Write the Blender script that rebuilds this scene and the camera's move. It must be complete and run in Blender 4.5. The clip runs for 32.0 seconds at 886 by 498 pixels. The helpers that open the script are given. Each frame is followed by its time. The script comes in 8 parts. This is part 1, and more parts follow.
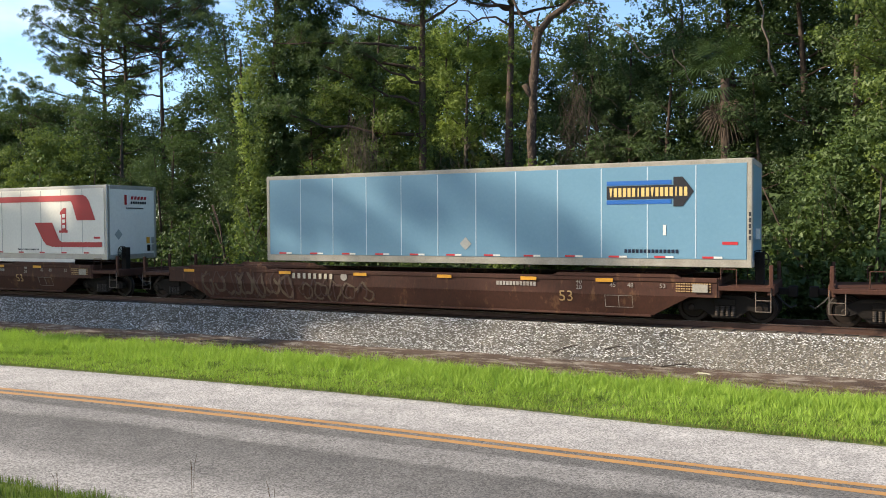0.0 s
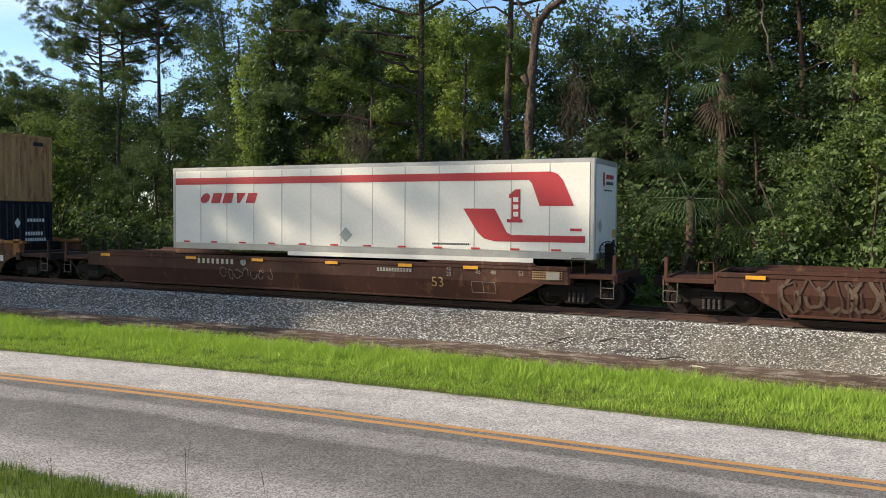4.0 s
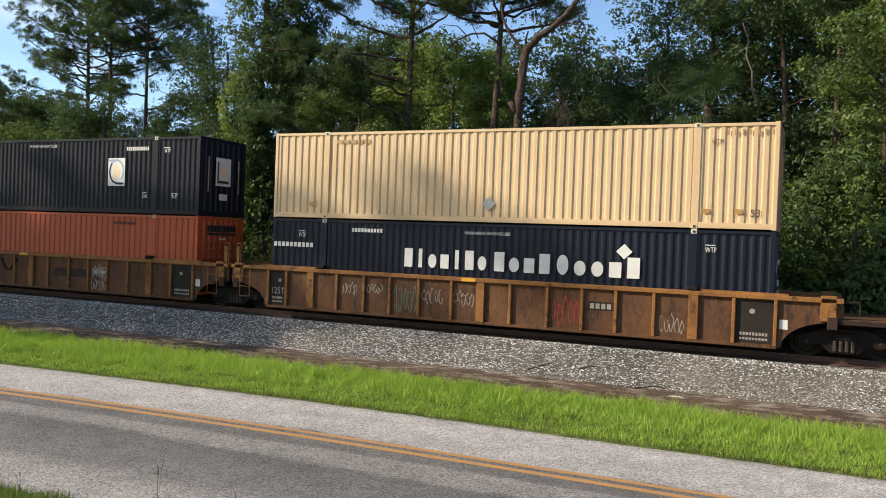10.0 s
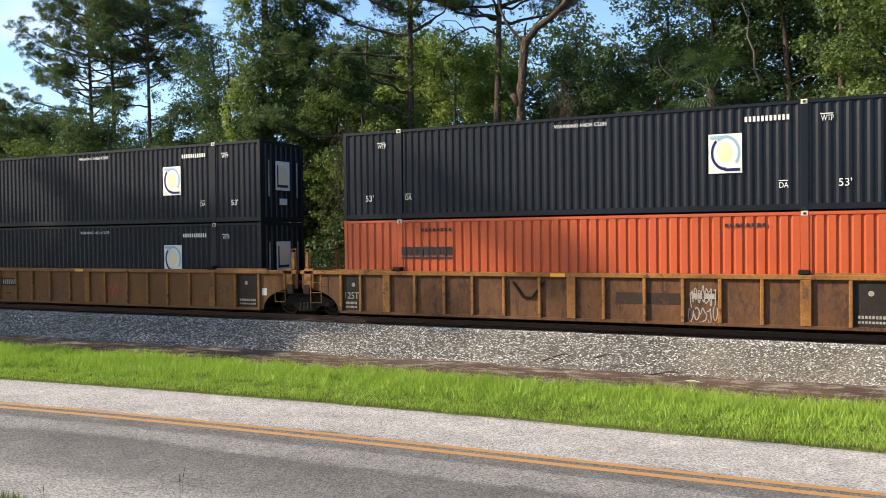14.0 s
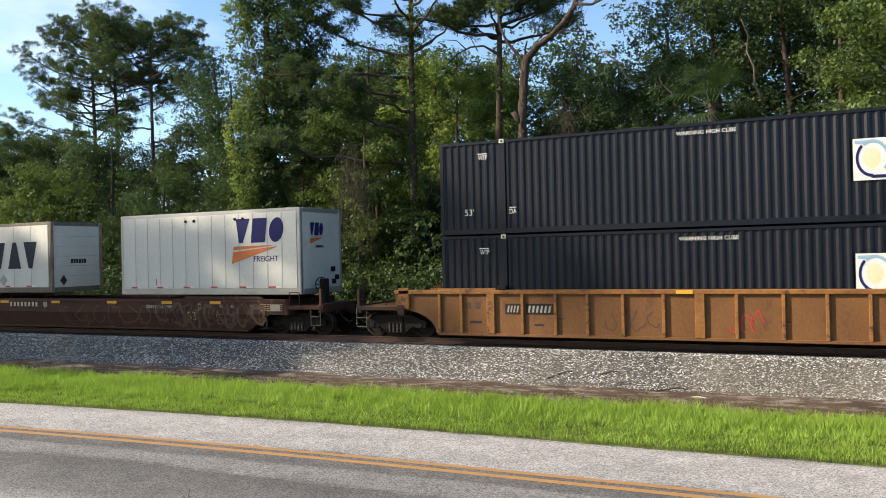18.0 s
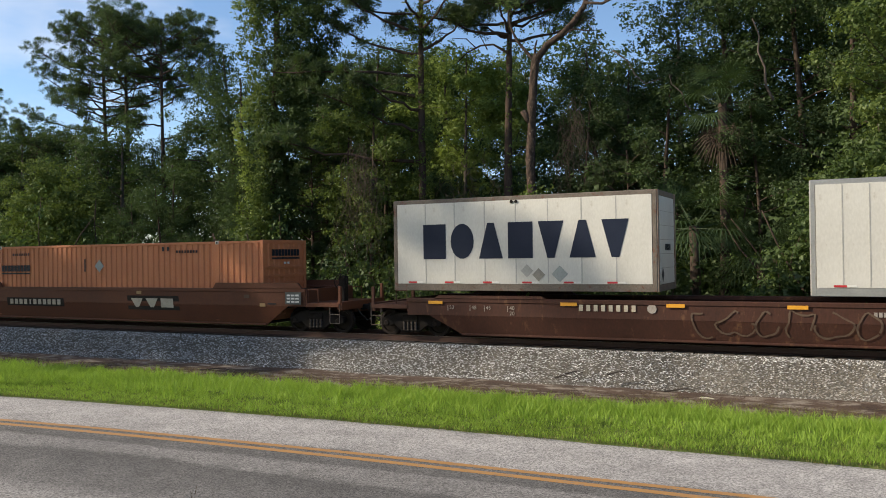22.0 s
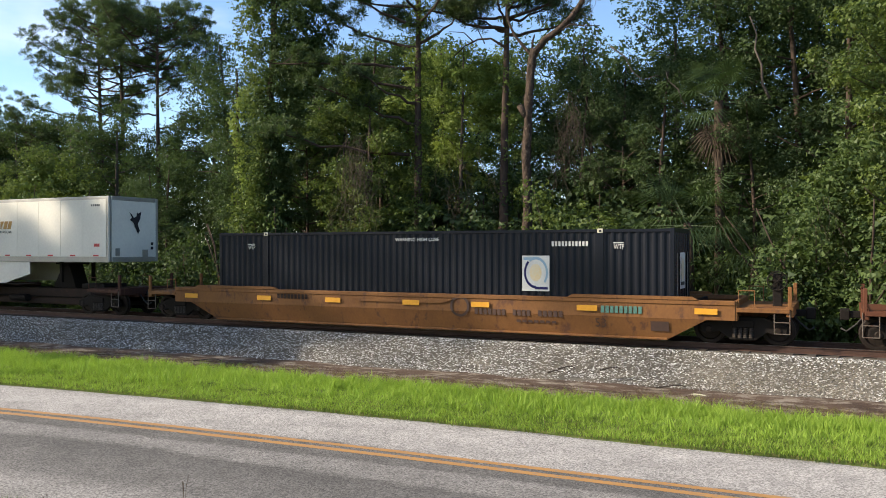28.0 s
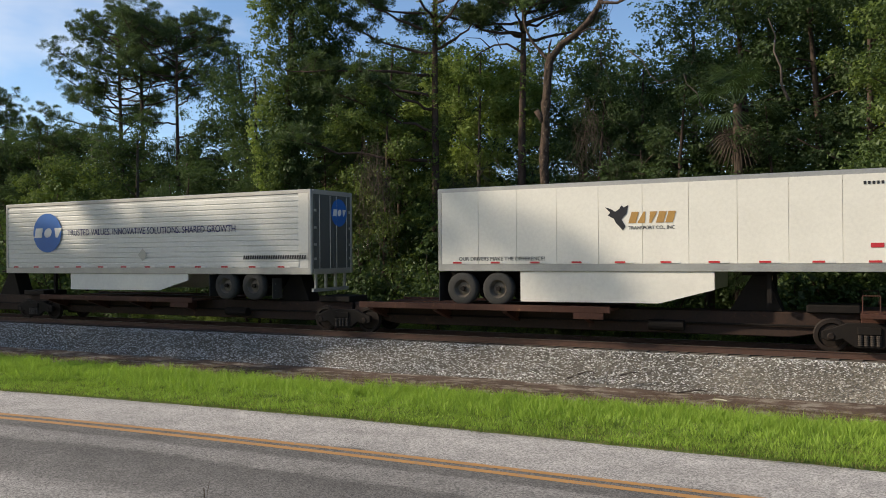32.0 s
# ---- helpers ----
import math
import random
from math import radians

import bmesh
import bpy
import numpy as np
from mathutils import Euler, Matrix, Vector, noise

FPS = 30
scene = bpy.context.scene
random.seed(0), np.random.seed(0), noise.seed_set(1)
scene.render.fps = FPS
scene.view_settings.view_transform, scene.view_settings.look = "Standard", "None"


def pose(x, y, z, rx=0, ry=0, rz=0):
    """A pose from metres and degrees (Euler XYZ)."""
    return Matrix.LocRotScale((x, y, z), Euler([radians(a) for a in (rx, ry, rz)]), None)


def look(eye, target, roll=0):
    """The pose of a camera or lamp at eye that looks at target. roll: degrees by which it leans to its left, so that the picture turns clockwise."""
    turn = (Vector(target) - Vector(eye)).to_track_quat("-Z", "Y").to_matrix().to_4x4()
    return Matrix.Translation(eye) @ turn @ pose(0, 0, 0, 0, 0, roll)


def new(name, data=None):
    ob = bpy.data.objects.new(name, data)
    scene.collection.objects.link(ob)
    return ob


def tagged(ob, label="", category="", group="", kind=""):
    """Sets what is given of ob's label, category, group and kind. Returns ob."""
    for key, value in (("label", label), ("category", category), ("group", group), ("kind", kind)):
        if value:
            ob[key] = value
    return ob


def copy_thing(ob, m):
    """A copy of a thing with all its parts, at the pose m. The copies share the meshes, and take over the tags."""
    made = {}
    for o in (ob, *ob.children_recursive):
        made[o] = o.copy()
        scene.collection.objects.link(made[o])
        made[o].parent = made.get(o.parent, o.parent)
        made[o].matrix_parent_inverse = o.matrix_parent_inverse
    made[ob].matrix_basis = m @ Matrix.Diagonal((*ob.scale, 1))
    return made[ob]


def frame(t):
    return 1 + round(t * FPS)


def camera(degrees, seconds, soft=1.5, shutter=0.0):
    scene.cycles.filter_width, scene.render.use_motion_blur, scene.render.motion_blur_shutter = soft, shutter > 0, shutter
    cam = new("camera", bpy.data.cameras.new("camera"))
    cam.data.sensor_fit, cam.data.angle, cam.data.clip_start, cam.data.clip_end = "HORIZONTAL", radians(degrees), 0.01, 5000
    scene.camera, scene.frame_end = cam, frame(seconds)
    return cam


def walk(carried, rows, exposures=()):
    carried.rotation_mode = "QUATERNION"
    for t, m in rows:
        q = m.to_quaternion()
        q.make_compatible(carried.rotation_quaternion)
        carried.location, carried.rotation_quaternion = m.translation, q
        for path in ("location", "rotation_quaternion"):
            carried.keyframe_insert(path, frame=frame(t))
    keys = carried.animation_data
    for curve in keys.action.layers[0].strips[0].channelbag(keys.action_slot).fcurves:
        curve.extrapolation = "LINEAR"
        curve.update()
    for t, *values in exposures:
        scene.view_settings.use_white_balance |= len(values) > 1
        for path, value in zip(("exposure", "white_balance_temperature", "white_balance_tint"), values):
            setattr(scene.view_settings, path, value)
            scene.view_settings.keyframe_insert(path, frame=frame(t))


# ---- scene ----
# ------------------------------------------------------------------ camera
# World: x along the track (the way the train runs), y away from the camera, z up; the road lies at z = 0.
EYE = (0.0, 0.0, 3.8)
cam = camera(56.47, 32.0, soft=0.95, shutter=0.05)
TURNS = (
    (0, 88.460, 0.340, 26.121),
    (0.5, 88.546, 0.282, 26.283),
    (1, 88.617, -0.044, 26.335),
    (1.5, 88.476, -0.256, 26.291),
    (2, 88.001, -0.292, 26.340),
    (2.5, 87.933, -0.322, 26.267),
    (3, 87.924, -0.393, 26.222),
    (3.5, 87.793, -0.397, 26.061),
    (5.5, 87.805, -0.319, 25.616),
    (6, 87.709, -0.261, 25.598),
    (6.5, 87.689, -0.081, 25.549),
    (7, 87.680, 0.030, 25.512),
    (7.5, 87.758, 0.087, 25.466),
    (8, 88.087, -0.197, 25.487),
    (8.5, 88.592, -0.866, 25.474),
    (9, 89.227, -1.827, 24.954),
    (9.5, 89.594, -2.430, 24.714),
    (10, 89.393, -2.167, 24.746),
    (10.5, 89.333, -2.034, 24.826),
    (11, 89.330, -1.910, 25.022),
    (11.5, 89.232, -1.766, 25.247),
    (12, 89.206, -1.309, 25.648),
    (12.5, 89.527, -0.551, 25.973),
    (13, 89.376, 0.106, 25.710),
    (13.5, 88.945, 0.308, 25.386),
    (14, 89.102, 0.656, 25.347),
    (14.5, 89.704, 0.644, 25.238),
    (16.5, 90.031, 0.759, 25.316),
    (17, 90.120, 0.830, 25.414),
    (17.5, 90.246, 1.103, 25.571),
    (18, 90.378, 1.317, 25.572),
    (18.5, 90.383, 1.357, 25.585),
    (19, 90.372, 1.348, 25.719),
    (19.5, 90.322, 1.347, 25.873),
    (20, 90.270, 1.469, 26.116),
    (20.5, 90.286, 1.383, 26.256),
    (21, 90.356, 1.189, 26.272),
    (21.5, 90.368, 1.025, 26.232),
    (22, 90.282, 0.866, 26.136),
    (22.5, 90.224, 0.783, 26.043),
    (23, 90.272, 0.742, 26.024),
    (23.5, 90.144, 0.871, 25.946),
    (24, 89.747, 0.911, 25.584),
    (24.5, 89.662, 0.633, 25.347),
    (25, 90.079, 0.249, 24.994),
    (25.5, 90.371, 0.010, 24.833),
    (27.5, 89.872, 0.230, 25.528),
    (28, 89.843, 0.115, 25.765),
    (28.5, 89.821, 0.039, 25.761),
    (29, 89.824, -0.105, 25.788),
    (29.5, 89.863, -0.296, 25.873),
    (30, 89.860, -0.246, 25.946),
    (30.5, 89.892, -0.062, 26.257),
    (31, 89.996, 0.196, 26.647),
    (31.5, 90.123, 0.364, 26.811),
    (32, 90.250, 0.527, 27.027),
)
BRIGHT = 0.95
EXPOSURES = [(t, BRIGHT + e) for t, e in ((0, -0.05), (1, -0.1), (2, -0.2), (3, -0.15), (6, -0.6), (7, -0.5), (8, -0.47), (9, -0.2), (10, -0.4), (11, -0.8), (12, -0.7), (13, -0.65), (13.5, -0.4), (14, -0.05), (17, -0.1), (18, -0.15), (19, -0.2), (20, -0.36), (21, -0.37), (22, -0.65), (23, -0.5), (24, -0.42), (25, -0.05), (28, -0.2), (29, -0.13), (30, -0.18), (31, -0.38), (32, -0.75))]
walk(cam, [(t, pose(*EYE, rx, ry, rz)) for t, rx, ry, rz in TURNS], exposures=EXPOSURES)

# ------------------------------------------------------------------ light
SUN_FROM = Vector((-0.87, -0.50, 0.0)).normalized()
SUN_UP = radians(29)
sun_data = bpy.data.lights.new("sun", "SUN")
sun_data.energy, sun_data.angle, sun_data.color = 4.9, radians(1.8), (1.0, 0.875, 0.68)
sun = new("sun", sun_data)
sun_dir = Vector((SUN_FROM.x * math.cos(SUN_UP), SUN_FROM.y * math.cos(SUN_UP), math.sin(SUN_UP)))
sun.matrix_world = look((0, 0, 60), Vector((0, 0, 60)) - sun_dir)
world = bpy.data.worlds.new("sky")
scene.world = world
world.use_nodes = True
wt = world.node_tree
sky = wt.nodes.new("ShaderNodeTexSky")
sky.sky_type, sky.sun_disc = "NISHITA", False
sky.sun_elevation, sky.sun_rotation = SUN_UP, math.atan2(SUN_FROM.x, SUN_FROM.y)
sky.air_density, sky.dust_density, sky.ozone_density = 0.9, 0.3, 3.0
# thin white clouds over all the sky
sky_at = wt.nodes.new("ShaderNodeTexCoord")
flat_clouds = wt.nodes.new("ShaderNodeMapping")
flat_clouds.inputs["Scale"].default_value = (1.0, 1.0, 2.6)
puffs = wt.nodes.new("ShaderNodeTexNoise")
puffs.inputs["Scale"].default_value, puffs.inputs["Detail"].default_value, puffs.inputs["Roughness"].default_value = 1.7, 6.0, 0.55
cover = wt.nodes.new("ShaderNodeValToRGB")
cover.color_ramp.elements[0].position, cover.color_ramp.elements[1].position = 0.54, 0.84
cloudy = wt.nodes.new("ShaderNodeMix")
cloudy.data_type = "RGBA"
cloudy.inputs[7].default_value = (6.25, 6.15, 6.05, 1)
wt.links.new(sky_at.outputs["Generated"], flat_clouds.inputs[0])
wt.links.new(flat_clouds.outputs[0], puffs.inputs["Vector"])
# more of them towards the sun; the unseen south gets extra to whiten the shade
west_of = wt.nodes.new("ShaderNodeSeparateXYZ")
thicker = wt.nodes.new("ShaderNodeMath")
thicker.operation = "MULTIPLY_ADD"
thicker.inputs[1].default_value = -0.58
# clouds added behind the camera, out of view, for a less blue fill
south_fill = wt.nodes.new("ShaderNodeMath")
south_fill.operation = "MULTIPLY_ADD"
south_fill.inputs[1].default_value = -0.30
lower = wt.nodes.new("ShaderNodeMath")
lower.operation = "SUBTRACT"
lower.inputs[1].default_value = 0.20
wt.links.new(sky_at.outputs["Generated"], west_of.inputs[0])
wt.links.new(west_of.outputs[0], thicker.inputs[0])
wt.links.new(puffs.outputs[0], lower.inputs[0])
wt.links.new(west_of.outputs[1], south_fill.inputs[0])
wt.links.new(lower.outputs[0], south_fill.inputs[2])
wt.links.new(south_fill.outputs[0], thicker.inputs[2])
wt.links.new(thicker.outputs[0], cover.inputs[0])
wt.links.new(cover.outputs[0], cloudy.inputs[0])
wt.links.new(sky.outputs[0], cloudy.inputs[6])
wt.links.new(cloudy.outputs[2], wt.nodes["Background"].inputs[0])
wt.nodes["Background"].inputs[1].default_value = 0.15

# ------------------------------------------------------------------ materials


def node(nt, kind, **inputs):
    n = nt.nodes.new(kind)
    for key, value in inputs.items():
        n.inputs[key.replace("_", " ")].default_value = value
    return n


def rgb(c):
    return (*c, 1.0)


def surf(name, c1, c2=None, rough=0.6, metal=0.0, scale=1.2, fine=18.0, bump=0.06, rust=None, rust_at=0.58, stretch=(1, 1, 1), spec=0.5, vary=0.0):
    """Paint, metal or earth: two tones mixed at two scales, a roughness that varies, fine relief, and patches of rust or dirt."""
    m = bpy.data.materials.new(name)
    m.use_nodes = True
    nt = m.node_tree
    out = nt.nodes["Principled BSDF"]
    c2 = c2 or tuple(v * 0.72 for v in c1)
    at = nt.nodes.new("ShaderNodeTexCoord")
    mp = node(nt, "ShaderNodeMapping", Scale=stretch)
    nt.links.new(at.outputs["Object"], mp.inputs["Vector"])
    big = node(nt, "ShaderNodeTexNoise", Scale=scale, Detail=5.0, Roughness=0.6)
    small = node(nt, "ShaderNodeTexNoise", Scale=fine, Detail=4.0, Roughness=0.65)
    for n in (big, small):
        nt.links.new(mp.outputs[0], n.inputs["Vector"])
    both = node(nt, "ShaderNodeMath")
    both.operation = "MULTIPLY_ADD"
    nt.links.new(small.outputs[0], both.inputs[0])
    both.inputs[1].default_value = 0.5
    half = node(nt, "ShaderNodeMath")
    half.operation = "MULTIPLY"
    half.inputs[1].default_value = 0.5
    nt.links.new(big.outputs[0], half.inputs[0])
    nt.links.new(half.outputs[0], both.inputs[2])
    ramp = nt.nodes.new("ShaderNodeValToRGB")
    ramp.color_ramp.elements[0].position, ramp.color_ramp.elements[1].position = 0.36, 0.64
    ramp.color_ramp.elements[0].color, ramp.color_ramp.elements[1].color = rgb(c2), rgb(c1)
    nt.links.new(both.outputs[0], ramp.inputs[0])
    colour = ramp.outputs[0]
    if rust:
        spots = node(nt, "ShaderNodeTexNoise", Scale=scale * 2.3, Detail=7.0, Roughness=0.7)
        nt.links.new(mp.outputs[0], spots.inputs["Vector"])
        edge = nt.nodes.new("ShaderNodeValToRGB")
        edge.color_ramp.elements[0].position, edge.color_ramp.elements[1].position = rust_at, rust_at + 0.09
        nt.links.new(spots.outputs[0], edge.inputs[0])
        mix = nt.nodes.new("ShaderNodeMix")
        mix.data_type = "RGBA"
        nt.links.new(edge.outputs[0], mix.inputs[0])
        nt.links.new(colour, mix.inputs[6])
        mix.inputs[7].default_value = rgb(rust)
        colour = mix.outputs[2]
    if vary:
        info = nt.nodes.new("ShaderNodeObjectInfo")
        span = node(nt, "ShaderNodeMapRange")
        span.inputs[3].default_value, span.inputs[4].default_value = 1 - vary, 1 + vary
        nt.links.new(info.outputs["Random"], span.inputs[0])
        hsv = nt.nodes.new("ShaderNodeHueSaturation")
        nt.links.new(span.outputs[0], hsv.inputs["Value"])
        nt.links.new(colour, hsv.inputs["Color"])
        colour = hsv.outputs[0]
    nt.links.new(colour, out.inputs["Base Color"])
    rr = node(nt, "ShaderNodeMapRange")
    rr.inputs[3].default_value, rr.inputs[4].default_value = max(rough - 0.13, 0.04), min(rough + 0.13, 1)
    nt.links.new(both.outputs[0], rr.inputs[0])
    nt.links.new(rr.outputs[0], out.inputs["Roughness"])
    out.inputs["Metallic"].default_value = metal
    out.inputs["Specular IOR Level"].default_value = spec
    if bump:
        bp = node(nt, "ShaderNodeBump", Strength=0.5, Distance=bump)
        nt.links.new(both.outputs[0], bp.inputs["Height"])
        nt.links.new(bp.outputs[0], out.inputs["Normal"])
    return m


def leaf_mat(name, dark, light, through_c, gloss=0.35):
    """Leaves: each its own tone between dark and light, some light coming through."""
    m = bpy.data.materials.new(name)
    m.use_nodes = True
    nt = m.node_tree
    nt.nodes.remove(nt.nodes["Principled BSDF"])
    geo = nt.nodes.new("ShaderNodeNewGeometry")
    at = nt.nodes.new("ShaderNodeTexCoord")
    patch = node(nt, "ShaderNodeTexNoise", Scale=0.55, Detail=2.0)
    nt.links.new(at.outputs["Object"], patch.inputs["Vector"])
    add = node(nt, "ShaderNodeMath")
    add.operation = "MULTIPLY_ADD"
    add.inputs[1].default_value = 0.55
    nt.links.new(geo.outputs["Random Per Island"], add.inputs[0])
    half = node(nt, "ShaderNodeMath")
    half.operation = "MULTIPLY"
    half.inputs[1].default_value = 0.55
    nt.links.new(patch.outputs[0], half.inputs[0])
    nt.links.new(half.outputs[0], add.inputs[2])
    ramp = nt.nodes.new("ShaderNodeValToRGB")
    ramp.color_ramp.elements[0].position, ramp.color_ramp.elements[1].position = 0.15, 0.85
    ramp.color_ramp.elements[0].color, ramp.color_ramp.elements[1].color = rgb(dark), rgb(light)
    nt.links.new(add.outputs[0], ramp.inputs[0])
    dif = node(nt, "ShaderNodeBsdfDiffuse")
    nt.links.new(ramp.outputs[0], dif.inputs["Color"])
    tra = node(nt, "ShaderNodeBsdfTranslucent", Color=rgb(through_c))
    glo = node(nt, "ShaderNodeBsdfGlossy", Color=rgb((0.35, 0.38, 0.35)), Roughness=0.55)
    a, b = node(nt, "ShaderNodeMixShader", Fac=0.33), node(nt, "ShaderNodeMixShader", Fac=0.05 * gloss / 0.35)
    nt.links.new(dif.outputs[0], a.inputs[1])
    nt.links.new(tra.outputs[0], a.inputs[2])
    nt.links.new(a.outputs[0], b.inputs[1])
    nt.links.new(glo.outputs[0], b.inputs[2])
    nt.links.new(b.outputs[0], nt.nodes["Material Output"].inputs[0])
    return m




def asphalt_mat():
    """Asphalt: pale and darker strips along the lanes, coarse grain, cracks and stains."""
    m = surf("asphalt", (1.0, 0.97, 0.94), (0.78, 0.755, 0.73), rough=0.85, scale=0.5, fine=70, bump=0.012, spec=0.3)
    nt = m.node_tree
    out = nt.nodes["Principled BSDF"]
    grain = out.inputs["Base Color"].links[0].from_socket
    at = nt.nodes.new("ShaderNodeTexCoord")
    xyz = nt.nodes.new("ShaderNodeSeparateXYZ")
    nt.links.new(at.outputs["Object"], xyz.inputs[0])

    def calc(op, a, b):
        n = nt.nodes.new("ShaderNodeMath")
        n.operation = op
        for i, v in enumerate((a, b)):
            if isinstance(v, float):
                n.inputs[i].default_value = v
            else:
                nt.links.new(v, n.inputs[i])
        return n.outputs[0]

    west = calc("MAXIMUM", calc("SUBTRACT", -6.0, xyz.outputs[0]), 0.0)
    across = calc("ADD", xyz.outputs[1], calc("MULTIPLY", calc("MULTIPLY", west, west), 0.0032))
    wob = node(nt, "ShaderNodeTexNoise", Scale=0.55, Detail=5.0, Roughness=0.6)
    nt.links.new(at.outputs["Object"], wob.inputs["Vector"])
    across = calc("ADD", across, calc("MULTIPLY", calc("SUBTRACT", wob.outputs[0], 0.5), 0.38))
    wob2 = node(nt, "ShaderNodeTexNoise", Scale=4.0, Detail=6.0, Roughness=0.7)
    nt.links.new(at.outputs["Object"], wob2.inputs["Vector"])
    across = calc("ADD", across, calc("MULTIPLY", calc("SUBTRACT", wob2.outputs[0], 0.5), 0.30))
    # long streaks along the lanes
    pull = node(nt, "ShaderNodeMapping", Scale=(0.09, 1.0, 1.0))
    nt.links.new(at.outputs["Object"], pull.inputs["Vector"])
    streak = node(nt, "ShaderNodeTexNoise", Scale=1.6, Detail=6.0, Roughness=0.6)
    nt.links.new(pull.outputs[0], streak.inputs["Vector"])
    across = calc("ADD", across, calc("MULTIPLY", calc("SUBTRACT", streak.outputs[0], 0.5), 0.55))
    span_n = node(nt, "ShaderNodeMapRange")
    span_n.inputs[1].default_value, span_n.inputs[2].default_value = 8.0, 16.2
    nt.links.new(across, span_n.inputs[0])
    ramp = nt.nodes.new("ShaderNodeValToRGB")
    stops = ((8.0, 0.17), (8.6, 0.28), (9.2, 0.26), (9.8, 0.155), (11.5, 0.118), (11.72, 0.21), (12.3, 0.22), (12.46, 0.125), (13.28, 0.145), (13.4, 0.34), (15.4, 0.41), (16.1, 0.33))
    while len(ramp.color_ramp.elements) < len(stops):
        ramp.color_ramp.elements.new(0.5)
    for e, (y, v) in zip(ramp.color_ramp.elements, stops):
        e.position, e.color = (y - 8.0) / 8.2, rgb((v, v * 0.97, v * 0.945))
    nt.links.new(span_n.outputs[0], ramp.inputs[0])
    mul = nt.nodes.new("ShaderNodeMix")
    mul.data_type, mul.blend_type = "RGBA", "MULTIPLY"
    mul.inputs[0].default_value = 1.0
    nt.links.new(grain, mul.inputs[6])
    nt.links.new(ramp.outputs[0], mul.inputs[7])
    speck = node(nt, "ShaderNodeTexVoronoi", Scale=42.0)
    nt.links.new(at.outputs["Object"], speck.inputs["Vector"])
    hsv = nt.nodes.new("ShaderNodeHueSaturation")
    rng_n = node(nt, "ShaderNodeMapRange")
    rng_n.inputs[3].default_value, rng_n.inputs[4].default_value = 0.50, 1.58
    sep = nt.nodes.new("ShaderNodeSeparateColor")
    nt.links.new(speck.outputs["Color"], sep.inputs[0])
    nt.links.new(sep.outputs[0], rng_n.inputs[0])
    nt.links.new(rng_n.outputs[0], hsv.inputs["Value"])
    nt.links.new(mul.outputs[2], hsv.inputs["Color"])
    # blotches and dark drips
    blot = node(nt, "ShaderNodeTexNoise", Scale=1.1, Detail=7.0, Roughness=0.7)
    nt.links.new(at.outputs["Object"], blot.inputs["Vector"])
    tone = node(nt, "ShaderNodeMapRange")
    tone.inputs[1].default_value, tone.inputs[2].default_value, tone.inputs[3].default_value, tone.inputs[4].default_value = 0.32, 0.68, 0.80, 1.17
    nt.links.new(blot.outputs[0], tone.inputs[0])
    last = nt.nodes.new("ShaderNodeHueSaturation")
    nt.links.new(tone.outputs[0], last.inputs["Value"])
    nt.links.new(hsv.outputs[0], last.inputs["Color"])
    nt.links.new(last.outputs[0], out.inputs["Base Color"])
    return m


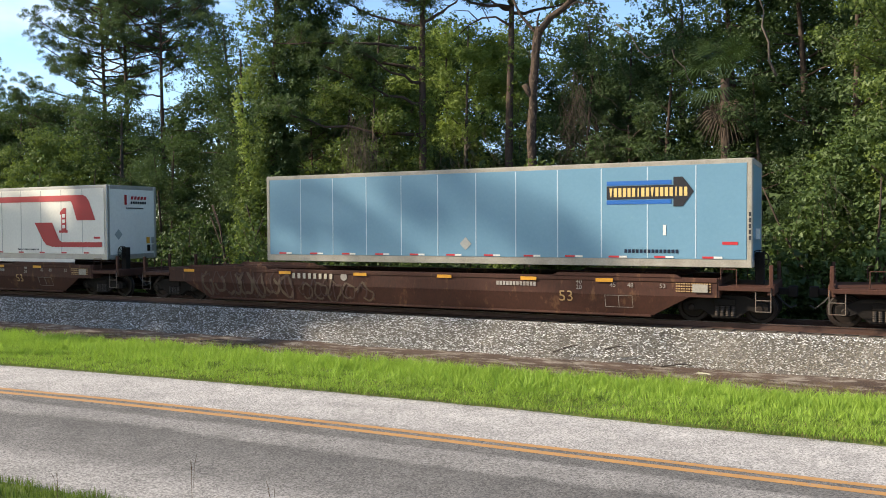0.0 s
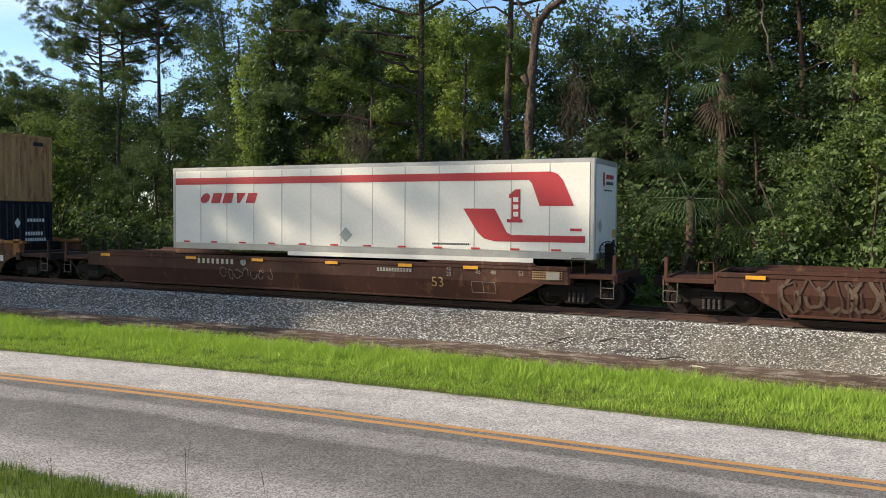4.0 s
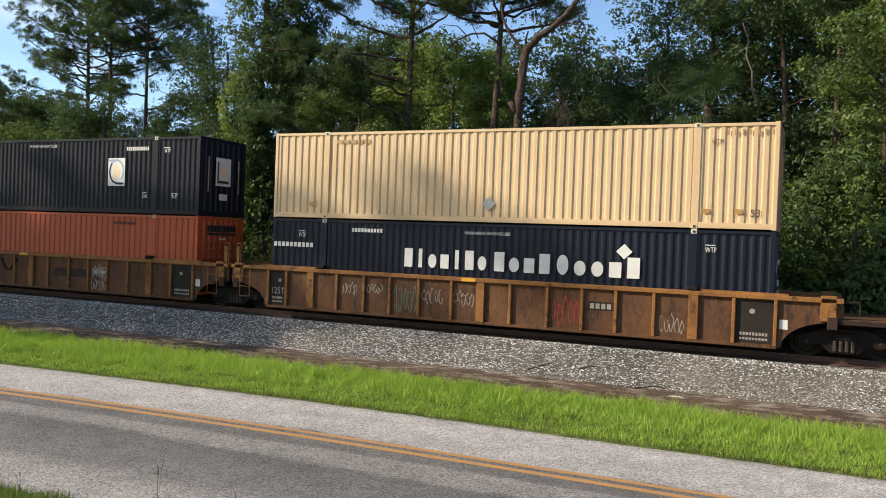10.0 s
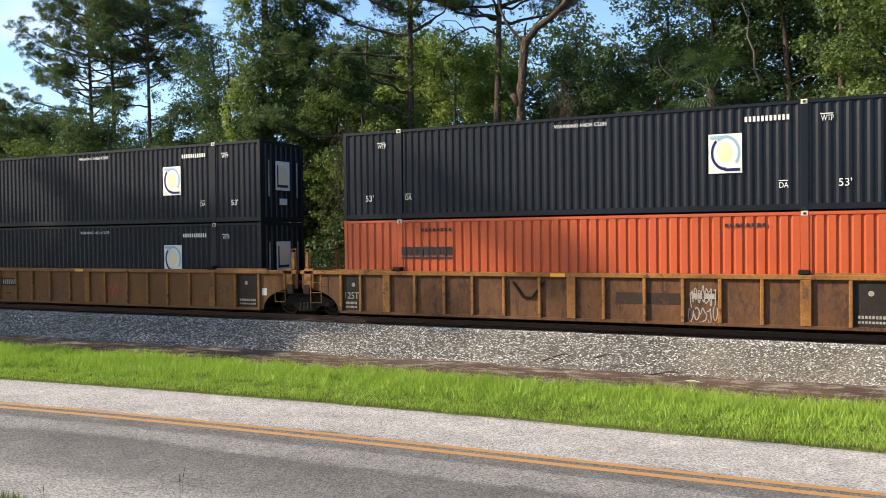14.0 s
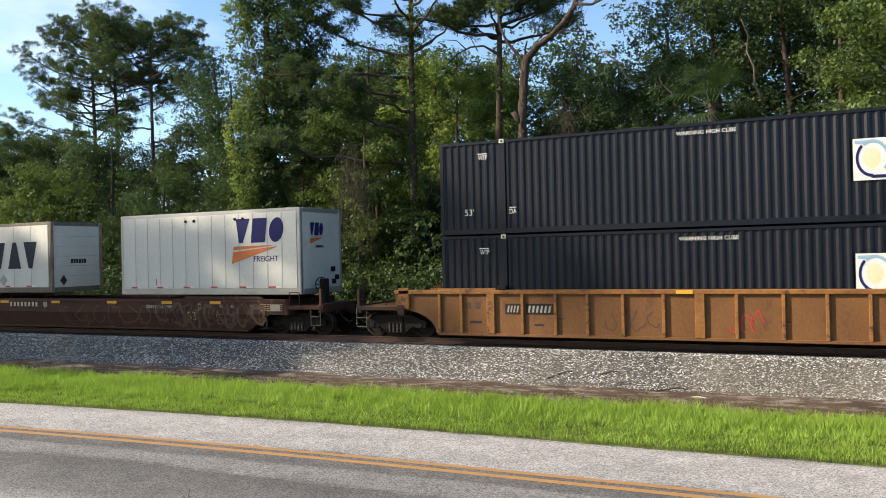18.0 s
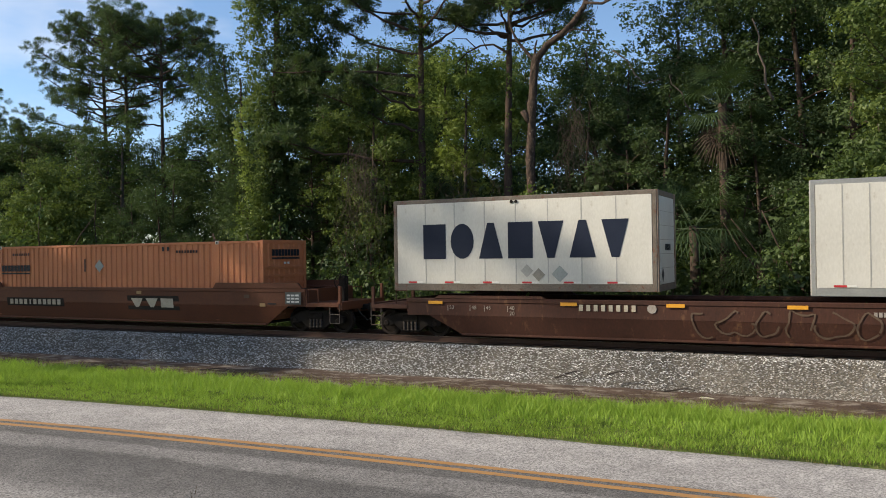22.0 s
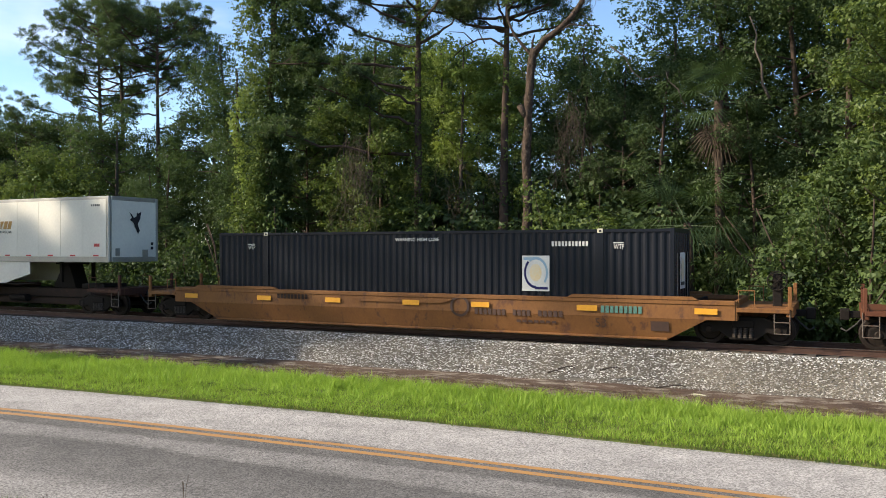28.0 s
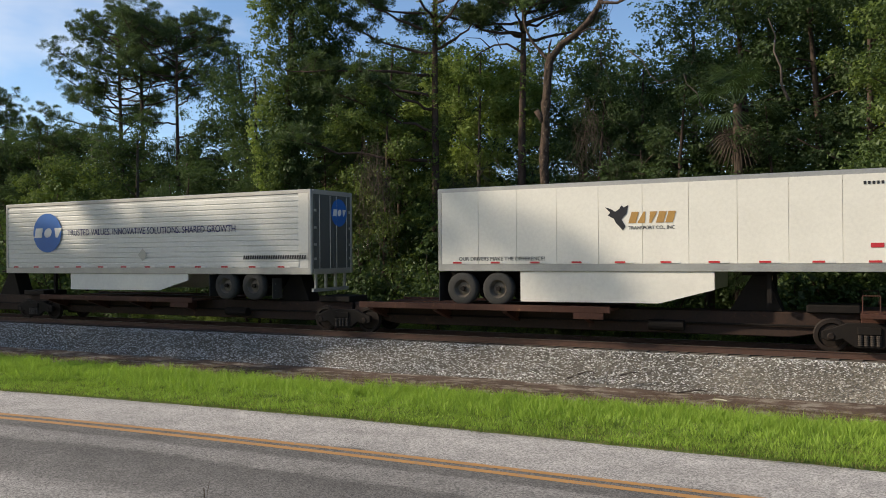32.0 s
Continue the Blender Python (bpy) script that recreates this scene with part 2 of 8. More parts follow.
RUST = (0.16, 0.062, 0.03)
M = dict(
    asphalt=asphalt_mat(),
    yellow=surf("yellow_line", (0.44, 0.23, 0.07), (0.34, 0.175, 0.06), rough=0.75, scale=6, fine=70, bump=0.004, rust=(0.22, 0.19, 0.16), rust_at=0.56),
    soil=surf("soil", (0.15, 0.19, 0.045), (0.09, 0.115, 0.034), rough=0.95, scale=1.2, fine=25, bump=0.04, spec=0.2),
    dirt=surf("dirt", (0.15, 0.10, 0.072), (0.042, 0.030, 0.024), rough=0.95, scale=0.8, fine=30, bump=0.12, rust=(0.27, 0.23, 0.185), rust_at=0.50, stretch=(0.7, 1.6, 1), spec=0.2),
    ballast=surf("ballast", (0.20, 0.18, 0.155), (0.11, 0.10, 0.088), rough=0.95, scale=3.0, fine=26, bump=0.06, spec=0.08),
    stone=surf("stone", (0.33, 0.31, 0.285), (0.17, 0.16, 0.155), rough=0.9, scale=6, fine=50, bump=0.02, vary=0.35, spec=0.25),
    rail=surf("rail_steel", (0.10, 0.052, 0.036), (0.055, 0.031, 0.025), rough=0.6, metal=0.35, scale=4, fine=40, bump=0.01),
    railhead=surf("rail_head", (0.35, 0.32, 0.30), (0.25, 0.22, 0.2), rough=0.3, metal=0.9, scale=4, fine=40, bump=0.002),
    tie=surf("tie_wood", (0.08, 0.065, 0.05), (0.05, 0.04, 0.033), rough=0.95, scale=3, fine=30, bump=0.03, stretch=(4, 1, 4)),
    brown=surf("brown_car_paint", (0.074, 0.030, 0.020), (0.042, 0.019, 0.014), rough=0.65, scale=0.9, fine=14, bump=0.01, stretch=(1.3, 1.3, 0.5), rust=(0.125, 0.062, 0.034), rust_at=0.57, spec=0.22),
    brown2=surf("red_brown_car_paint", (0.125, 0.046, 0.024), (0.085, 0.033, 0.02), rough=0.55, scale=0.8, fine=14, bump=0.01, rust=(0.11, 0.045, 0.03), rust_at=0.62, spec=0.22),
    ochre=surf("ochre_car_paint", (0.135, 0.062, 0.025), (0.062, 0.029, 0.017), rough=0.65, scale=1.5, fine=13, bump=0.008, stretch=(1.3, 1.3, 0.45), rust=(0.045, 0.024, 0.018), rust_at=0.54, spec=0.22),
    ochre3=surf("golden_brown_car_paint", (0.185, 0.087, 0.03), (0.115, 0.052, 0.022), rough=0.65, scale=1.1, fine=15, bump=0.008, stretch=(1.2, 1.2, 0.6), rust=(0.11, 0.05, 0.028), rust_at=0.57, spec=0.22),
    rustframe=surf("rust_stained_frame", (0.30, 0.25, 0.20), (0.16, 0.10, 0.07), rough=0.75, scale=2.0, fine=16, bump=0.01, rust=RUST, rust_at=0.5, stretch=(3, 3, 0.5)),
    ochre2=surf("yellow_brown_car_paint", (0.215, 0.098, 0.034), (0.15, 0.066, 0.026), rough=0.6, scale=1.0, fine=14, bump=0.01, stretch=(1.2, 1.2, 0.7), rust=(0.10, 0.046, 0.028), rust_at=0.545, spec=0.22),
    ochre_dark=surf("weathered_car_paint", (0.045, 0.025, 0.018), (0.02, 0.013, 0.011), rough=0.7, scale=1.4, fine=12, bump=0.012, rust=(0.075, 0.036, 0.024), rust_at=0.58, spec=0.22),
    # sill yellow; on the side ribs it stands in for sunlit plate paint
    deckyel=surf("sill_and_lit_rib_yellow", (0.30, 0.135, 0.036), (0.15, 0.066, 0.024), rough=0.6, scale=1.6, fine=16, bump=0.008, rust=(0.075, 0.036, 0.022), rust_at=0.56, spec=0.22),
    blackplate=surf("black_plate", (0.015, 0.013, 0.012), (0.032, 0.025, 0.020), rough=0.7, scale=2, fine=20, bump=0.006, spec=0.18),
    truck=surf("truck_iron", (0.016, 0.012, 0.010), (0.008, 0.0065, 0.006), rough=0.75, metal=0.2, scale=4, fine=30, bump=0.02, spec=0.22),
    wheel=surf("wheel_steel", (0.028, 0.019, 0.015), (0.014, 0.011, 0.010), rough=0.6, metal=0.3, scale=4, fine=30, bump=0.01, spec=0.22),
    spring=surf("spring_steel", (0.06, 0.045, 0.036), (0.03, 0.024, 0.02), rough=0.6, metal=0.4, scale=8, fine=40, bump=0.005),
    beige=surf("beige_container_paint", (0.60, 0.435, 0.255), (0.52, 0.36, 0.20), rough=0.55, scale=0.7, fine=16, bump=0.006, rust=(0.40, 0.25, 0.12), rust_at=0.68),
    beige_rust=surf("rusty_beige_paint", (0.42, 0.245, 0.10), (0.22, 0.105, 0.045), rough=0.7, scale=0.9, fine=16, bump=0.01, rust=RUST, rust_at=0.53, stretch=(3, 3, 0.5)),
    navy=surf("navy_container_paint", (0.0055, 0.0085, 0.021), (0.004, 0.006, 0.015), rough=0.38, scale=0.8, fine=16, bump=0.003, spec=0.3),
    slate=surf("slate_container_paint", (0.0075, 0.0092, 0.0165), (0.005, 0.0065, 0.0115), rough=0.38, scale=0.9, fine=14, bump=0.002, spec=0.24, stretch=(1, 1, 0.4)),
    orange=surf("orange_container_paint", (0.44, 0.075, 0.018), (0.36, 0.058, 0.016), rough=0.42, scale=0.7, fine=15, bump=0.005, rust=(0.35, 0.07, 0.03), rust_at=0.66),
    orange2=surf("faded_orange_paint", (0.56, 0.20, 0.08), (0.47, 0.15, 0.06), rough=0.55, scale=0.7, fine=15, bump=0.005),
    blue=surf("blue_trailer_paint", (0.135, 0.262, 0.365), (0.115, 0.232, 0.33), rough=0.38, scale=0.5, fine=10, bump=0.003, rust=(0.17, 0.29, 0.375), rust_at=0.64),
    white=surf("white_trailer_paint", (0.72, 0.69, 0.63), (0.62, 0.59, 0.54), rough=0.42, scale=0.5, fine=10, bump=0.003, rust=(0.54, 0.50, 0.44), rust_at=0.68),
    white_old=surf("worn_white_paint", (0.61, 0.59, 0.545), (0.50, 0.48, 0.44), rough=0.5, scale=0.9, fine=12, bump=0.004, rust=(0.42, 0.38, 0.33), rust_at=0.62, stretch=(1.6, 1.6, 0.7)),
    silver=surf("silver_trailer_skin", (0.60, 0.59, 0.57), (0.50, 0.49, 0.47), rough=0.42, metal=0.25, scale=0.6, fine=12, bump=0.003),
    steel_rail=surf("galvanised_rail", (0.42, 0.41, 0.39), (0.32, 0.31, 0.30), rough=0.45, metal=0.6, scale=2, fine=20, bump=0.004),
    dull_rail=surf("dirty_rail", (0.36, 0.33, 0.28), (0.22, 0.20, 0.17), rough=0.6, metal=0.1, scale=2, fine=20, bump=0.004),
    greydoor=surf("grey_door_paint", (0.075, 0.08, 0.078), (0.05, 0.054, 0.053), rough=0.5, scale=1, fine=15, bump=0.004),
    red=surf("red_decal", (0.40, 0.022, 0.03), (0.33, 0.02, 0.026), rough=0.5, scale=1, fine=20, bump=0),
    redflex=surf("red_reflector", (0.5, 0.03, 0.035), (0.38, 0.02, 0.03), rough=0.4, scale=3, fine=20, bump=0),
    whiteflex=surf("white_reflector", (0.75, 0.74, 0.7), (0.6, 0.58, 0.55), rough=0.4, scale=3, fine=20, bump=0),
    ink=surf("dark_lettering", (0.022, 0.022, 0.028), (0.03, 0.03, 0.034), rough=0.5, scale=2, fine=30, bump=0, spec=0.18),
    inkblue=surf("blue_lettering", (0.014, 0.016, 0.10), (0.012, 0.013, 0.08), rough=0.5, scale=2, fine=30, bump=0, spec=0.18),
    inkteal=surf("dark_blue_lettering", (0.011, 0.016, 0.035), (0.016, 0.022, 0.042), rough=0.5, scale=2, fine=30, bump=0, spec=0.18, rust=(0.5, 0.48, 0.44), rust_at=0.74),
    arrowblue=surf("bright_blue_decal", (0.016, 0.115, 0.40), (0.016, 0.095, 0.34), rough=0.4, scale=2, fine=30, bump=0),
    decalorange=surf("orange_decal", (0.62, 0.16, 0.035), (0.55, 0.13, 0.03), rough=0.45, scale=2, fine=30, bump=0),
    gold=surf("gold_lettering", (0.40, 0.23, 0.06), (0.33, 0.18, 0.05), rough=0.45, scale=2, fine=30, bump=0),
    paintwhite=surf("white_lettering", (0.70, 0.69, 0.66), (0.55, 0.54, 0.52), rough=0.55, scale=3, fine=30, bump=0),
    signyellow=surf("pale_yellow_lettering", (0.66, 0.47, 0.17), (0.56, 0.38, 0.13), rough=0.5, scale=3, fine=30, bump=0),
    creamletter=surf("worn_cream_lettering", (0.52, 0.46, 0.36), (0.36, 0.30, 0.23), rough=0.65, scale=4, fine=30, bump=0, rust=(0.16, 0.10, 0.07), rust_at=0.62),
    chalk=surf("faded_white_spray", (0.36, 0.33, 0.30), (0.20, 0.16, 0.13), rough=0.8, scale=3, fine=20, bump=0),
    chalk2=surf("tan_spray", (0.115, 0.075, 0.047), (0.075, 0.045, 0.032), rough=0.8, scale=3, fine=20, bump=0),
    teal=surf("teal_spray", (0.09, 0.22, 0.18), (0.06, 0.14, 0.12), rough=0.8, scale=3, fine=20, bump=0),
    spraydark=surf("dark_spray", (0.05, 0.03, 0.025), (0.08, 0.04, 0.03), rough=0.8, scale=3, fine=20, bump=0),
    tan=surf("tan_lettering", (0.42, 0.27, 0.12), (0.3, 0.18, 0.08), rough=0.7, scale=3, fine=20, bump=0),
    logoring=surf("logo_yellow", (0.72, 0.55, 0.30), (0.66, 0.62, 0.5), rough=0.45, scale=3, fine=20, bump=0),
    logoblue=surf("logo_blue", (0.20, 0.34, 0.5), (0.28, 0.4, 0.5), rough=0.45, scale=3, fine=20, bump=0),
    seam=surf("grey_seam", (0.42, 0.41, 0.39), (0.33, 0.32, 0.3), rough=0.5, scale=3, fine=20, bump=0),
    paleseam=surf("pale_blue_seam", (0.46, 0.55, 0.62), (0.38, 0.47, 0.55), rough=0.5, scale=3, fine=20, bump=0),
    diamond=surf("placard_grey", (0.32, 0.34, 0.33), (0.24, 0.26, 0.25), rough=0.5, scale=4, fine=20, bump=0),
    yellowplate=surf("yellow_plate", (0.70, 0.33, 0.02), (0.6, 0.27, 0.02), rough=0.5, scale=4, fine=20, bump=0),
    castwhite=surf("cream_casting", (0.62, 0.58, 0.45), (0.48, 0.44, 0.34), rough=0.6, scale=6, fine=30, bump=0.004),
    rubber=surf("tyre_rubber", (0.022, 0.021, 0.02), (0.04, 0.038, 0.035), rough=0.85, scale=6, fine=40, bump=0.006),
    dark_rail=surf("dark_dirty_rail", (0.17, 0.14, 0.115), (0.09, 0.07, 0.055), rough=0.7, scale=2.5, fine=20, bump=0.006, rust=(0.12, 0.05, 0.03), rust_at=0.55),
    rim=surf("wheel_rim", (0.15, 0.125, 0.10), (0.07, 0.06, 0.05), rough=0.6, metal=0.3, scale=6, fine=30, bump=0.004),
    bark=surf("bark", (0.085, 0.06, 0.045), (0.035, 0.026, 0.021), rough=0.95, scale=2.5, fine=14, bump=0.09, stretch=(1, 1, 0.25), spec=0.2),
    barkpine=surf("pine_bark", (0.085, 0.058, 0.044), (0.042, 0.029, 0.024), rough=0.95, scale=2.0, fine=10, bump=0.1, stretch=(1, 1, 0.35), spec=0.2),
    barkfork=surf("sunlit_scaly_bark", (0.095, 0.066, 0.05), (0.024, 0.018, 0.015), rough=0.95, scale=5.0, fine=11, bump=0.3, stretch=(1, 1, 0.5), rust=(0.17, 0.125, 0.095), rust_at=0.56, spec=0.2),
    barkgrey=surf("grey_bark", (0.13, 0.108, 0.092), (0.06, 0.048, 0.04), rough=0.95, scale=2.5, fine=14, bump=0.08, stretch=(1, 1, 0.25), spec=0.2),
    deadvine=surf("dead_vine", (0.10, 0.075, 0.055), (0.05, 0.038, 0.03), rough=0.95, scale=5, fine=30, bump=0, spec=0.2),
    deadleaf=surf("dead_frond", (0.115, 0.070, 0.042), (0.06, 0.038, 0.026), rough=0.95, scale=3, fine=20, bump=0, spec=0.2),
    forest_floor=surf("leaf_litter", (0.06, 0.05, 0.028), (0.03, 0.028, 0.015), rough=0.95, scale=1.5, fine=20, bump=0.06, spec=0.2),
    stick=surf("stick_wood", (0.05, 0.038, 0.03), (0.03, 0.024, 0.02), rough=0.9, scale=8, fine=30, bump=0.01),
    leaf=leaf_mat("leaf_green", (0.034, 0.060, 0.020), (0.105, 0.152, 0.045), (0.11, 0.17, 0.035)),
    leafdark=leaf_mat("leaf_dark_green", (0.026, 0.048, 0.020), (0.080, 0.118, 0.042), (0.08, 0.13, 0.03)),
    # leaf green raised so that sunlight is already in the colour
    leafsunlit=leaf_mat("leaf_sunlit_green", (0.10, 0.15, 0.03), (0.25, 0.32, 0.08), (0.25, 0.33, 0.06)),
    vine=leaf_mat("vine_green", (0.045, 0.075, 0.017), (0.135, 0.18, 0.042), (0.13, 0.18, 0.03)),
    needle=leaf_mat("pine_needle", (0.036, 0.056, 0.024), (0.085, 0.118, 0.048), (0.08, 0.13, 0.025), gloss=0.5),
    frond=leaf_mat("palm_frond", (0.028, 0.055, 0.018), (0.065, 0.105, 0.035), (0.06, 0.1, 0.02), gloss=0.7),
    grass=leaf_mat("grass_blade", (0.13, 0.215, 0.026), (0.37, 0.51, 0.09), (0.34, 0.51, 0.06), gloss=0.2),
    vergegrass=leaf_mat("verge_blade", (0.06, 0.095, 0.02), (0.14, 0.20, 0.04), (0.14, 0.2, 0.03), gloss=0.2),
    drygrass=leaf_mat("dry_grass", (0.15, 0.13, 0.05), (0.27, 0.22, 0.10), (0.2, 0.18, 0.06), gloss=0.2),
)

# ------------------------------------------------------------------ mesh helpers


class Geo:
    """Vertices and faces of one mesh."""

    def __init__(self):
        self.v, self.f = [], []

    def add(self, vs, fs):
        n = len(self.v)
        self.v += [tuple(p) for p in vs]
        self.f += [tuple(i + n for i in f) for f in fs]
        return self

    def box(self, x0, x1, y0, y1, z0, z1):
        return self.add([(x0, y0, z0), (x1, y0, z0), (x1, y1, z0), (x0, y1, z0), (x0, y0, z1), (x1, y0, z1), (x1, y1, z1), (x0, y1, z1)],
                        [(0, 3, 2, 1), (4, 5, 6, 7), (0, 1, 5, 4), (1, 2, 6, 5), (2, 3, 7, 6), (3, 0, 4, 7)])

    def prism(self, pts, y0, y1):
        """A polygon in x and z, pushed from y0 to y1 (counter-clockwise as seen from -y)."""
        n = len(pts)
        return self.add([(x, y0, z) for x, z in pts] + [(x, y1, z) for x, z in pts],
                        [tuple(range(n)), tuple(range(2 * n - 1, n - 1, -1))] + [(i, i + n, (i + 1) % n + n, (i + 1) % n) for i in range(n)])

    def prism_x(self, pts, x0, x1):
        """A polygon in y and z, pushed from x0 to x1."""
        n = len(pts)
        return self.add([(x0, y, z) for y, z in pts] + [(x1, y, z) for y, z in pts],
                        [tuple(range(n - 1, -1, -1)), tuple(range(n, 2 * n))] + [(i, (i + 1) % n, (i + 1) % n + n, i + n) for i in range(n)])

    def tube(self, p, q, r0, r1=None, n=8):
        p, q = Vector(p), Vector(q)
        r1 = r0 if r1 is None else r1
        a = (q - p).normalized().orthogonal().normalized()
        b = (q - p).normalized().cross(a)
        vs = [p + (a * math.cos(w) + b * math.sin(w)) * r0 for w in (2 * math.pi * i / n for i in range(n))]
        vs += [q + (a * math.cos(w) + b * math.sin(w)) * r1 for w in (2 * math.pi * i / n for i in range(n))]
        return self.add(vs, [(i, (i + 1) % n, (i + 1) % n + n, i + n) for i in range(n)] + [tuple(range(n - 1, -1, -1)), tuple(range(n, 2 * n))])

    def path(self, pts, r0, r1, n=7, rough=0.0):
        """A bent, tapering tube; rough gives it the lumps of bark."""
        pts = [Vector(p) for p in pts]
        if rough:
            fine = []
            for p, q in zip(pts, pts[1:]):
                m = max(1, int((q - p).length / 0.22))
                fine += [p.lerp(q, i / m) for i in range(m)]
            pts = fine + [pts[-1]]
        a = (pts[1] - pts[0]).normalized().orthogonal().normalized()
        base, k = len(self.v), len(pts)
        for i, p in enumerate(pts):
            d = (pts[min(i + 1, k - 1)] - pts[max(i - 1, 0)]).normalized()
            a = (a - d * a.dot(d)).normalized()
            b, r = d.cross(a), r0 + (r1 - r0) * i / (k - 1)
            for j in range(n):
                w = 2 * math.pi * j / n
                lump = 1 + rough * (noise.noise((p.x * 2 + 3 * math.cos(w), p.y * 2 + 3 * math.sin(w), p.z * 1.3)) + 0.6 * noise.noise((9 * math.cos(w), 9 * math.sin(w), p.z * 4.5))) if rough else 1.0
                self.v.append(tuple(p + (a * math.cos(w) + b * math.sin(w)) * r * lump))
        for i in range(k - 1):
            self.f += [(base + i * n + j, base + i * n + (j + 1) % n, base + (i + 1) * n + (j + 1) % n, base + (i + 1) * n + j) for j in range(n)]
        self.f += [tuple(base + j for j in range(n - 1, -1, -1)), tuple(base + (k - 1) * n + j for j in range(n))]
        return self

    def lathe(self, ring, n=20, centre=(0, 0, 0)):
        """A ring of (radius, y) pairs turned about the y axis."""
        k, base = len(ring), len(self.v)
        for i in range(n):
            w = 2 * math.pi * i / n
            self.v += [(centre[0] + r * math.cos(w), centre[1] + y, centre[2] + r * math.sin(w)) for r, y in ring]
        for i in range(n):
            for j in range(k - 1):
                self.f.append((base + i * k + j, base + i * k + j + 1, base + (i + 1) % n * k + j + 1, base + (i + 1) % n * k + j))
        return self

    def mesh(self, name, mat, bevel=0.0, smooth=False):
        me = bpy.data.meshes.new(name)
        me.from_pydata(self.v, [], self.f)
        if bevel:
            bm = bmesh.new()
            bm.from_mesh(me)
            bmesh.ops.remove_doubles(bm, verts=bm.verts, dist=1e-5)
            sharp = [e for e in bm.edges if len(e.link_faces) == 2 and e.calc_face_angle(0) > 0.6]
            bmesh.ops.bevel(bm, geom=sharp, offset=bevel, segments=1, affect="EDGES", profile=0.5)
            bm.to_mesh(me)
            bm.free()
        if smooth:
            me.shade_smooth()
        me.materials.append(mat)
        return me


def part(name, geo, mat, parent=None, label="", bevel=0.0, smooth=False, at=None):
    """Links a Geo (or a ready mesh) as one mesh object under a thing or part."""
    ob = new(name, geo.mesh(name, mat, bevel, smooth) if isinstance(geo, Geo) else geo)
    ob.parent = parent
    if at is not None:
        ob.location = at
    if label:
        ob["label"] = label
    return ob


def np_mesh(name, verts, quads, mat):
    """A mesh from arrays of vertices and four-cornered faces."""
    me = bpy.data.meshes.new(name)
    me.vertices.add(len(verts))
    me.vertices.foreach_set("co", np.ascontiguousarray(verts, dtype=np.float32).ravel())
    k = quads.shape[1]
    me.loops.add(quads.size)
    me.loops.foreach_set("vertex_index", np.ascontiguousarray(quads, dtype=np.int32).ravel())
    me.polygons.add(len(quads))
    me.polygons.foreach_set("loop_start", np.arange(0, quads.size, k, dtype=np.int32))
    me.update(calc_edges=True)
    me.materials.append(mat)
    return me


def thing(name, label, category, group="", at=(0, 0, 0)):
    ob = new(name)
    ob.empty_display_size = 0.3
    ob.location = at
    return tagged(ob, label, category, group)
# ------------------------------------------------------------------ ground, road, track
RAIL_Z, TRACK_Y = 1.11, 24.74
rng = np.random.default_rng(7)


def bend(x):
    """How far the road swings towards the camera away to the west."""
    w = max(0.0, -x - 6.0)
    return -0.0032 * min(w, 24.0) ** 2 - 0.1536 * max(0.0, w - 24.0)


def shoulder(x):
    """The toe of the ballast wanders a little."""
    return 0.34 * noise.noise((x * 0.35, 3.1, 0)) + 0.16 * noise.noise((x * 1.3, 7.7, 0))


def strip(name, xs, rows, mat, wobble=0.0):
    """A sheet that follows the line: rows of (y, z) functions of x."""
    vs, qs, k = [], [], len(rows)
    for x in xs:
        for fy, fz in rows:
            y = fy(x)
            vs.append((x, y, fz(x) + wobble * noise.noise((x * 0.8, y * 0.8, 0))))
    for i in range(len(xs) - 1):
        for j in range(k - 1):
            qs.append((i * k + j, (i + 1) * k + j, (i + 1) * k + j + 1, i * k + j + 1))
    return np_mesh(name, np.array(vs), np.array(qs), mat)


def span(a, b, step):
    return list(np.arange(a, b + step * 0.5, step))


def flat(v):
    return lambda x: v


NEAR = (-64, 16)


def along(step):
    """Stations along the line: close together where it is seen, far apart elsewhere."""
    return sorted(span(-280, NEAR[0] - 4, 6) + span(*NEAR, step) + span(NEAR[1] + 4, 260, 6))


XS = sorted(span(-1500, -160, 67) + span(-120, 60, 0.75) + span(100, 1500, 70))
# one sheet of earth under all, lower than what lies on it
ground = new("ground", strip("ground", XS, [(flat(y), flat(z)) for y, z in
             ((-1500, -0.06), (-60, -0.06), (0, -0.05), (7, -0.05), (16.5, -0.05), (19, -0.05), (30, -0.05), (34, -0.05), (60, -0.05), (300, -0.05), (1500, -0.05))], M["soil"]))
tagged(ground, "flat grassy earth with bare soil showing through", "ground", kind="structure")
verge = new("verge", strip("verge", span(-60, 40, 0.5), [((lambda x, k=k: -14 + k * (22.2 + bend(x)) + (0.10 * noise.noise((x * 1.1, 2, 0)) if k > 0.99 else 0)), flat(z))
            for k, z in ((0, 0.02), (0.4, 0.03), (0.8, 0.03), (1.0, 0.006))], M["soil"], 0.02))
tagged(verge, "mown grass verge beside the near edge of the road", "verge", kind="structure")
road = new("road", strip("road", along(1.0), [((lambda x, y=y: y + bend(x)), flat(z)) for y, z in
           ((7.9, -0.02), (8.25, 0.0), (10.6, 0.025), (13.17, 0.045), (15.0, 0.02), (15.85, 0.0), (16.2, -0.03))], M["asphalt"]))
tagged(road, "two-lane grey asphalt road with pale and dark strips", "road", kind="structure")


def crown(y):
    return float(np.interp(y, (7.9, 8.25, 10.6, 13.17, 15.0, 15.85), (-0.02, 0, 0.025, 0.045, 0.02, 0)))


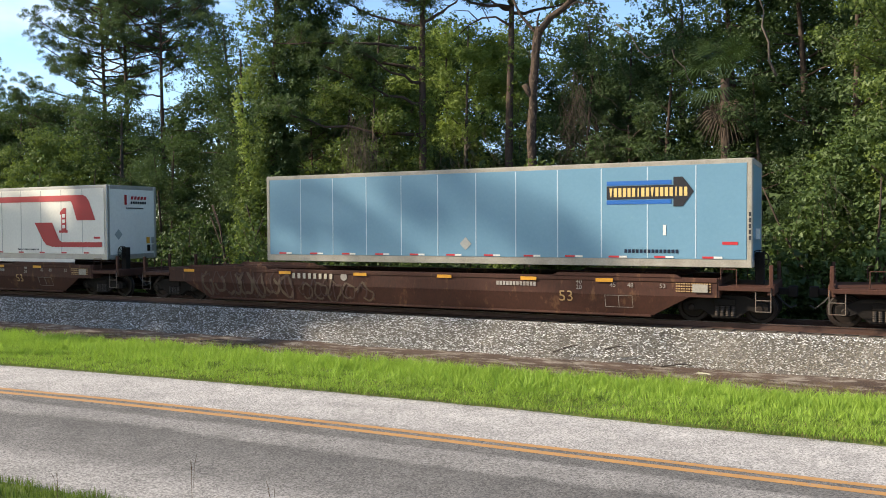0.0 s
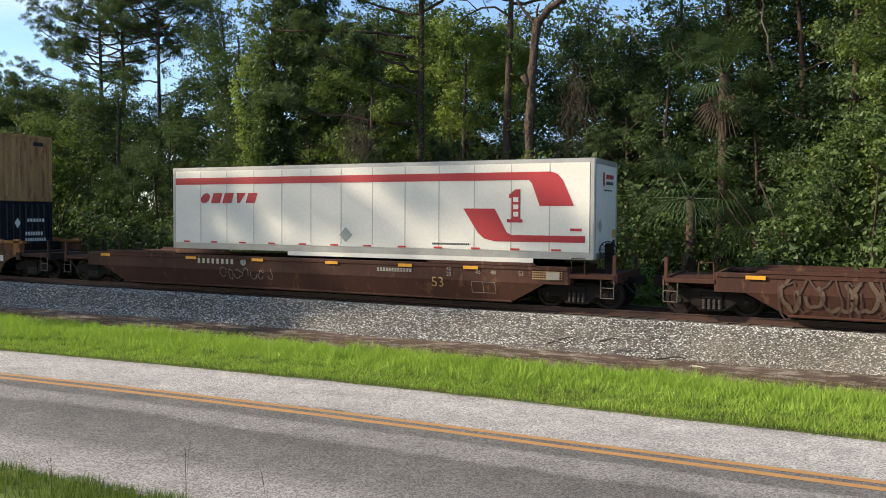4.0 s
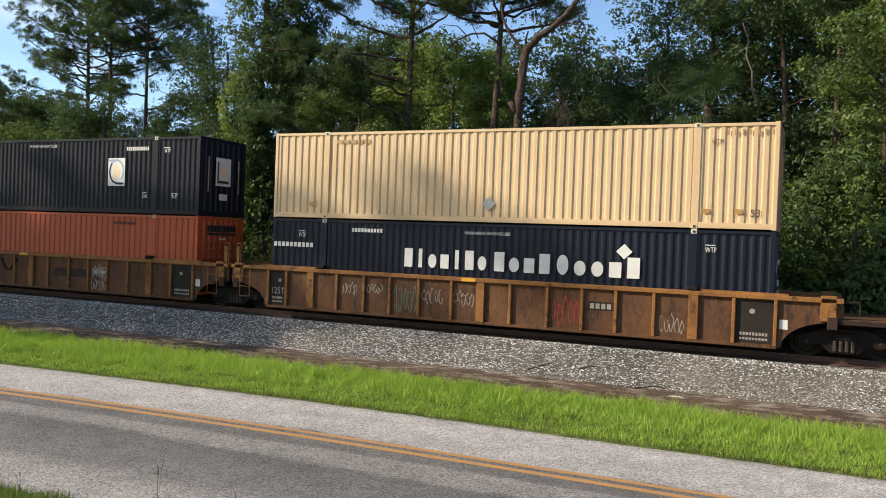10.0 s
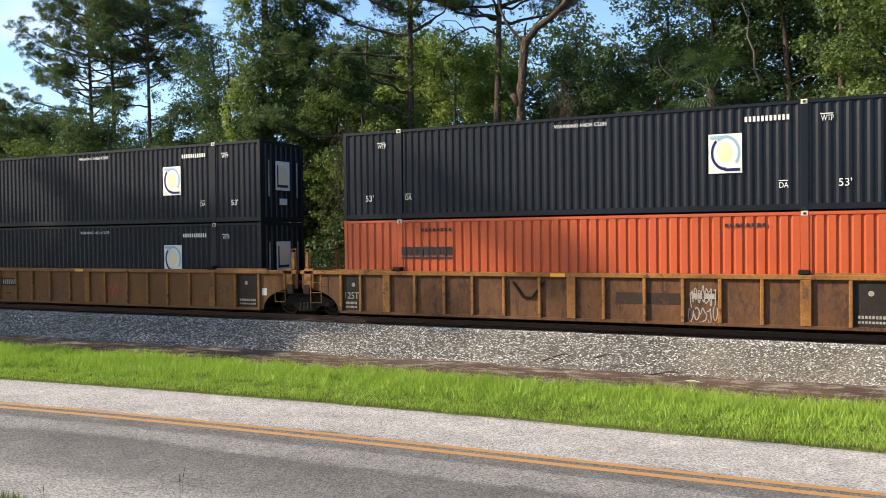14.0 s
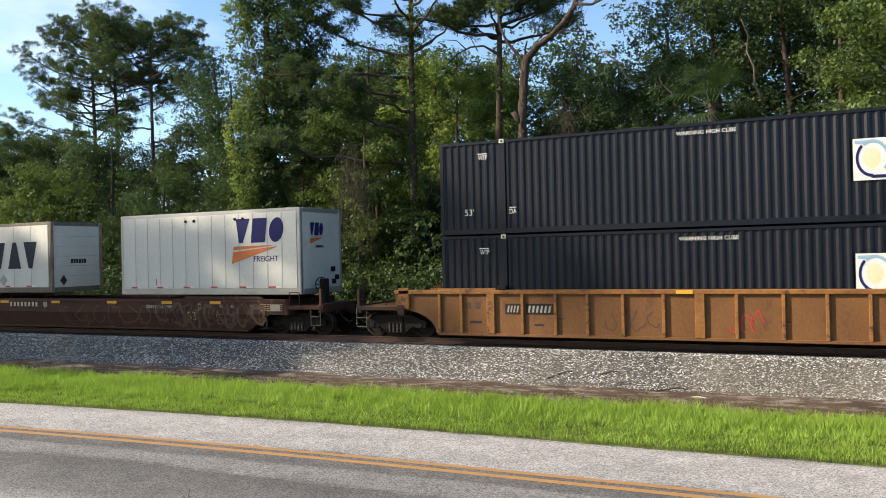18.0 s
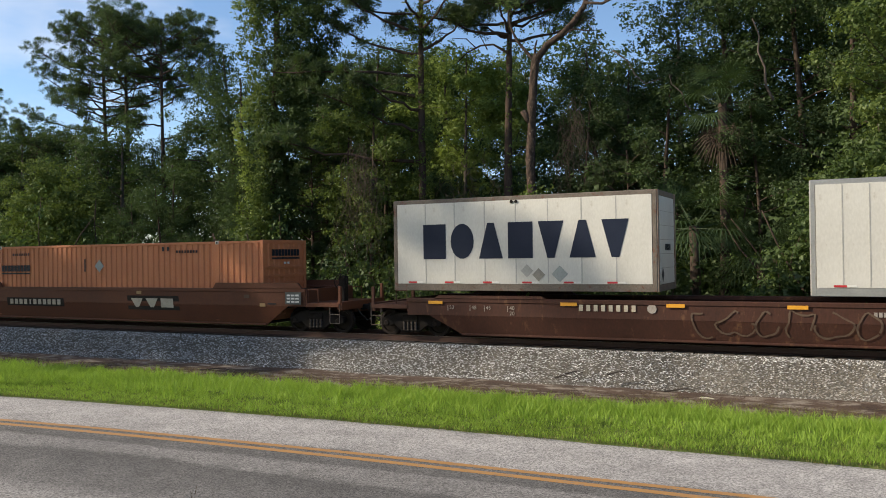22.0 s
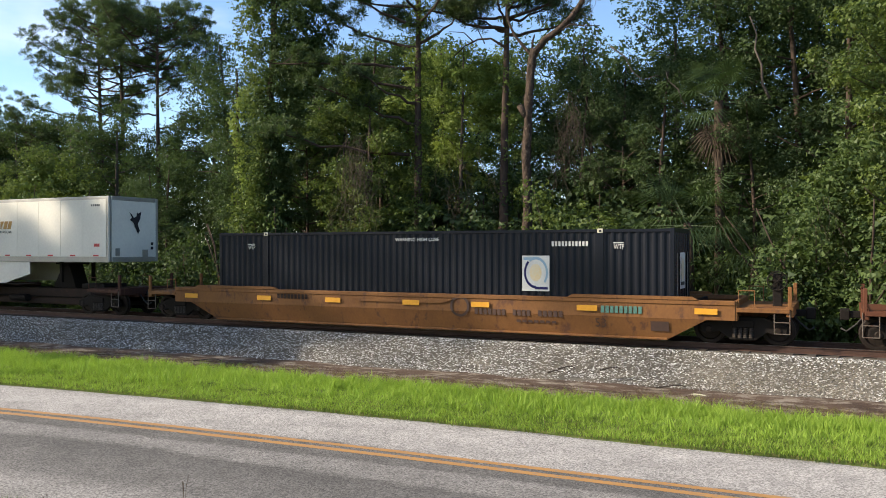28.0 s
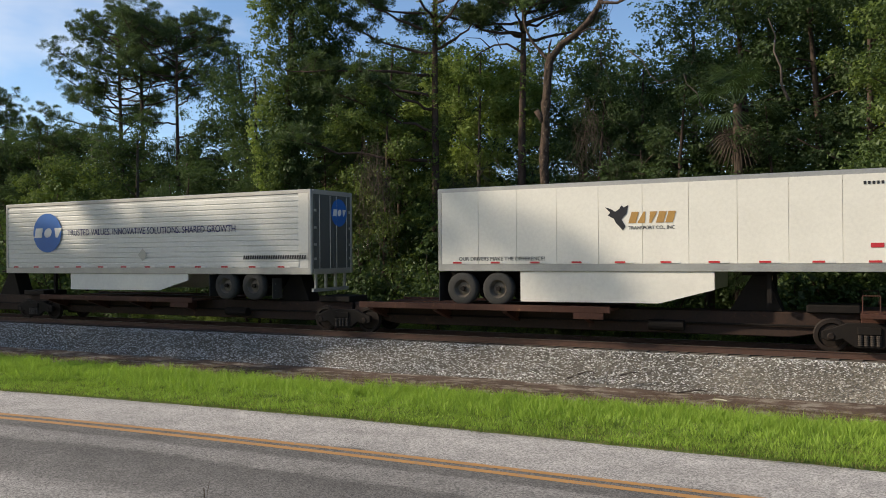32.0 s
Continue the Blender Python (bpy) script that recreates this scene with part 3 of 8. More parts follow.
for y0, y1 in ((12.84, 13.01), (13.17, 13.34)):
    line = new("lane_line", strip("lane_line", along(0.8), [((lambda x, y=y, k=k: y + bend(x) + 0.008 * noise.noise((x * 3, y * 9, 0))), flat(crown(y) + 0.004))
               for k, y in enumerate((y0, y1))], M["yellow"]))
    tagged(line, "faded yellow centre line painted on asphalt", "road marking", "double centre line", "structure")

lawn = new("grass_strip", strip("grass_strip", along(0.7), [((lambda x: 15.80 + bend(x) + 0.06 * noise.noise((x * 2.0, 0, 0))), flat(-0.03)),
           ((lambda x: 16.3 + bend(x)), flat(0.03)), (flat(18.0), flat(0.05)), (flat(19.0), flat(0.045)), ((lambda x: 19.75 + shoulder(x)), flat(0.03))], M["soil"], 0.03))
tagged(lawn, "bright green grass strip between road and railway", "grass", kind="structure")
dirt = new("dirt_strip", strip("dirt_strip", along(0.4), [((lambda x: 19.4 + shoulder(x)), flat(0.0)), ((lambda x: 19.8 + shoulder(x)), flat(0.05)), ((lambda x: 20.4 + shoulder(x)), flat(0.07)),
           ((lambda x: 21.1 + shoulder(x)), flat(0.09)), ((lambda x: 21.7 + shoulder(x)), flat(0.11)), ((lambda x: 22.5 + shoulder(x)), flat(0.13))], M["dirt"], 0.03))
tagged(dirt, "strip of bare brown earth and litter along the ballast", "ground", kind="structure")
BY = ((21.7, 0.04), (22.05, 0.15), (22.35, 0.33), (22.7, 0.58), (23.05, 0.84), (23.25, 0.91), (23.9, 0.90), (25.6, 0.90), (26.1, 0.89), (26.8, 0.6), (28.0, 0.05))


def ballast_z(y):
    return float(np.interp(y, [b[0] for b in BY], [b[1] for b in BY]))


bed = new("ballast_bed", strip("ballast_bed", along(0.22), [((lambda x, y=y, z=z: y + (shoulder(x) * 0.7 if z < 0.3 else 0)), flat(z)) for y, z in BY], M["ballast"], 0.015))
tagged(bed, "grey crushed-stone ballast bed under the track", "ballast", kind="structure")
woods_floor = new("forest_floor", strip("forest_floor", span(-150, 70, 2.0), [(flat(y), flat(z)) for y, z in ((28.2, 0.0), (30, 0.06), (36, 0.1), (50, 0.1), (90, 0.1))], M["forest_floor"], 0.15))
tagged(woods_floor, "dark leaf litter on the floor of the woods", "ground", kind="structure")


def stones(n, x0, x1, y0, y1, s0, s1, seed, zfun):
    """Loose stones, each an uneven lump with flat facets, joined."""
    r = np.random.default_rng(seed)
    oct_v = np.array([(1, 0, 0), (-0.4, 0.9, 0), (-0.5, -0.8, 0.1), (0.1, 0, 0.9), (-0.1, 0.1, -0.9)], float)
    oct_f = np.array([(0, 1, 3), (1, 2, 3), (2, 0, 3), (1, 0, 4), (2, 1, 4), (0, 2, 4)])
    x, y = r.uniform(x0, x1, n), r.uniform(y0, y1, n)
    z = np.array([zfun(v - (0.7 * shoulder(u) * min(1.0, max(0.0, (22.4 - v) / 0.35)))) for u, v in zip(x, y)])
    size = r.uniform(s0, s1, (n, 1, 1)) * r.uniform(0.65, 1.25, (n, 1, 3))
    v = oct_v[None] * size * r.uniform(0.7, 1.25, (n, 5, 1))
    q = r.normal(size=(n, 4))
    q /= np.linalg.norm(q, axis=1, keepdims=True)
    w, a, b, c = q.T
    rot = np.stack([np.stack([1 - 2 * (b * b + c * c), 2 * (a * b - c * w), 2 * (a * c + b * w)], -1), np.stack([2 * (a * b + c * w), 1 - 2 * (a * a + c * c), 2 * (b * c - a * w)], -1),
                    np.stack([2 * (a * c - b * w), 2 * (b * c + a * w), 1 - 2 * (a * a + b * b)], -1)], -2)
    v = np.einsum("nij,nkj->nki", rot, v) * np.array([1.0, 1.0, 0.40]) + np.stack([x, y, z + 0.009], -1)[:, None]
    f = oct_f[None] + (np.arange(n) * 5)[:, None, None]
    return v.reshape(-1, 3), f.reshape(-1, 3)


def stone_mat():
    m = M["ballast"].copy()
    m.name = "crushed_stone"
    nt = m.node_tree
    geo = nt.nodes.new("ShaderNodeNewGeometry")
    ramp = nt.nodes.new("ShaderNodeValToRGB")
    for e, (p, c) in zip((ramp.color_ramp.elements[0], ramp.color_ramp.elements[1], ramp.color_ramp.elements.new(0.55)),
                         ((0.0, (0.11, 0.10, 0.087)), (1.0, (0.22, 0.202, 0.172)), (0.5, (0.16, 0.147, 0.126)))):
        e.position, e.color = p, rgb(c)
    nt.links.new(geo.outputs["Random Per Island"], ramp.inputs[0])
    # a pale warm tone in drifts, more of it towards the east and low on the slope
    at = nt.nodes.new("ShaderNodeTexCoord")
    xyz = nt.nodes.new("ShaderNodeSeparateXYZ")
    drift = node(nt, "ShaderNodeTexNoise", Scale=0.55, Detail=5.0, Roughness=0.62)
    nt.links.new(at.outputs["Object"], xyz.inputs[0])
    nt.links.new(at.outputs["Object"], drift.inputs["Vector"])
    total = drift.outputs[0]
    for axis, k, off in ((0, 0.022, 0.14), (1, -0.16, 3.56)):
        n = nt.nodes.new("ShaderNodeMath")
        n.operation = "MULTIPLY_ADD"
        n.inputs[1].default_value, n.inputs[2].default_value = k, off
        nt.links.new(xyz.outputs[axis], n.inputs[0])
        plus = nt.nodes.new("ShaderNodeMath")
        nt.links.new(total, plus.inputs[0])
        nt.links.new(n.outputs[0], plus.inputs[1])
        total = plus.outputs[0]
    dusty = node(nt, "ShaderNodeMapRange")
    dusty.inputs[1].default_value, dusty.inputs[2].default_value, dusty.inputs[4].default_value = 0.46, 0.82, 0.75
    nt.links.new(total, dusty.inputs[0])
    mix = nt.nodes.new("ShaderNodeMix")
    mix.data_type = "RGBA"
    mix.inputs[7].default_value = rgb((0.30, 0.26, 0.205))
    nt.links.new(dusty.outputs[0], mix.inputs[0])
    nt.links.new(ramp.outputs[0], mix.inputs[6])
    nt.links.new(mix.outputs[2], nt.nodes["Principled BSDF"].inputs["Base Color"])
    return m


M["crushed"] = stone_mat()
for n, y0, y1, s0, s1, seed in ((56000, 22.0, 23.5, 0.026, 0.046, 3), (9000, 21.5, 22.15, 0.020, 0.040, 6), (13000, 20.5, 21.9, 0.010, 0.030, 4), (2500, 25.9, 27.6, 0.03, 0.05, 5)):
    v, f = stones(n, -34, 4.5, y0, y1, s0, s1, seed, ballast_z)
    tagged(new("ballast_stones", np_mesh("ballast_stones", v, f, M["crushed"])), "loose angular grey ballast stones beside the track", "stones", kind="stuff")

# rails and ties
for side in (-1, 1):
    yc = TRACK_Y + side * 0.755
    prof = [(-0.075, -0.18), (0.075, -0.18), (0.07, -0.165), (0.012, -0.14), (0.012, -0.04), (0.036, -0.03), (0.036, -0.004), (-0.036, -0.004), (-0.036, -0.03), (-0.012, -0.04), (-0.012, -0.14), (-0.07, -0.165)]
    rail = tagged(new("rail", Geo().prism_x([(yc + y, RAIL_Z + z) for y, z in prof], -280, 260).mesh("rail", M["rail"])), "rusty steel rail spiked to wooden ties", "rail", "rails of the track", "structure")
    part("rail_head", Geo().box(-280, 260, yc - 0.022, yc + 0.022, RAIL_Z - 0.004, RAIL_Z), M["railhead"], rail, "polished running surface")
tie_mesh = Geo().box(-0.115, 0.115, -1.3, 1.3, -0.16, 0).mesh("railroad_tie", M["tie"], 0.012)
for i in range(150):
    tie = new("railroad_tie", tie_mesh)
    tie.location = (-70 + i * 0.55, TRACK_Y + 0.03 * math.sin(i * 7.3), RAIL_Z - 0.178)
    tagged(tie, "dark weathered wooden railroad tie in ballast", "railroad tie", "ties under the rails", "structure")

# ------------------------------------------------------------------ grass


def blades(n, xfun, yfun, zfun, h0, h1, w, seed, mat, name, label, lean=0.35, simple=False, tufts=0):
    """Grass blades: narrow bent leaves of two faces each, joined."""
    r = np.random.default_rng(seed)
    x = xfun(r, n)
    y = yfun(r, n, x)
    if tufts:
        pick = r.integers(0, tufts, n)
        x, y = x[:tufts][pick] + r.normal(0, 0.085, n), y[:tufts][pick] + r.normal(0, 0.07, n)
    z = zfun(x, y)
    patch = np.array([noise.noise((a * 0.5, b * 0.7, seed)) for a, b in zip(x, y)])
    tall = np.array([noise.noise((a * 2.2, b * 2.6, seed + 5)) for a, b in zip(x, y)])
    h = r.uniform(h0, h1, n) * (1 + 0.35 * patch + 0.75 * tall).clip(0.3, 2.2)
    a, d = r.uniform(0, 2 * np.pi, n), r.uniform(0, 2 * np.pi, n)
    side = np.stack([np.cos(a), np.sin(a), 0 * a], -1) * (w * r.uniform(0.7, 1.4, n))[:, None]
    tilt = np.stack([np.cos(d), np.sin(d), 0 * a], -1) * (h * lean * r.uniform(0.2, 1.3, n))[:, None]
    p = np.stack([x, y, z], -1)
    up = np.zeros((n, 3))
    up[:, 2] = h
    v = np.stack([p - side, p + side, p + side * 0.7 + up * 0.55 + tilt * 0.35, p - side * 0.7 + up * 0.55 + tilt * 0.35, p + side * 0.08 + up + tilt, p - side * 0.08 + up + tilt], 1)
    if simple:
        v = np.stack([p, p + side + up * 0.45 + tilt * 0.3, p + up + tilt, p - side + up * 0.45 + tilt * 0.3], 1)
        return tagged(new(name, np_mesh(name, v.reshape(-1, 3), np.arange(n * 4).reshape(-1, 4), mat)), label, "grass", kind="stuff")
    q = np.array([(0, 1, 2, 3), (3, 2, 4, 5)])[None] + (np.arange(n) * 6)[:, None, None]
    return tagged(new(name, np_mesh(name, v.reshape(-1, 3), q.reshape(-1, 4), mat)), label, "grass", kind="stuff")


BEND = np.vectorize(bend)
SHO = np.vectorize(shoulder)


def strip_y(lo, hi, wander=0.0):
    def f(r, n, x):
        k = r.uniform(0, 1, n)
        a = 15.82 + BEND(x) + lo + 0.10 * np.array([noise.noise((v * 1.7, 0, 0)) for v in x])
        b = 19.55 + SHO(x) + hi + wander * np.array([noise.noise((v * 0.6, 9, 0)) for v in x])
        return a + (b - a) * k
    return f


blades(120000, lambda r, n: r.uniform(-33, 5, n), strip_y(0.1, 0.0, 0.25), lambda x, y: 0.02 + 0 * x, 0.06, 0.14, 0.006, 11, M["grass"], "grass", "bright green grass on the strip beside the track", 0.7, True)
blades(32000, lambda r, n: r.uniform(-33, 5, n), strip_y(2.6, 0.05, 0.3), lambda x, y: 0.02 + 0 * x, 0.12, 0.27, 0.008, 12, M["grass"], "tall_grass", "taller bright green grass near the ballast", 0.7)
blades(20000, lambda r, n: r.uniform(-33, 5, n), strip_y(1.3, 0.15, 0.35), lambda x, y: 0.02 + 0 * x, 0.15, 0.29, 0.0075, 16, M["grass"], "grass_tufts", "uneven taller tufts in bright green grass", 0.75, True, 1100)
blades(9000, lambda r, n: r.uniform(-33, 5, n), strip_y(-0.05, -2.6), lambda x, y: 0.015 + 0 * x, 0.04, 0.10, 0.006, 13, M["drygrass"], "dry_grass", "short yellowish grass along the road edge", 0.6, True)
blades(28000, lambda r, n: r.uniform(-33, 5, n), strip_y(-0.04, -2.1), lambda x, y: 0.015 + 0 * x, 0.05, 0.12, 0.006, 17, M["vergegrass"], "short_grass", "short dark green grass along the road edge", 0.7, True)
for count, seed, m, name, label, y0, wide in ((12000, 14, "drygrass", "straw", "dead straw and litter on the bare earth", 20.2, 0.40), (10000, 18, "deadleaf", "pine_straw", "reddish brown dead needles on the bare earth", 20.6, 0.5)):
    blades(count, lambda r, n: r.uniform(-33, 5, n), lambda r, n, x: y0 + SHO(x) + 0.5 * np.array([noise.noise((v * 0.9, 21 + y0, 0)) for v in x]) + r.normal(0, wide, n), lambda x, y: 0.07 + 0 * x, 0.03, 0.09, 0.005, seed, M[m], name, label, 2.0, True)
blades(16000, lambda r, n: r.uniform(-17, -3, n), lambda r, n, x: 8.25 + BEND(x) - np.abs(r.normal(0, 0.9, n)) + 0.12 * np.array([noise.noise((v * 1.3, 4, 0)) for v in x]), lambda x, y: 0.015 + 0 * x, 0.05, 0.16, 0.005, 15, M["vergegrass"], "verge_grass", "green grass on the near verge of the road")

# thin seed stalks on the near verge
rnd = random.Random(8)
for x, y, h in ((-7.25, 7.7, 1.06), (-9.65, 7.7, 0.52), (-6.0, 7.7, 0.80)):
    g = Geo()
    for _ in range(3):
        dx, dy, k = rnd.uniform(-0.10, 0.10), rnd.uniform(-0.05, 0.05), rnd.uniform(0.8, 1.0)
        g.path([(0, 0, -0.02), (dx * 0.2, dy * 0.2, h * 0.5 * k), (dx * 0.6, dy * 0.6, h * 0.85 * k), (dx, dy, h * k)], 0.0022, 0.0014, 4)
        g.path([(dx * 0.7, dy * 0.7, h * 0.9 * k), (dx * 0.9, dy * 0.9, h * 0.96 * k), (dx * 1.1, dy, h * 1.03 * k)], 0.0045, 0.002, 5)
    ob = new("grass_stalk", g.mesh("grass_stalk", M["deadleaf"]))
    ob.location = (x, y, 0.02)
    tagged(ob, "thin dry seed stalks standing on the road verge", "grass", "seed stalks on the verge")

# ------------------------------------------------------------------ woods


def leaves(centres, radii, count, size, seed, squash=0.75, up=0.45, sprig=6):
    """Leaves in clumps round the centres: each clump is made of sprigs, each sprig of a few small leaves."""
    r = np.random.default_rng(seed)
    centres, radii = np.asarray(centres, float), np.asarray(radii, float)
    count, size = int(count * 1.3 / sprig), size * 0.84
    per = np.maximum(2, (count * radii**2 / (radii**2).sum()).astype(int))
    c, rad = np.repeat(centres, per, 0), np.repeat(radii, per)
    n = len(c)
    d = r.normal(size=(n, 3))
    d /= np.linalg.norm(d, axis=1, keepdims=True)
    p = c + d * (rad * (0.30 + 0.80 * r.uniform(0, 1, n) ** 0.55))[:, None] * np.array([1, 1, squash])
    d, p = np.repeat(d, sprig, 0), np.repeat(p, sprig, 0)
    n = len(p)
    p = p + r.normal(0, 1.0, (n, 3)) * np.array([1, 1, 0.6]) * size * 0.75
    nrm = d * 0.6 + np.array([0, 0, up]) + r.normal(0, 0.45, (n, 3))
    nrm /= np.linalg.norm(nrm, axis=1, keepdims=True)
    t = np.cross(nrm, r.normal(size=(n, 3)))
    t /= np.linalg.norm(t, axis=1, keepdims=True)
    b = np.cross(nrm, t)
    s = (size * r.uniform(0.55, 1.4, n))[:, None]
    v = np.stack([p - t * s * 0.55, p + t * s * 0.4 + b * s * 0.34, p + t * s * 0.4 - b * s * 0.34], 1)
    return v.reshape(-1, 3), np.arange(n * 3).reshape(-1, 3)


def needles(centres, axes, count, length, seed):
    """Pine tufts: long narrow blades that spread from each centre."""
    r = np.random.default_rng(seed)
    c, ax = np.repeat(np.asarray(centres, float), count, 0), np.repeat(np.asarray(axes, float), count, 0)
    n = len(c)
    d = ax * 0.6 + r.normal(0, 0.6, (n, 3)) + np.array([0, 0, 0.2])
    d /= np.linalg.norm(d, axis=1, keepdims=True)
    b = np.cross(d, r.normal(size=(n, 3)))
    b /= np.linalg.norm(b, axis=1, keepdims=True)
    s = (length * r.uniform(0.6, 1.2, n))[:, None]
    p = c + d * s * 0.12
    v = np.stack([p, p + d * s + b * s * 0.075, p + d * s - b * s * 0.075], 1)
    return v.reshape(-1, 3), np.arange(n * 3).reshape(-1, 3)


def bough(g, p, way, length, r0, rnd, steps=5, droop=0.0, curl=0.18):
    """A crooked limb; returns the points along it."""
    p, way, pts = Vector(p), Vector(way).normalized(), [Vector(p)]
    for _ in range(steps):
        way = (way + Vector((rnd.uniform(-curl, curl), rnd.uniform(-curl, curl), rnd.uniform(-curl, curl) - droop))).normalized()
        p = p + way * length / steps
        pts.append(p)
    g.path(pts, r0, r0 * 0.3, 6)
    return pts


def broadleaf(name, label, seed, height, spread, base, count, mat, bark="bark", size=0.2, clumps=46, trunk_r=0.2, kind_thing="tree"):
    """A tree: a bent tapered trunk, limbs, and a ragged crown of leaf clumps."""
    rnd = random.Random(seed)
    tree = thing(name, label, "tree", "trees of the wood")
    g, cs, rs = Geo(), [], []
    lean = (rnd.uniform(-0.5, 0.5), rnd.uniform(-0.4, 0.4))
    spine = [Vector((lean[0] * k * k + 0.12 * math.sin(3 * k + seed), lean[1] * k * k + 0.12 * math.cos(4 * k + seed), -0.2 + height * 0.93 * k)) for k in (0, 0.12, 0.25, 0.4, 0.55, 0.7, 0.85, 1)]
    g.path(spine, trunk_r, trunk_r * 0.2, 9, 0.14)
    for i in range(clumps // 3):
        k = base + (0.96 - base) * (i + rnd.random()) / (clumps // 3)
        z = height * k
        j = min(int(k * 7), 6)
        o = spine[j].lerp(spine[j + 1], 0.5)
        o.z = z * 0.9
        a = rnd.uniform(0, 2 * math.pi)
        reach = spread * (0.35 + 0.65 * math.sin(math.pi * min(1, max(0.08, (1 - k) / (1 - base + 0.01) * 0.85 + 0.1)))) * rnd.uniform(0.6, 1.15)
        pts = bough(g, o, (math.cos(a), math.sin(a), rnd.uniform(0.15, 0.7)), reach, trunk_r * 0.32 * (1.2 - k), rnd)
        for q in (pts[-1], pts[3], pts[2]):
            cs.append(q + Vector((rnd.uniform(-0.3, 0.3), rnd.uniform(-0.3, 0.3), rnd.uniform(-0.1, 0.4))))
            rs.append(rnd.uniform(0.45, 1.0) * spread * 0.30)
    cs.append(spine[-1])
    rs.append(spread * 0.25)
    part("trunk", g, M[bark], tree, smooth=True)
    v, q = leaves(cs, rs, count, size, seed)
    part("crown", np_mesh("crown", v, q, M[mat]), None, tree)
    return tree


def pine(name, label, seed, height, spread, low, limbs, arms=(), mat="needle", trunk_r=0.2, length=0.21, per=20, puff=0.31, vines=0):
    """A pine: a tall trunk, limbs that arch up to an uneven, rounded crown, and round tufts of needles on their twigs."""
    rnd = random.Random(seed)
    tree = thing(name, label, "pine tree", "trees of the wood")
    g, cs, axs = Geo(), [], []
    spine = [Vector((0.25 * math.sin(2.2 * k + seed) * k, 0.25 * math.cos(1.7 * k + seed) * k, -0.2 + height * k)) for k in (0, 0.1, 0.2, 0.35, 0.5, 0.65, 0.8, 0.9, 0.97)]
    g.path(spine, trunk_r, trunk_r * 0.3, 10, 0.16)

    def tuft(q, wide):
        for _ in range(8):
            d = Vector((rnd.gauss(0, 1), rnd.gauss(0, 1), rnd.gauss(0.25, 0.8)))
            d = d.normalized() * rnd.uniform(0.15, 1.0)
            cs.append(q + Vector((d.x * wide, d.y * wide, d.z * wide * 0.75)))
            axs.append((d + Vector((0, 0, 0.25))).normalized())

    def limb(z, a, reach, rise, thick):
        o = spine[min(int(z / height * 8), 8)].copy()
        o.z = z
        out = Vector((math.cos(a), math.sin(a), 0))
        end = o + out * reach + Vector((0, 0, rise))
        mid = o + out * reach * 0.55 + Vector((rnd.gauss(0, 0.1) * reach, rnd.gauss(0, 0.1) * reach, rise * 0.22))
        pts = []
        for i in range(8):
            t = i / 7
            pts.append(o * (1 - t) ** 2 + mid * 2 * t * (1 - t) + end * t * t + Vector((rnd.gauss(0, 0.06), rnd.gauss(0, 0.06), rnd.gauss(0, 0.05))) * (0 < i < 7))
        g.path(pts, thick, thick * 0.3, 6)
        for t in (0.62, 0.74, 0.84, 0.93, 1.0):
            j = min(int(t * 7), 6)
            q = pts[j].lerp(pts[j + 1], t * 7 - j)
            for _ in range(2 if reach > 2.4 or t > 0.8 else 1):
                way = Vector((out.x * 0.5 + rnd.gauss(0, 0.8), out.y * 0.5 + rnd.gauss(0, 0.8), rnd.uniform(-0.1, 0.9))).normalized() * rnd.uniform(0.35, 0.95)
                g.path([q, q + way * 0.55 + Vector((0, 0, -0.05)), q + way], 0.022, 0.01, 4)
                tuft(q + way, rnd.uniform(0.75, 1.25) * puff)
                if rnd.random() < 0.6:
                    tuft(q + way + Vector((rnd.gauss(0, 0.4), rnd.gauss(0, 0.4), rnd.gauss(0.05, 0.25))), rnd.uniform(0.6, 1.0) * puff)

    for i in range(limbs):
        w = (i + rnd.random()) / limbs
        z = height * (low + (0.93 - low) * w)
        round_off = math.sqrt(max(0.08, 1 - max(0.0, (w - 0.45) / 0.6) ** 2))
        reach = spread * round_off * rnd.uniform(0.62, 1.08)
        rise = min(height * 0.995 - 0.05 * height * (reach / spread) ** 2 - z, reach * rnd.uniform(0.18, 0.62))
        limb(z, i * 2.399 + rnd.uniform(-0.5, 0.5), reach, rise, trunk_r * 0.30)
    for z, turn, reach, rise in arms:
        limb(z, radians(turn), reach, rise, trunk_r * 0.34)
    part("trunk", g, M["barkpine"], tree, smooth=True)
    v, q = needles(cs, axs, per, length, seed)
    part("crown", np_mesh("crown", v, q, M[mat]), None, tree)
    if vines:
        cl = []
        for _ in range(vines):
            k, a = rnd.random(), rnd.uniform(0, 6.28)
            j = min(int(k * 8), 7)
            cl.append(spine[j].lerp(spine[j + 1], k * 8 - j) + Vector((math.cos(a), math.sin(a), 0)) * rnd.uniform(0.1, 0.55))
        v, q = leaves(cl, [rnd.uniform(0.2, 0.45) for _ in cl], vines * 26, 0.15, seed, 1.3, 0.2)
        part("vine_leaves", np_mesh("vine_leaves", v, q, M["vine"]), None, tree, "green climbing vine leaves on the trunk")
    return tree


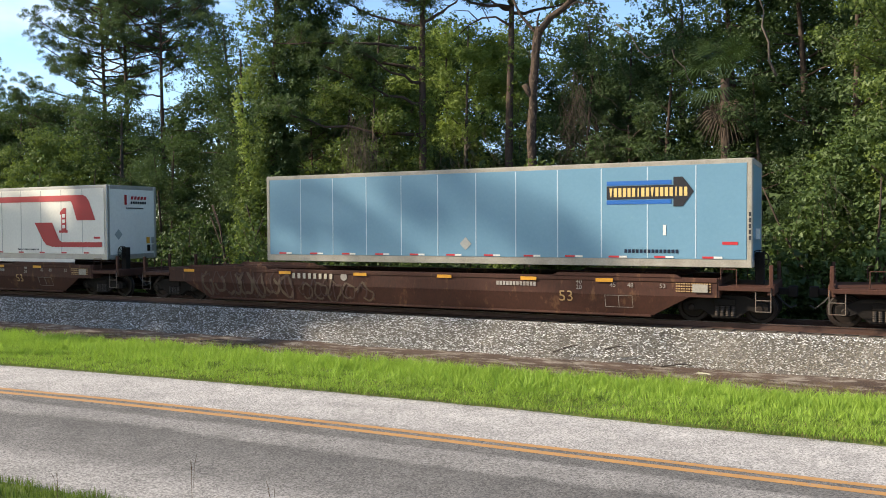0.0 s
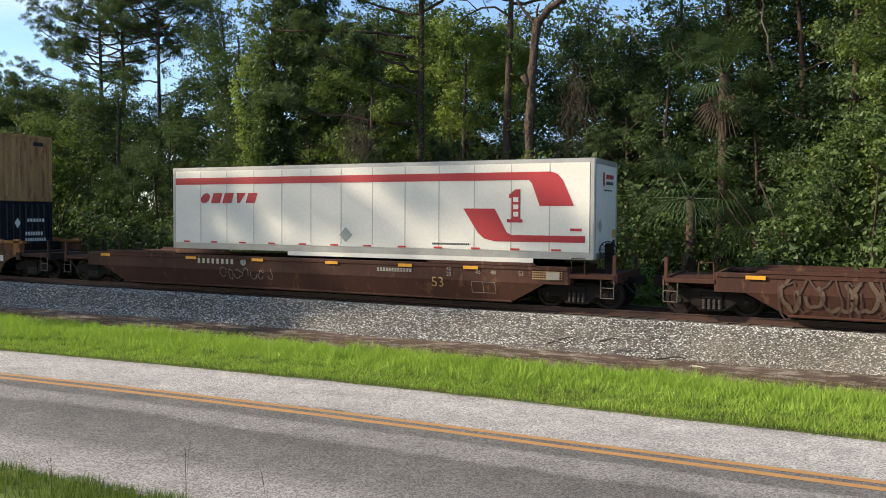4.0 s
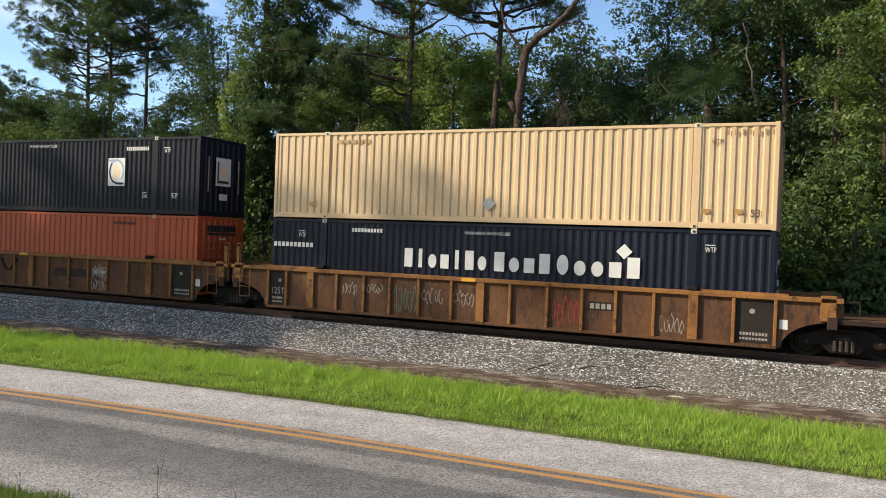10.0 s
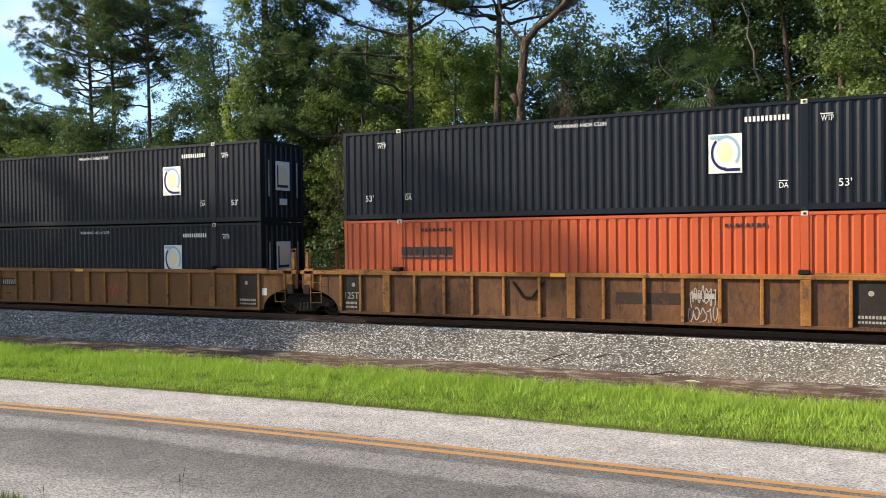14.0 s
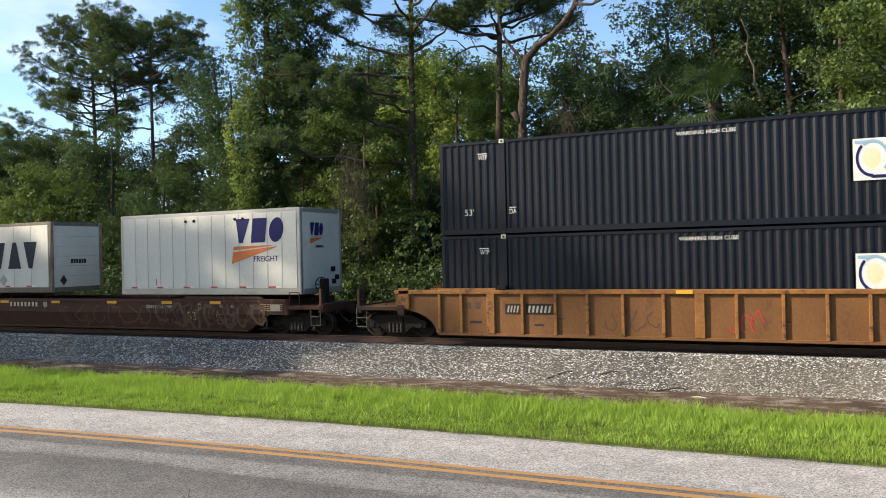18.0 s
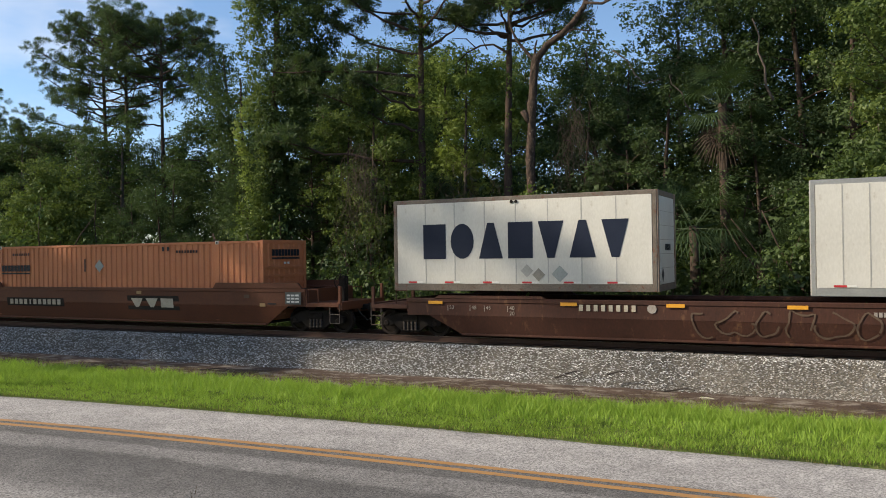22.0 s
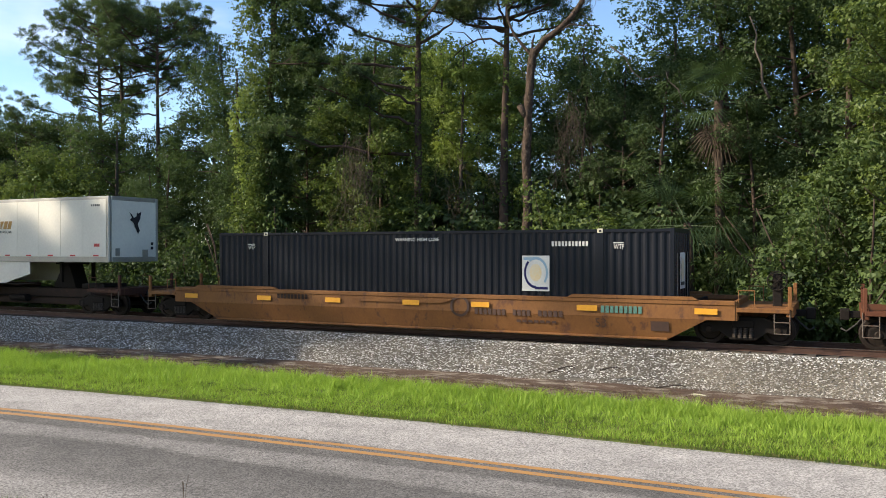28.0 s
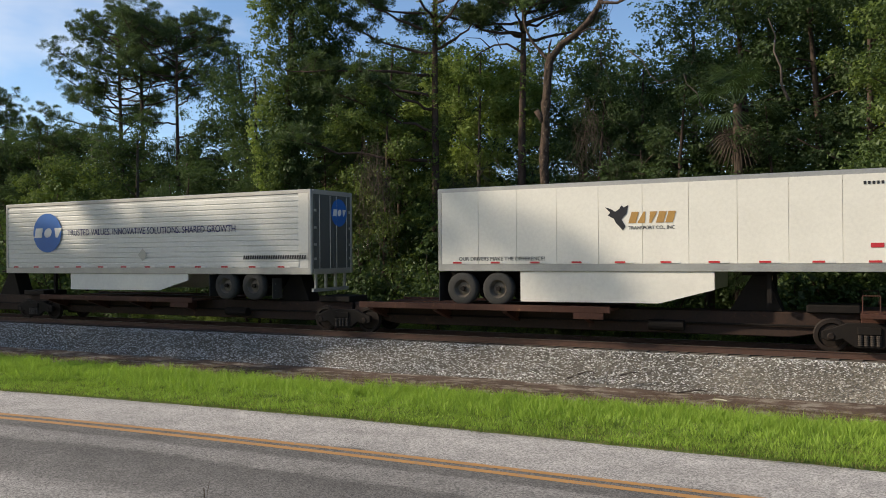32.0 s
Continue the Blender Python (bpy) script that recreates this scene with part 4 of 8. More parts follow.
def shrub(name, label, seed, radius, height, count, mat, size=0.17):
    """A bush: thin stems and leaf clumps down to the ground."""
    rnd = random.Random(seed)
    bush = thing(name, label, "shrub", "undergrowth of the wood")
    g, cs, rs = Geo(), [], []
    for i in range(13):
        a, lean = rnd.uniform(0, 2 * math.pi), rnd.uniform(0.1, 0.9)
        pts = bough(g, (0.3 * math.cos(a), 0.3 * math.sin(a), -0.1), (math.cos(a) * lean, math.sin(a) * lean, 1), height * rnd.uniform(0.45, 1.0), 0.035, rnd, 5, 0.03, 0.3)
        for q in pts[1:]:
            cs.append(q + Vector((rnd.uniform(-0.3, 0.3), rnd.uniform(-0.3, 0.3), 0)) * radius * 0.4)
            rs.append(radius * rnd.uniform(0.22, 0.42))
    part("stem", g, M["bark"], bush, smooth=True)
    v, q = leaves(cs, rs, count, size, seed, 0.8)
    part("foliage", np_mesh("foliage", v, q, M[mat]), None, bush)
    return bush


def place(ob, x, y, z=0.05, turn=0.0, k=1.0, kz=None):
    ob.matrix_basis = pose(x, y, z, 0, 0, turn) @ Matrix.Diagonal((k, k, kz or k, 1))
    return ob


def again(ob, x, y, z=0.05, turn=0.0, k=1.0, kz=None):
    c = copy_thing(ob, pose(x, y, z, 0, 0, turn))
    return place(c, x, y, z, turn, k, kz)


tree_dark = broadleaf("broadleaf_tree", "tall dark green broadleaf tree in the wood", 1, 16.5, 3.4, 0.22, 15500, "leafdark", size=0.16, clumps=60, trunk_r=0.22)
tree_mid = broadleaf("broadleaf_tree", "tall green broadleaf tree with a ragged crown", 2, 15.0, 3.1, 0.28, 11500, "leaf", size=0.185, clumps=54, trunk_r=0.2)
tree_wide = broadleaf("broadleaf_tree", "wide dark oak with dense foliage", 3, 14.0, 4.2, 0.18, 16500, "leafdark", "barkgrey", size=0.175, clumps=66, trunk_r=0.28)
tree_thin = broadleaf("broadleaf_tree", "slim young green broadleaf tree", 4, 11.0, 2.0, 0.2, 7500, "leaf", size=0.17, clumps=40, trunk_r=0.11)
# this tree and bush_c below look sunlit through their paler leaf colour
tree_bright = broadleaf("broadleaf_tree", "yellow-green broadleaf tree behind the others, sunlight put into its leaf colour", 5, 16.0, 3.0, 0.25, 17000, "leafsunlit", "barkgrey", size=0.17, clumps=60, trunk_r=0.18)
tree_draped = broadleaf("broadleaf_tree", "olive-green broadleaf tree draped with vines", 6, 13.0, 2.6, 0.16, 13000, "vine", size=0.16, clumps=60, trunk_r=0.16)
bush_a = shrub("shrub", "dense dark green shrub at the edge of the wood", 11, 1.9, 3.4, 5000, "leafdark", 0.15)
bush_b = shrub("shrub", "leafy green shrub overgrown with vines", 12, 2.1, 4.2, 5400, "leaf", 0.15)
bush_c = shrub("shrub", "green shrub with sunlight put into its bright leaf colour", 13, 1.5, 3.2, 5000, "leafsunlit", 0.14)

# tall trees of the first and second rows
place(tree_dark, -30.6, 37.0, k=0.92)
place(tree_mid, -22.6, 39.0, turn=70, k=0.92)
place(tree_wide, 3.6, 36.5, turn=20, k=1.25)
place(tree_thin, -16.8, 33.5, turn=40, k=0.55)
place(tree_bright, -17.7, 38.6, turn=10, k=0.95)
place(tree_draped, -19.6, 32.3, turn=30, k=0.92)
for ob, x, y, turn, k in (
        (tree_dark, -4.6, 39.0, 50, 1.12), (tree_dark, 7.0, 41.0, 200, 1.2), (tree_dark, 0.2, 35.0, 130, 1.0), (tree_wide, -7.6, 44.0, 100, 1.18), (tree_wide, -1.4, 46.0, 250, 1.35), (tree_dark, -9.6, 40.5, 310, 0.84),
        (tree_bright, -15.5, 39.6, 90, 0.93), (tree_bright, -19.6, 41.0, 200, 0.98), (tree_mid, -22.0, 43.5, 20, 1.13), (tree_dark, -25.0, 42.0, 300, 1.05), (tree_dark, -11.6, 42.0, 45, 0.93), (tree_wide, -17.0, 46.0, 160, 1.1), (tree_mid, -24.6, 46.0, 220, 1.18), (tree_wide, -28.6, 46.0, 300, 1.26), (tree_dark, -31.4, 45.5, 111, 1.08), (tree_mid, -24.0, 36.0, 140, 0.80), (tree_dark, -33.6, 40.0, 170, 0.84),
        (tree_dark, -36.0, 42.5, 60, 1.12), (tree_wide, -41.0, 47.0, 10, 0.98), (tree_dark, -43.4, 46.0, 140, 0.82), (tree_dark, -60.5, 46.5, 210, 0.94), (tree_mid, -46.0, 48.0, 110, 0.86), (tree_dark, -51.0, 47.0, 30, 0.80), (tree_wide, -56.0, 46.0, 190, 0.98),
        (tree_mid, -63.0, 45.0, 280, 1.0), (tree_wide, -49.0, 41.5, 77, 0.98), (tree_dark, -46.4, 43.0, 177, 0.80), (tree_wide, -54.5, 41.0, 160, 0.95), (tree_dark, -57.5, 39.0, 33, 0.74), (tree_dark, -52.0, 38.5, 133, 0.62), (tree_wide, -60.0, 41.5, 250, 1.0), (tree_wide, -66.0, 42.0, 310, 0.9), (tree_dark, -66.0, 47.0, 0, 0.9), (tree_wide, -72.0, 44.0, 45, 1.0), (tree_dark, 12.0, 38.0, 77, 1.1), (tree_wide, 18.0, 42.0, 12, 1.2),
        (tree_dark, -28.0, 34.2, 100, 0.52), (tree_thin, -12.6, 35.5, 200, 0.62), (tree_dark, -7.0, 36.0, 260, 0.75), (tree_dark, -34.6, 35.5, 320, 0.56),
        (tree_dark, -3.0, 34.0, 20, 0.62), (tree_dark, 3.4, 33.0, 60, 0.7), (tree_draped, -21.4, 33.0, 10, 0.82), (tree_draped, 1.9, 30.3, 200, 1.0), (tree_dark, -11.0, 37.5, 222, 0.76), (tree_wide, -26.0, 51.0, 70, 1.15), (tree_wide, -12.6, 53.0, 250, 1.05), (tree_dark, -27.5, 40.5, 95, 0.85), (tree_dark, -28.2, 36.5, 12, 0.70), (tree_wide, -37.5, 38.5, 333, 0.74), (tree_dark, -33.2, 33.2, 80, 0.50), (tree_dark, -35.6, 33.6, 20, 0.46), (tree_wide, -43.6, 40.0, 200, 0.93), (tree_wide, -14.6, 48.0, 66, 0.95), (tree_dark, -13.4, 43.5, 12, 0.72), (tree_dark, 4.5, 46.0, 9, 1.35), (tree_dark, -14.0, 37.6, 60, 0.52), (tree_dark, -18.4, 36.4, 210, 0.50),
        (tree_wide, -11.0, 46.5, 15, 1.05), (tree_wide, 1.6, 41.0, 135, 1.3), (tree_dark, -29.0, 42.5, 140, 1.05), (tree_dark, -1.6, 37.5, 35, 1.1), (tree_dark, -3.8, 42.5, 95, 1.2), (tree_mid, 3.2, 31.6, 45, 1.0)):
    again(ob, x, y, turn=turn, k=k)

# the three pines that stand free against the sky
place(pine("pine_tree", "tall slash pine with a wide rounded crown against the sky", 21, 22.2, 4.4, 0.66, 26, ((11.4, 170, 4.2, 0.8), (13.0, 225, 4.4, 1.0), (12.2, 290, 3.4, 0.9), (14.0, 120, 3.6, 0.6)), trunk_r=0.22), -47.0, 44.0, turn=30)
place(pine("pine_tree", "tall pine with a bare lower trunk and a flat round crown", 22, 21.2, 3.9, 0.72, 22, ((12.0, 20, 2.2, 0.5), (12.9, 200, 2.4, 0.2), (14.2, 330, 2.6, 0.3)), trunk_r=0.20), -42.5, 43.0)
place(pine("pine_tree", "tall pine with long crooked limbs and a vine-wrapped trunk", 27, 21.8, 5.2, 0.62, 26, ((11.6, 190, 5.6, 1.2), (13.2, 205, 6.2, 1.6), (15.0, 180, 5.6, 2.0), (10.6, 240, 5.0, 1.4), (12.0, 300, 4.4, 1.0), (13.0, 340, 3.6, 0.8), (11.2, 215, 4.0, 0.6)), trunk_r=0.24, vines=70), -50.3, 45.0)
# the tall pine whose long level limbs reach over the vines
place(pine("pine_tree", "tall pine with long level limbs and vines on its trunk", 23, 21.0, 4.6, 0.66, 22,
           ((12.0, 213, 6.6, 0.1), (11.0, 204, 4.6, 1.3), (8.0, 216, 6.6, 0.9), (9.4, 226, 4.6, 1.5), (10.4, 232, 3.4, 1.4), (13.0, 196, 4.4, 1.8), (14.0, 215, 3.6, 1.8), (13.2, 20, 2.0, 1.4)), trunk_r=0.24, length=0.25, vines=240), -17.6, 34.0)
pine_d = place(pine("pine_tree", "dark pine with a crooked top and dead snags", 24, 18.0, 3.2, 0.74, 16, ((13.7, 200, 2.8, 0.9), (14.2, 10, 2.6, 0.8)), trunk_r=0.27, vines=50), -13.9, 35.2, turn=0)
pine_f = place(pine("pine_tree", "short pine with low bushy limbs", 26, 14.0, 3.4, 0.34, 26, trunk_r=0.17), -56.0, 43.0)
for ob, x, y, turn, k in ((pine_f, -61.5, 43.5, 70, 0.95), (pine_f, -52.6, 40.5, 150, 0.72), (pine_f, -24.4, 34.6, 40, 0.66), (pine_f, -9.0, 37.5, 10, 0.62), (pine_d, -69.0, 46.0, 70, 1.05)):
    again(ob, x, y, turn=turn, k=k)
# dead snags on the dark pine
g = Geo()
g.path([(-13.8, 35.1, 12.9), (-14.4, 34.9, 13.3), (-15.0, 34.8, 13.3), (-15.6, 34.6, 13.0), (-16.1, 34.6, 12.6)], 0.06, 0.02, 6, 0.2)
g.path([(-15.2, 34.8, 13.2), (-15.7, 34.8, 13.7), (-16.4, 34.7, 13.8)], 0.035, 0.012, 5)
g.path([(-14.7, 34.9, 13.1), (-15.0, 34.7, 13.8)], 0.03, 0.012, 5)
tagged(new("dead_branch", g.mesh("dead_branch", M["bark"])), "dark dead branch sticking out of a pine", "branch", "dead limbs")


def vine_tower(name, label, seed, height, radius, count, mat):
    """A trunk wrapped in climbing leaves: thick at the top, with trailing curtains, coloured as if lit, on its sunny
    side.
    """
    rnd = random.Random(seed)
    tree = thing(name, label, "tree", "trees of the wood")
    g, cs, rs = Geo(), [], []
    spine = [Vector((0.25 * math.sin(1.3 * k), 0.2 * math.cos(1.7 * k), height * k / 9 - 0.1)) for k in range(10)]
    g.path(spine, 0.26, 0.1, 9, 0.14)
    for i in range(340):
        k = rnd.random() ** 0.7
        head = max(0.0, min(1.0, (k - 0.42) / 0.2))
        a, w = rnd.uniform(0, 2 * math.pi), radius * (0.42 + 0.10 * math.sin(17 * k) + 0.52 * head) * rnd.uniform(0.4, 1.2)
        cs.append(Vector((math.cos(a) * w + 1.15 * head, math.sin(a) * w + 0.5 * head, height * k + 0.2)))
        rs.append(rnd.uniform(0.25, 0.6))
    part("trunk", g, M["bark"], tree, smooth=True)
    v, q = leaves(cs, rs, count, 0.16, seed, 1.0, 0.25)
    part("vine_leaves", np_mesh("vine_leaves", v, q, M[mat]), None, tree, "dense climbing vine leaves")
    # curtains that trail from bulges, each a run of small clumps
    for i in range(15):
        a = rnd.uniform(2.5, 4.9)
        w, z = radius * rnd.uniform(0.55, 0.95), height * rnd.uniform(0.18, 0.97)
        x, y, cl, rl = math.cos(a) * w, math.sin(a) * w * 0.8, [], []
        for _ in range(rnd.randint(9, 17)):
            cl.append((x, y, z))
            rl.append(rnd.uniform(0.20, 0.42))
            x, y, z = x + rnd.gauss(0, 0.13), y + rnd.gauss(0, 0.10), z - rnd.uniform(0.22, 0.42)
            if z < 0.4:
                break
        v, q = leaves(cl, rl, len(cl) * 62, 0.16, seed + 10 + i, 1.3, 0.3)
        # the lit side is painted: paler leaves here than on the tower's body
        part("vine_curtain", np_mesh("vine_curtain", v, q, M["vine" if i % 3 else "leafsunlit"]), None, tree, "trailing curtain of vine leaves in paler, sunlit colours")["kind"] = "stuff"
    return tree


place(vine_tower("vine_covered_tree", "tall trunk wholly wrapped in climbing vines, coloured paler on its sunny side", 31, 20.0, 1.65, 46000, "leafdark"), -24.8, 32.3)


# the bare, forked tree
fork = thing("forked_tree", "leaning bare brown tree with a forked crown and a broken stub", "tree", "trees of the wood", (-11.4, 31.5, 0.05))
g = Geo()
g.path([(-0.15, 0, -0.2), (-0.1, 0, 2), (-0.02, 0, 4.5), (0.0, 0, 5.6), (-0.06, 0, 7.2), (-0.02, 0.05, 8.2), (0.02, 0, 9.2), (0.12, 0, 10.4), (0.20, 0, 11.3), (0.30, 0, 11.7)], 0.205, 0.15, 14, 0.42)
g.path([(0.26, 0, 11.5), (0.7, 0.1, 12.05), (1.25, 0.1, 12.35), (1.8, 0.1, 12.8), (2.2, 0.2, 13.4), (2.5, 0.3, 14.2), (2.7, 0.3, 15.2)], 0.155, 0.07, 9, 0.2)
g.path([(2.3, 0.1, 13.5), (3.0, 0, 13.35), (3.7, -0.2, 13.5), (4.4, 0, 13.7), (5.0, 0, 14.1)], 0.06, 0.018, 6, 0.2)
g.path([(3.0, 0, 13.35), (3.6, 0.1, 13.9), (4.3, 0.1, 14.2)], 0.03, 0.01, 5)
g.path([(1.25, 0.1, 12.3), (1.8, 0.0, 12.5), (2.4, -0.1, 12.35), (3.0, -0.1, 12.3)], 0.035, 0.012, 5)
g.path([(0.2, 0, 11.5), (0.24, -0.05, 12.0), (0.34, -0.1, 12.25)], 0.06, 0.03, 6)
g.path([(0.24, 0, 11.4), (-0.1, -0.1, 11.8), (-0.5, -0.15, 12.3), (-0.75, -0.2, 12.9), (-0.85, -0.2, 13.6)], 0.075, 0.03, 7, 0.2)
g.path([(0.0, 0, 8.9), (-0.18, -0.08, 9.2), (-0.30, -0.12, 9.45)], 0.13, 0.11, 9, 0.3)
part("trunk", g, M["barkfork"], fork, smooth=True)
v, q = leaves([(2.6, 0.3, 14.6), (4.8, 0, 14.1), (-0.8, -0.1, 13.9)], [0.6, 0.4, 0.5], 500, 0.16, 3)
part("crown", np_mesh("crown", v, q, M["leaf"]), None, fork)
# pale bare limbs in front of the dark oaks
for pts, r0 in (([(-2.45, 33.6, 9.4), (-2.7, 33.6, 10.0), (-2.72, 33.6, 10.7), (-2.95, 33.5, 11.3), (-2.9, 33.6, 11.9), (-3.15, 33.6, 12.6)], 0.055), ([(-5.4, 33.0, 9.2), (-5.6, 33.0, 9.5), (-5.7, 32.9, 9.9), (-6.1, 33.0, 10.3), (-6.2, 33.0, 10.7)], 0.028),
                ([(-8.2, 32.2, 11.7), (-7.6, 32.1, 11.2), (-7.3, 32.0, 10.6), (-6.9, 32.0, 10.2), (-6.3, 32.0, 10.35)], 0.03)):
    tagged(new("bare_limb", Geo().path(pts, r0, r0 * 0.4, 8, 0.2).mesh("bare_limb", M["barkgrey"], smooth=True)), "pale grey bare limb among dark leaves", "branch", "dead limbs")


def hanging(name, label, seed, n, width, top, bottom):
    """A curtain of dead vines, thin and tangled."""
    rnd = random.Random(seed)
    g = Geo()
    for _ in range(n):
        x, y = rnd.gauss(0, width * 0.4), rnd.gauss(0, width * 0.3)
        drift = rnd.gauss(0, 0.05)
        z, end, pts = top + rnd.uniform(-1.6, 0.4), bottom + rnd.uniform(0, (top - bottom) * 0.6), []
        while z > end:
            pts.append((x, y, z))
            x, y, z = x + rnd.gauss(drift, 0.11), y + rnd.gauss(0, 0.09), z - rnd.uniform(0.12, 0.42)
        if len(pts) > 2:
            g.path(pts, 0.007, 0.003, 3)
    ob = new(name, g.mesh(name, M["deadvine"]))
    return tagged(ob, label, "vine", "dead vines")


place(hanging("hanging_vines", "brown curtain of dead vines hanging from a branch", 1, 60, 0.55, 9.4, 5.4), -9.4, 31.0, 0)
place(hanging("hanging_vines", "thin pale dead vines hanging from the bare limb", 2, 10, 0.35, 13.4, 8.6), -8.9, 31.4, 0)
place(hanging("hanging_vines", "brown tangle of dead vines on a shrub", 3, 70, 1.1, 8.4, 2.2), -18.3, 29.7, 0)
place(hanging("hanging_vines", "thin dead vines hanging below a pine", 5, 26, 1.2, 8.0, 3.0), -15.2, 33.0, 0)
place(hanging("hanging_vines", "pale dead stems in the leaves of a shrub", 4, 16, 0.7, 5.0, 2.4), -0.3, 28.2, 0)


def palm(name, label, seed, height, fronds=24, reach=1.6, dead=True):
    """A cabbage palm: a rough trunk, fan fronds, and a skirt of dead ones."""
    rnd = random.Random(seed)
    tree = thing(name, label, "palm tree", "palms of the wood")
    g = Geo().path([(0, 0, -0.2), (0.05, 0, height * 0.5), (0, 0.05, height)], 0.2, 0.17, 10)
    part("trunk", g, M["bark"], tree, smooth=True)
    for nm, m, count, lo, hi in (("fronds", "frond", fronds, -0.5, 1.2), ("dead_fronds", "deadvine", fronds // 3 if dead else 0, -1.5, -1.15)):
        if not count:
            continue
        g = Geo()
        for i in range(count):
            a, e = i * 2.4 + rnd.uniform(-0.3, 0.3), rnd.uniform(lo, hi)
            way = Vector((math.cos(a) * math.cos(e), math.sin(a) * math.cos(e), math.sin(e)))
            hub = Vector((0, 0, height)) + way * reach * rnd.uniform(0.5, 0.75)
            g.path([(0, 0, height - 0.1), hub], 0.02, 0.012, 4)
            side = way.cross(Vector((0, 0, 1))).normalized()
            for j in range(-9, 10):
                w = j / 9 * 1.45
                d = (way * math.cos(w) + side * math.sin(w)).normalized()
                mid, tip = hub + d * reach * 0.42, hub + d * reach * 0.78 - Vector((0, 0, 0.26 * reach))
                nrm = d.cross(way.cross(side)).normalized() * 0.022
                g.add([hub, mid + nrm, tip, mid - nrm], [(0, 1, 2, 3)])
        part(nm, g, M[m], tree, "dry brown hanging fronds" if nm == "dead_fronds" else "")
    return tree


p1 = place(palm("palm_tree", "cabbage palm with fan fronds among dark trees", 41, 9.4), -4.3, 33.6)
p2 = place(palm("palm_tree", "low young palm with drooping fan fronds", 42, 4.6, 26, 2.0, False), -5.0, 30.8)
again(p2, -2.8, 31.6, -0.6, 200, 0.85)

def mound(name, label, seed, w, d, h, count, mat, size=0.17):
    """A thicket smothered in vines: overlapping domes of leaves down to the ground."""
    rnd = random.Random(seed)
    bush = thing(name, label, "thicket", "undergrowth of the wood")
    g, cs, rs = Geo(), [], []
    for i in range(9):
        a = i * 0.7
        bough(g, (w * 0.3 * math.cos(a), d * 0.3 * math.sin(a), -0.1), (0.3 * math.cos(a), 0.3 * math.sin(a), 1), h * 0.8, 0.07, rnd)
    for i in range(170):
        a, e = rnd.uniform(0, 2 * math.pi), rnd.uniform(0, 1) ** 0.8
        k = rnd.uniform(0.72, 1.0) * (1 + 0.16 * math.sin(5 * a + seed) + 0.1 * math.sin(9 * e * 3 + seed))
        cs.append((w / 2 * k * math.cos(a) * math.cos(e * 1.5), d / 2 * k * math.sin(a) * math.cos(e * 1.5), 0.3 + (h - 0.5) * k * math.sin(e * 1.5)))
        rs.append(rnd.uniform(0.35, 0.85))
    part("stem", g, M["bark"], bush, smooth=True)
    v, q = leaves(cs, rs, count, size, seed, 0.8, 0.35)
    part("foliage", np_mesh("foliage", v, q, M[mat]), None, bush)
    return bush


place(mound("vine_thicket", "thicket smothered in sunlit green vines", 61, 10.0, 5.6, 9.2, 27000, "vine"), -42.2, 33.6)
place(mound("vine_thicket", "dark thicket smothered in vines", 62, 9.0, 6.0, 6.2, 15000, "leaf"), -48.0, 34.0)
place(mound("vine_thicket", "leafy thicket with hanging stems beside the track", 63, 5.4, 3.6, 7.0, 15000, "leaf"), 0.4, 30.2)

# undergrowth along the edge of the wood
rnd = random.Random(77)
place(bush_a, -33.0, 30.5, turn=10, k=1.1)
place(bush_b, -38.8, 31.5, turn=50, k=1.55, kz=1.9)
place(bush_c, -11.6, 29.2, turn=20, k=0.7, kz=0.9)
place(shrub("shrub", "tall green leafy shrub in full sun", 14, 1.9, 6.6, 11000, "vine", 0.16), -9.6, 28.5)
place(shrub("shrub", "tall sunlit green shrub beside the palms", 15, 1.8, 5.2, 8000, "leaf", 0.17), -1.9, 29.9)
for ob, x, y, k, kz in ((bush_b, -43.0, 31.0, 1.5, 1.6), (bush_a, -35.8, 32.5, 1.4, 1.5), (bush_a, -46.5, 32.0, 1.6, 1.6), (bush_b, -50.0, 33.0, 1.7, 1.5), (bush_a, -55.0, 33.0, 1.7, 1.5), (bush_b, -60.0, 33.0, 1.8, 1.5), (bush_a, -66.0, 34.0, 1.8, 1.5),
                        (bush_b, 0.2, 29.6, 1.35, 1.45), (bush_b, -1.4, 29.4, 1.0, 0.9), (bush_b, 2.6, 30.2, 1.5, 1.7), (bush_c, -3.6, 29.2, 0.8, 0.6), (bush_a, 5.5, 31.0, 1.7, 1.8), (bush_a, 9.5, 32.0, 1.8, 1.8),
                        (bush_a, -29.2, 31.5, 1.2, 1.4), (bush_b, -22.8, 31.5, 1.2, 1.5), (bush_a, -19.6, 31.8, 1.3, 1.6), (bush_b, -16.4, 31.8, 1.2, 1.3), (bush_a, -13.6, 31.5, 1.3, 1.5), (bush_a, -7.2, 31.6, 1.4, 1.5)):
    again(ob, x, y, turn=rnd.uniform(0, 360), k=k, kz=kz)
for i in range(20):
    again((bush_a, bush_b, bush_a)[i % 3], -52 + i * 2.9 + rnd.uniform(-0.6, 0.6), rnd.uniform(33.5, 37), turn=rnd.uniform(0, 360), k=rnd.uniform(1.1, 1.6), kz=rnd.uniform(1.1, 1.8))
for i in range(26):
    again((bush_c, bush_b, bush_a)[i % 3], -52 + i * 2.3 + rnd.uniform(-0.8, 0.8), rnd.uniform(30.3, 31.4), turn=rnd.uniform(0, 360), k=rnd.uniform(0.5, 0.75), kz=rnd.uniform(0.35, 0.6))

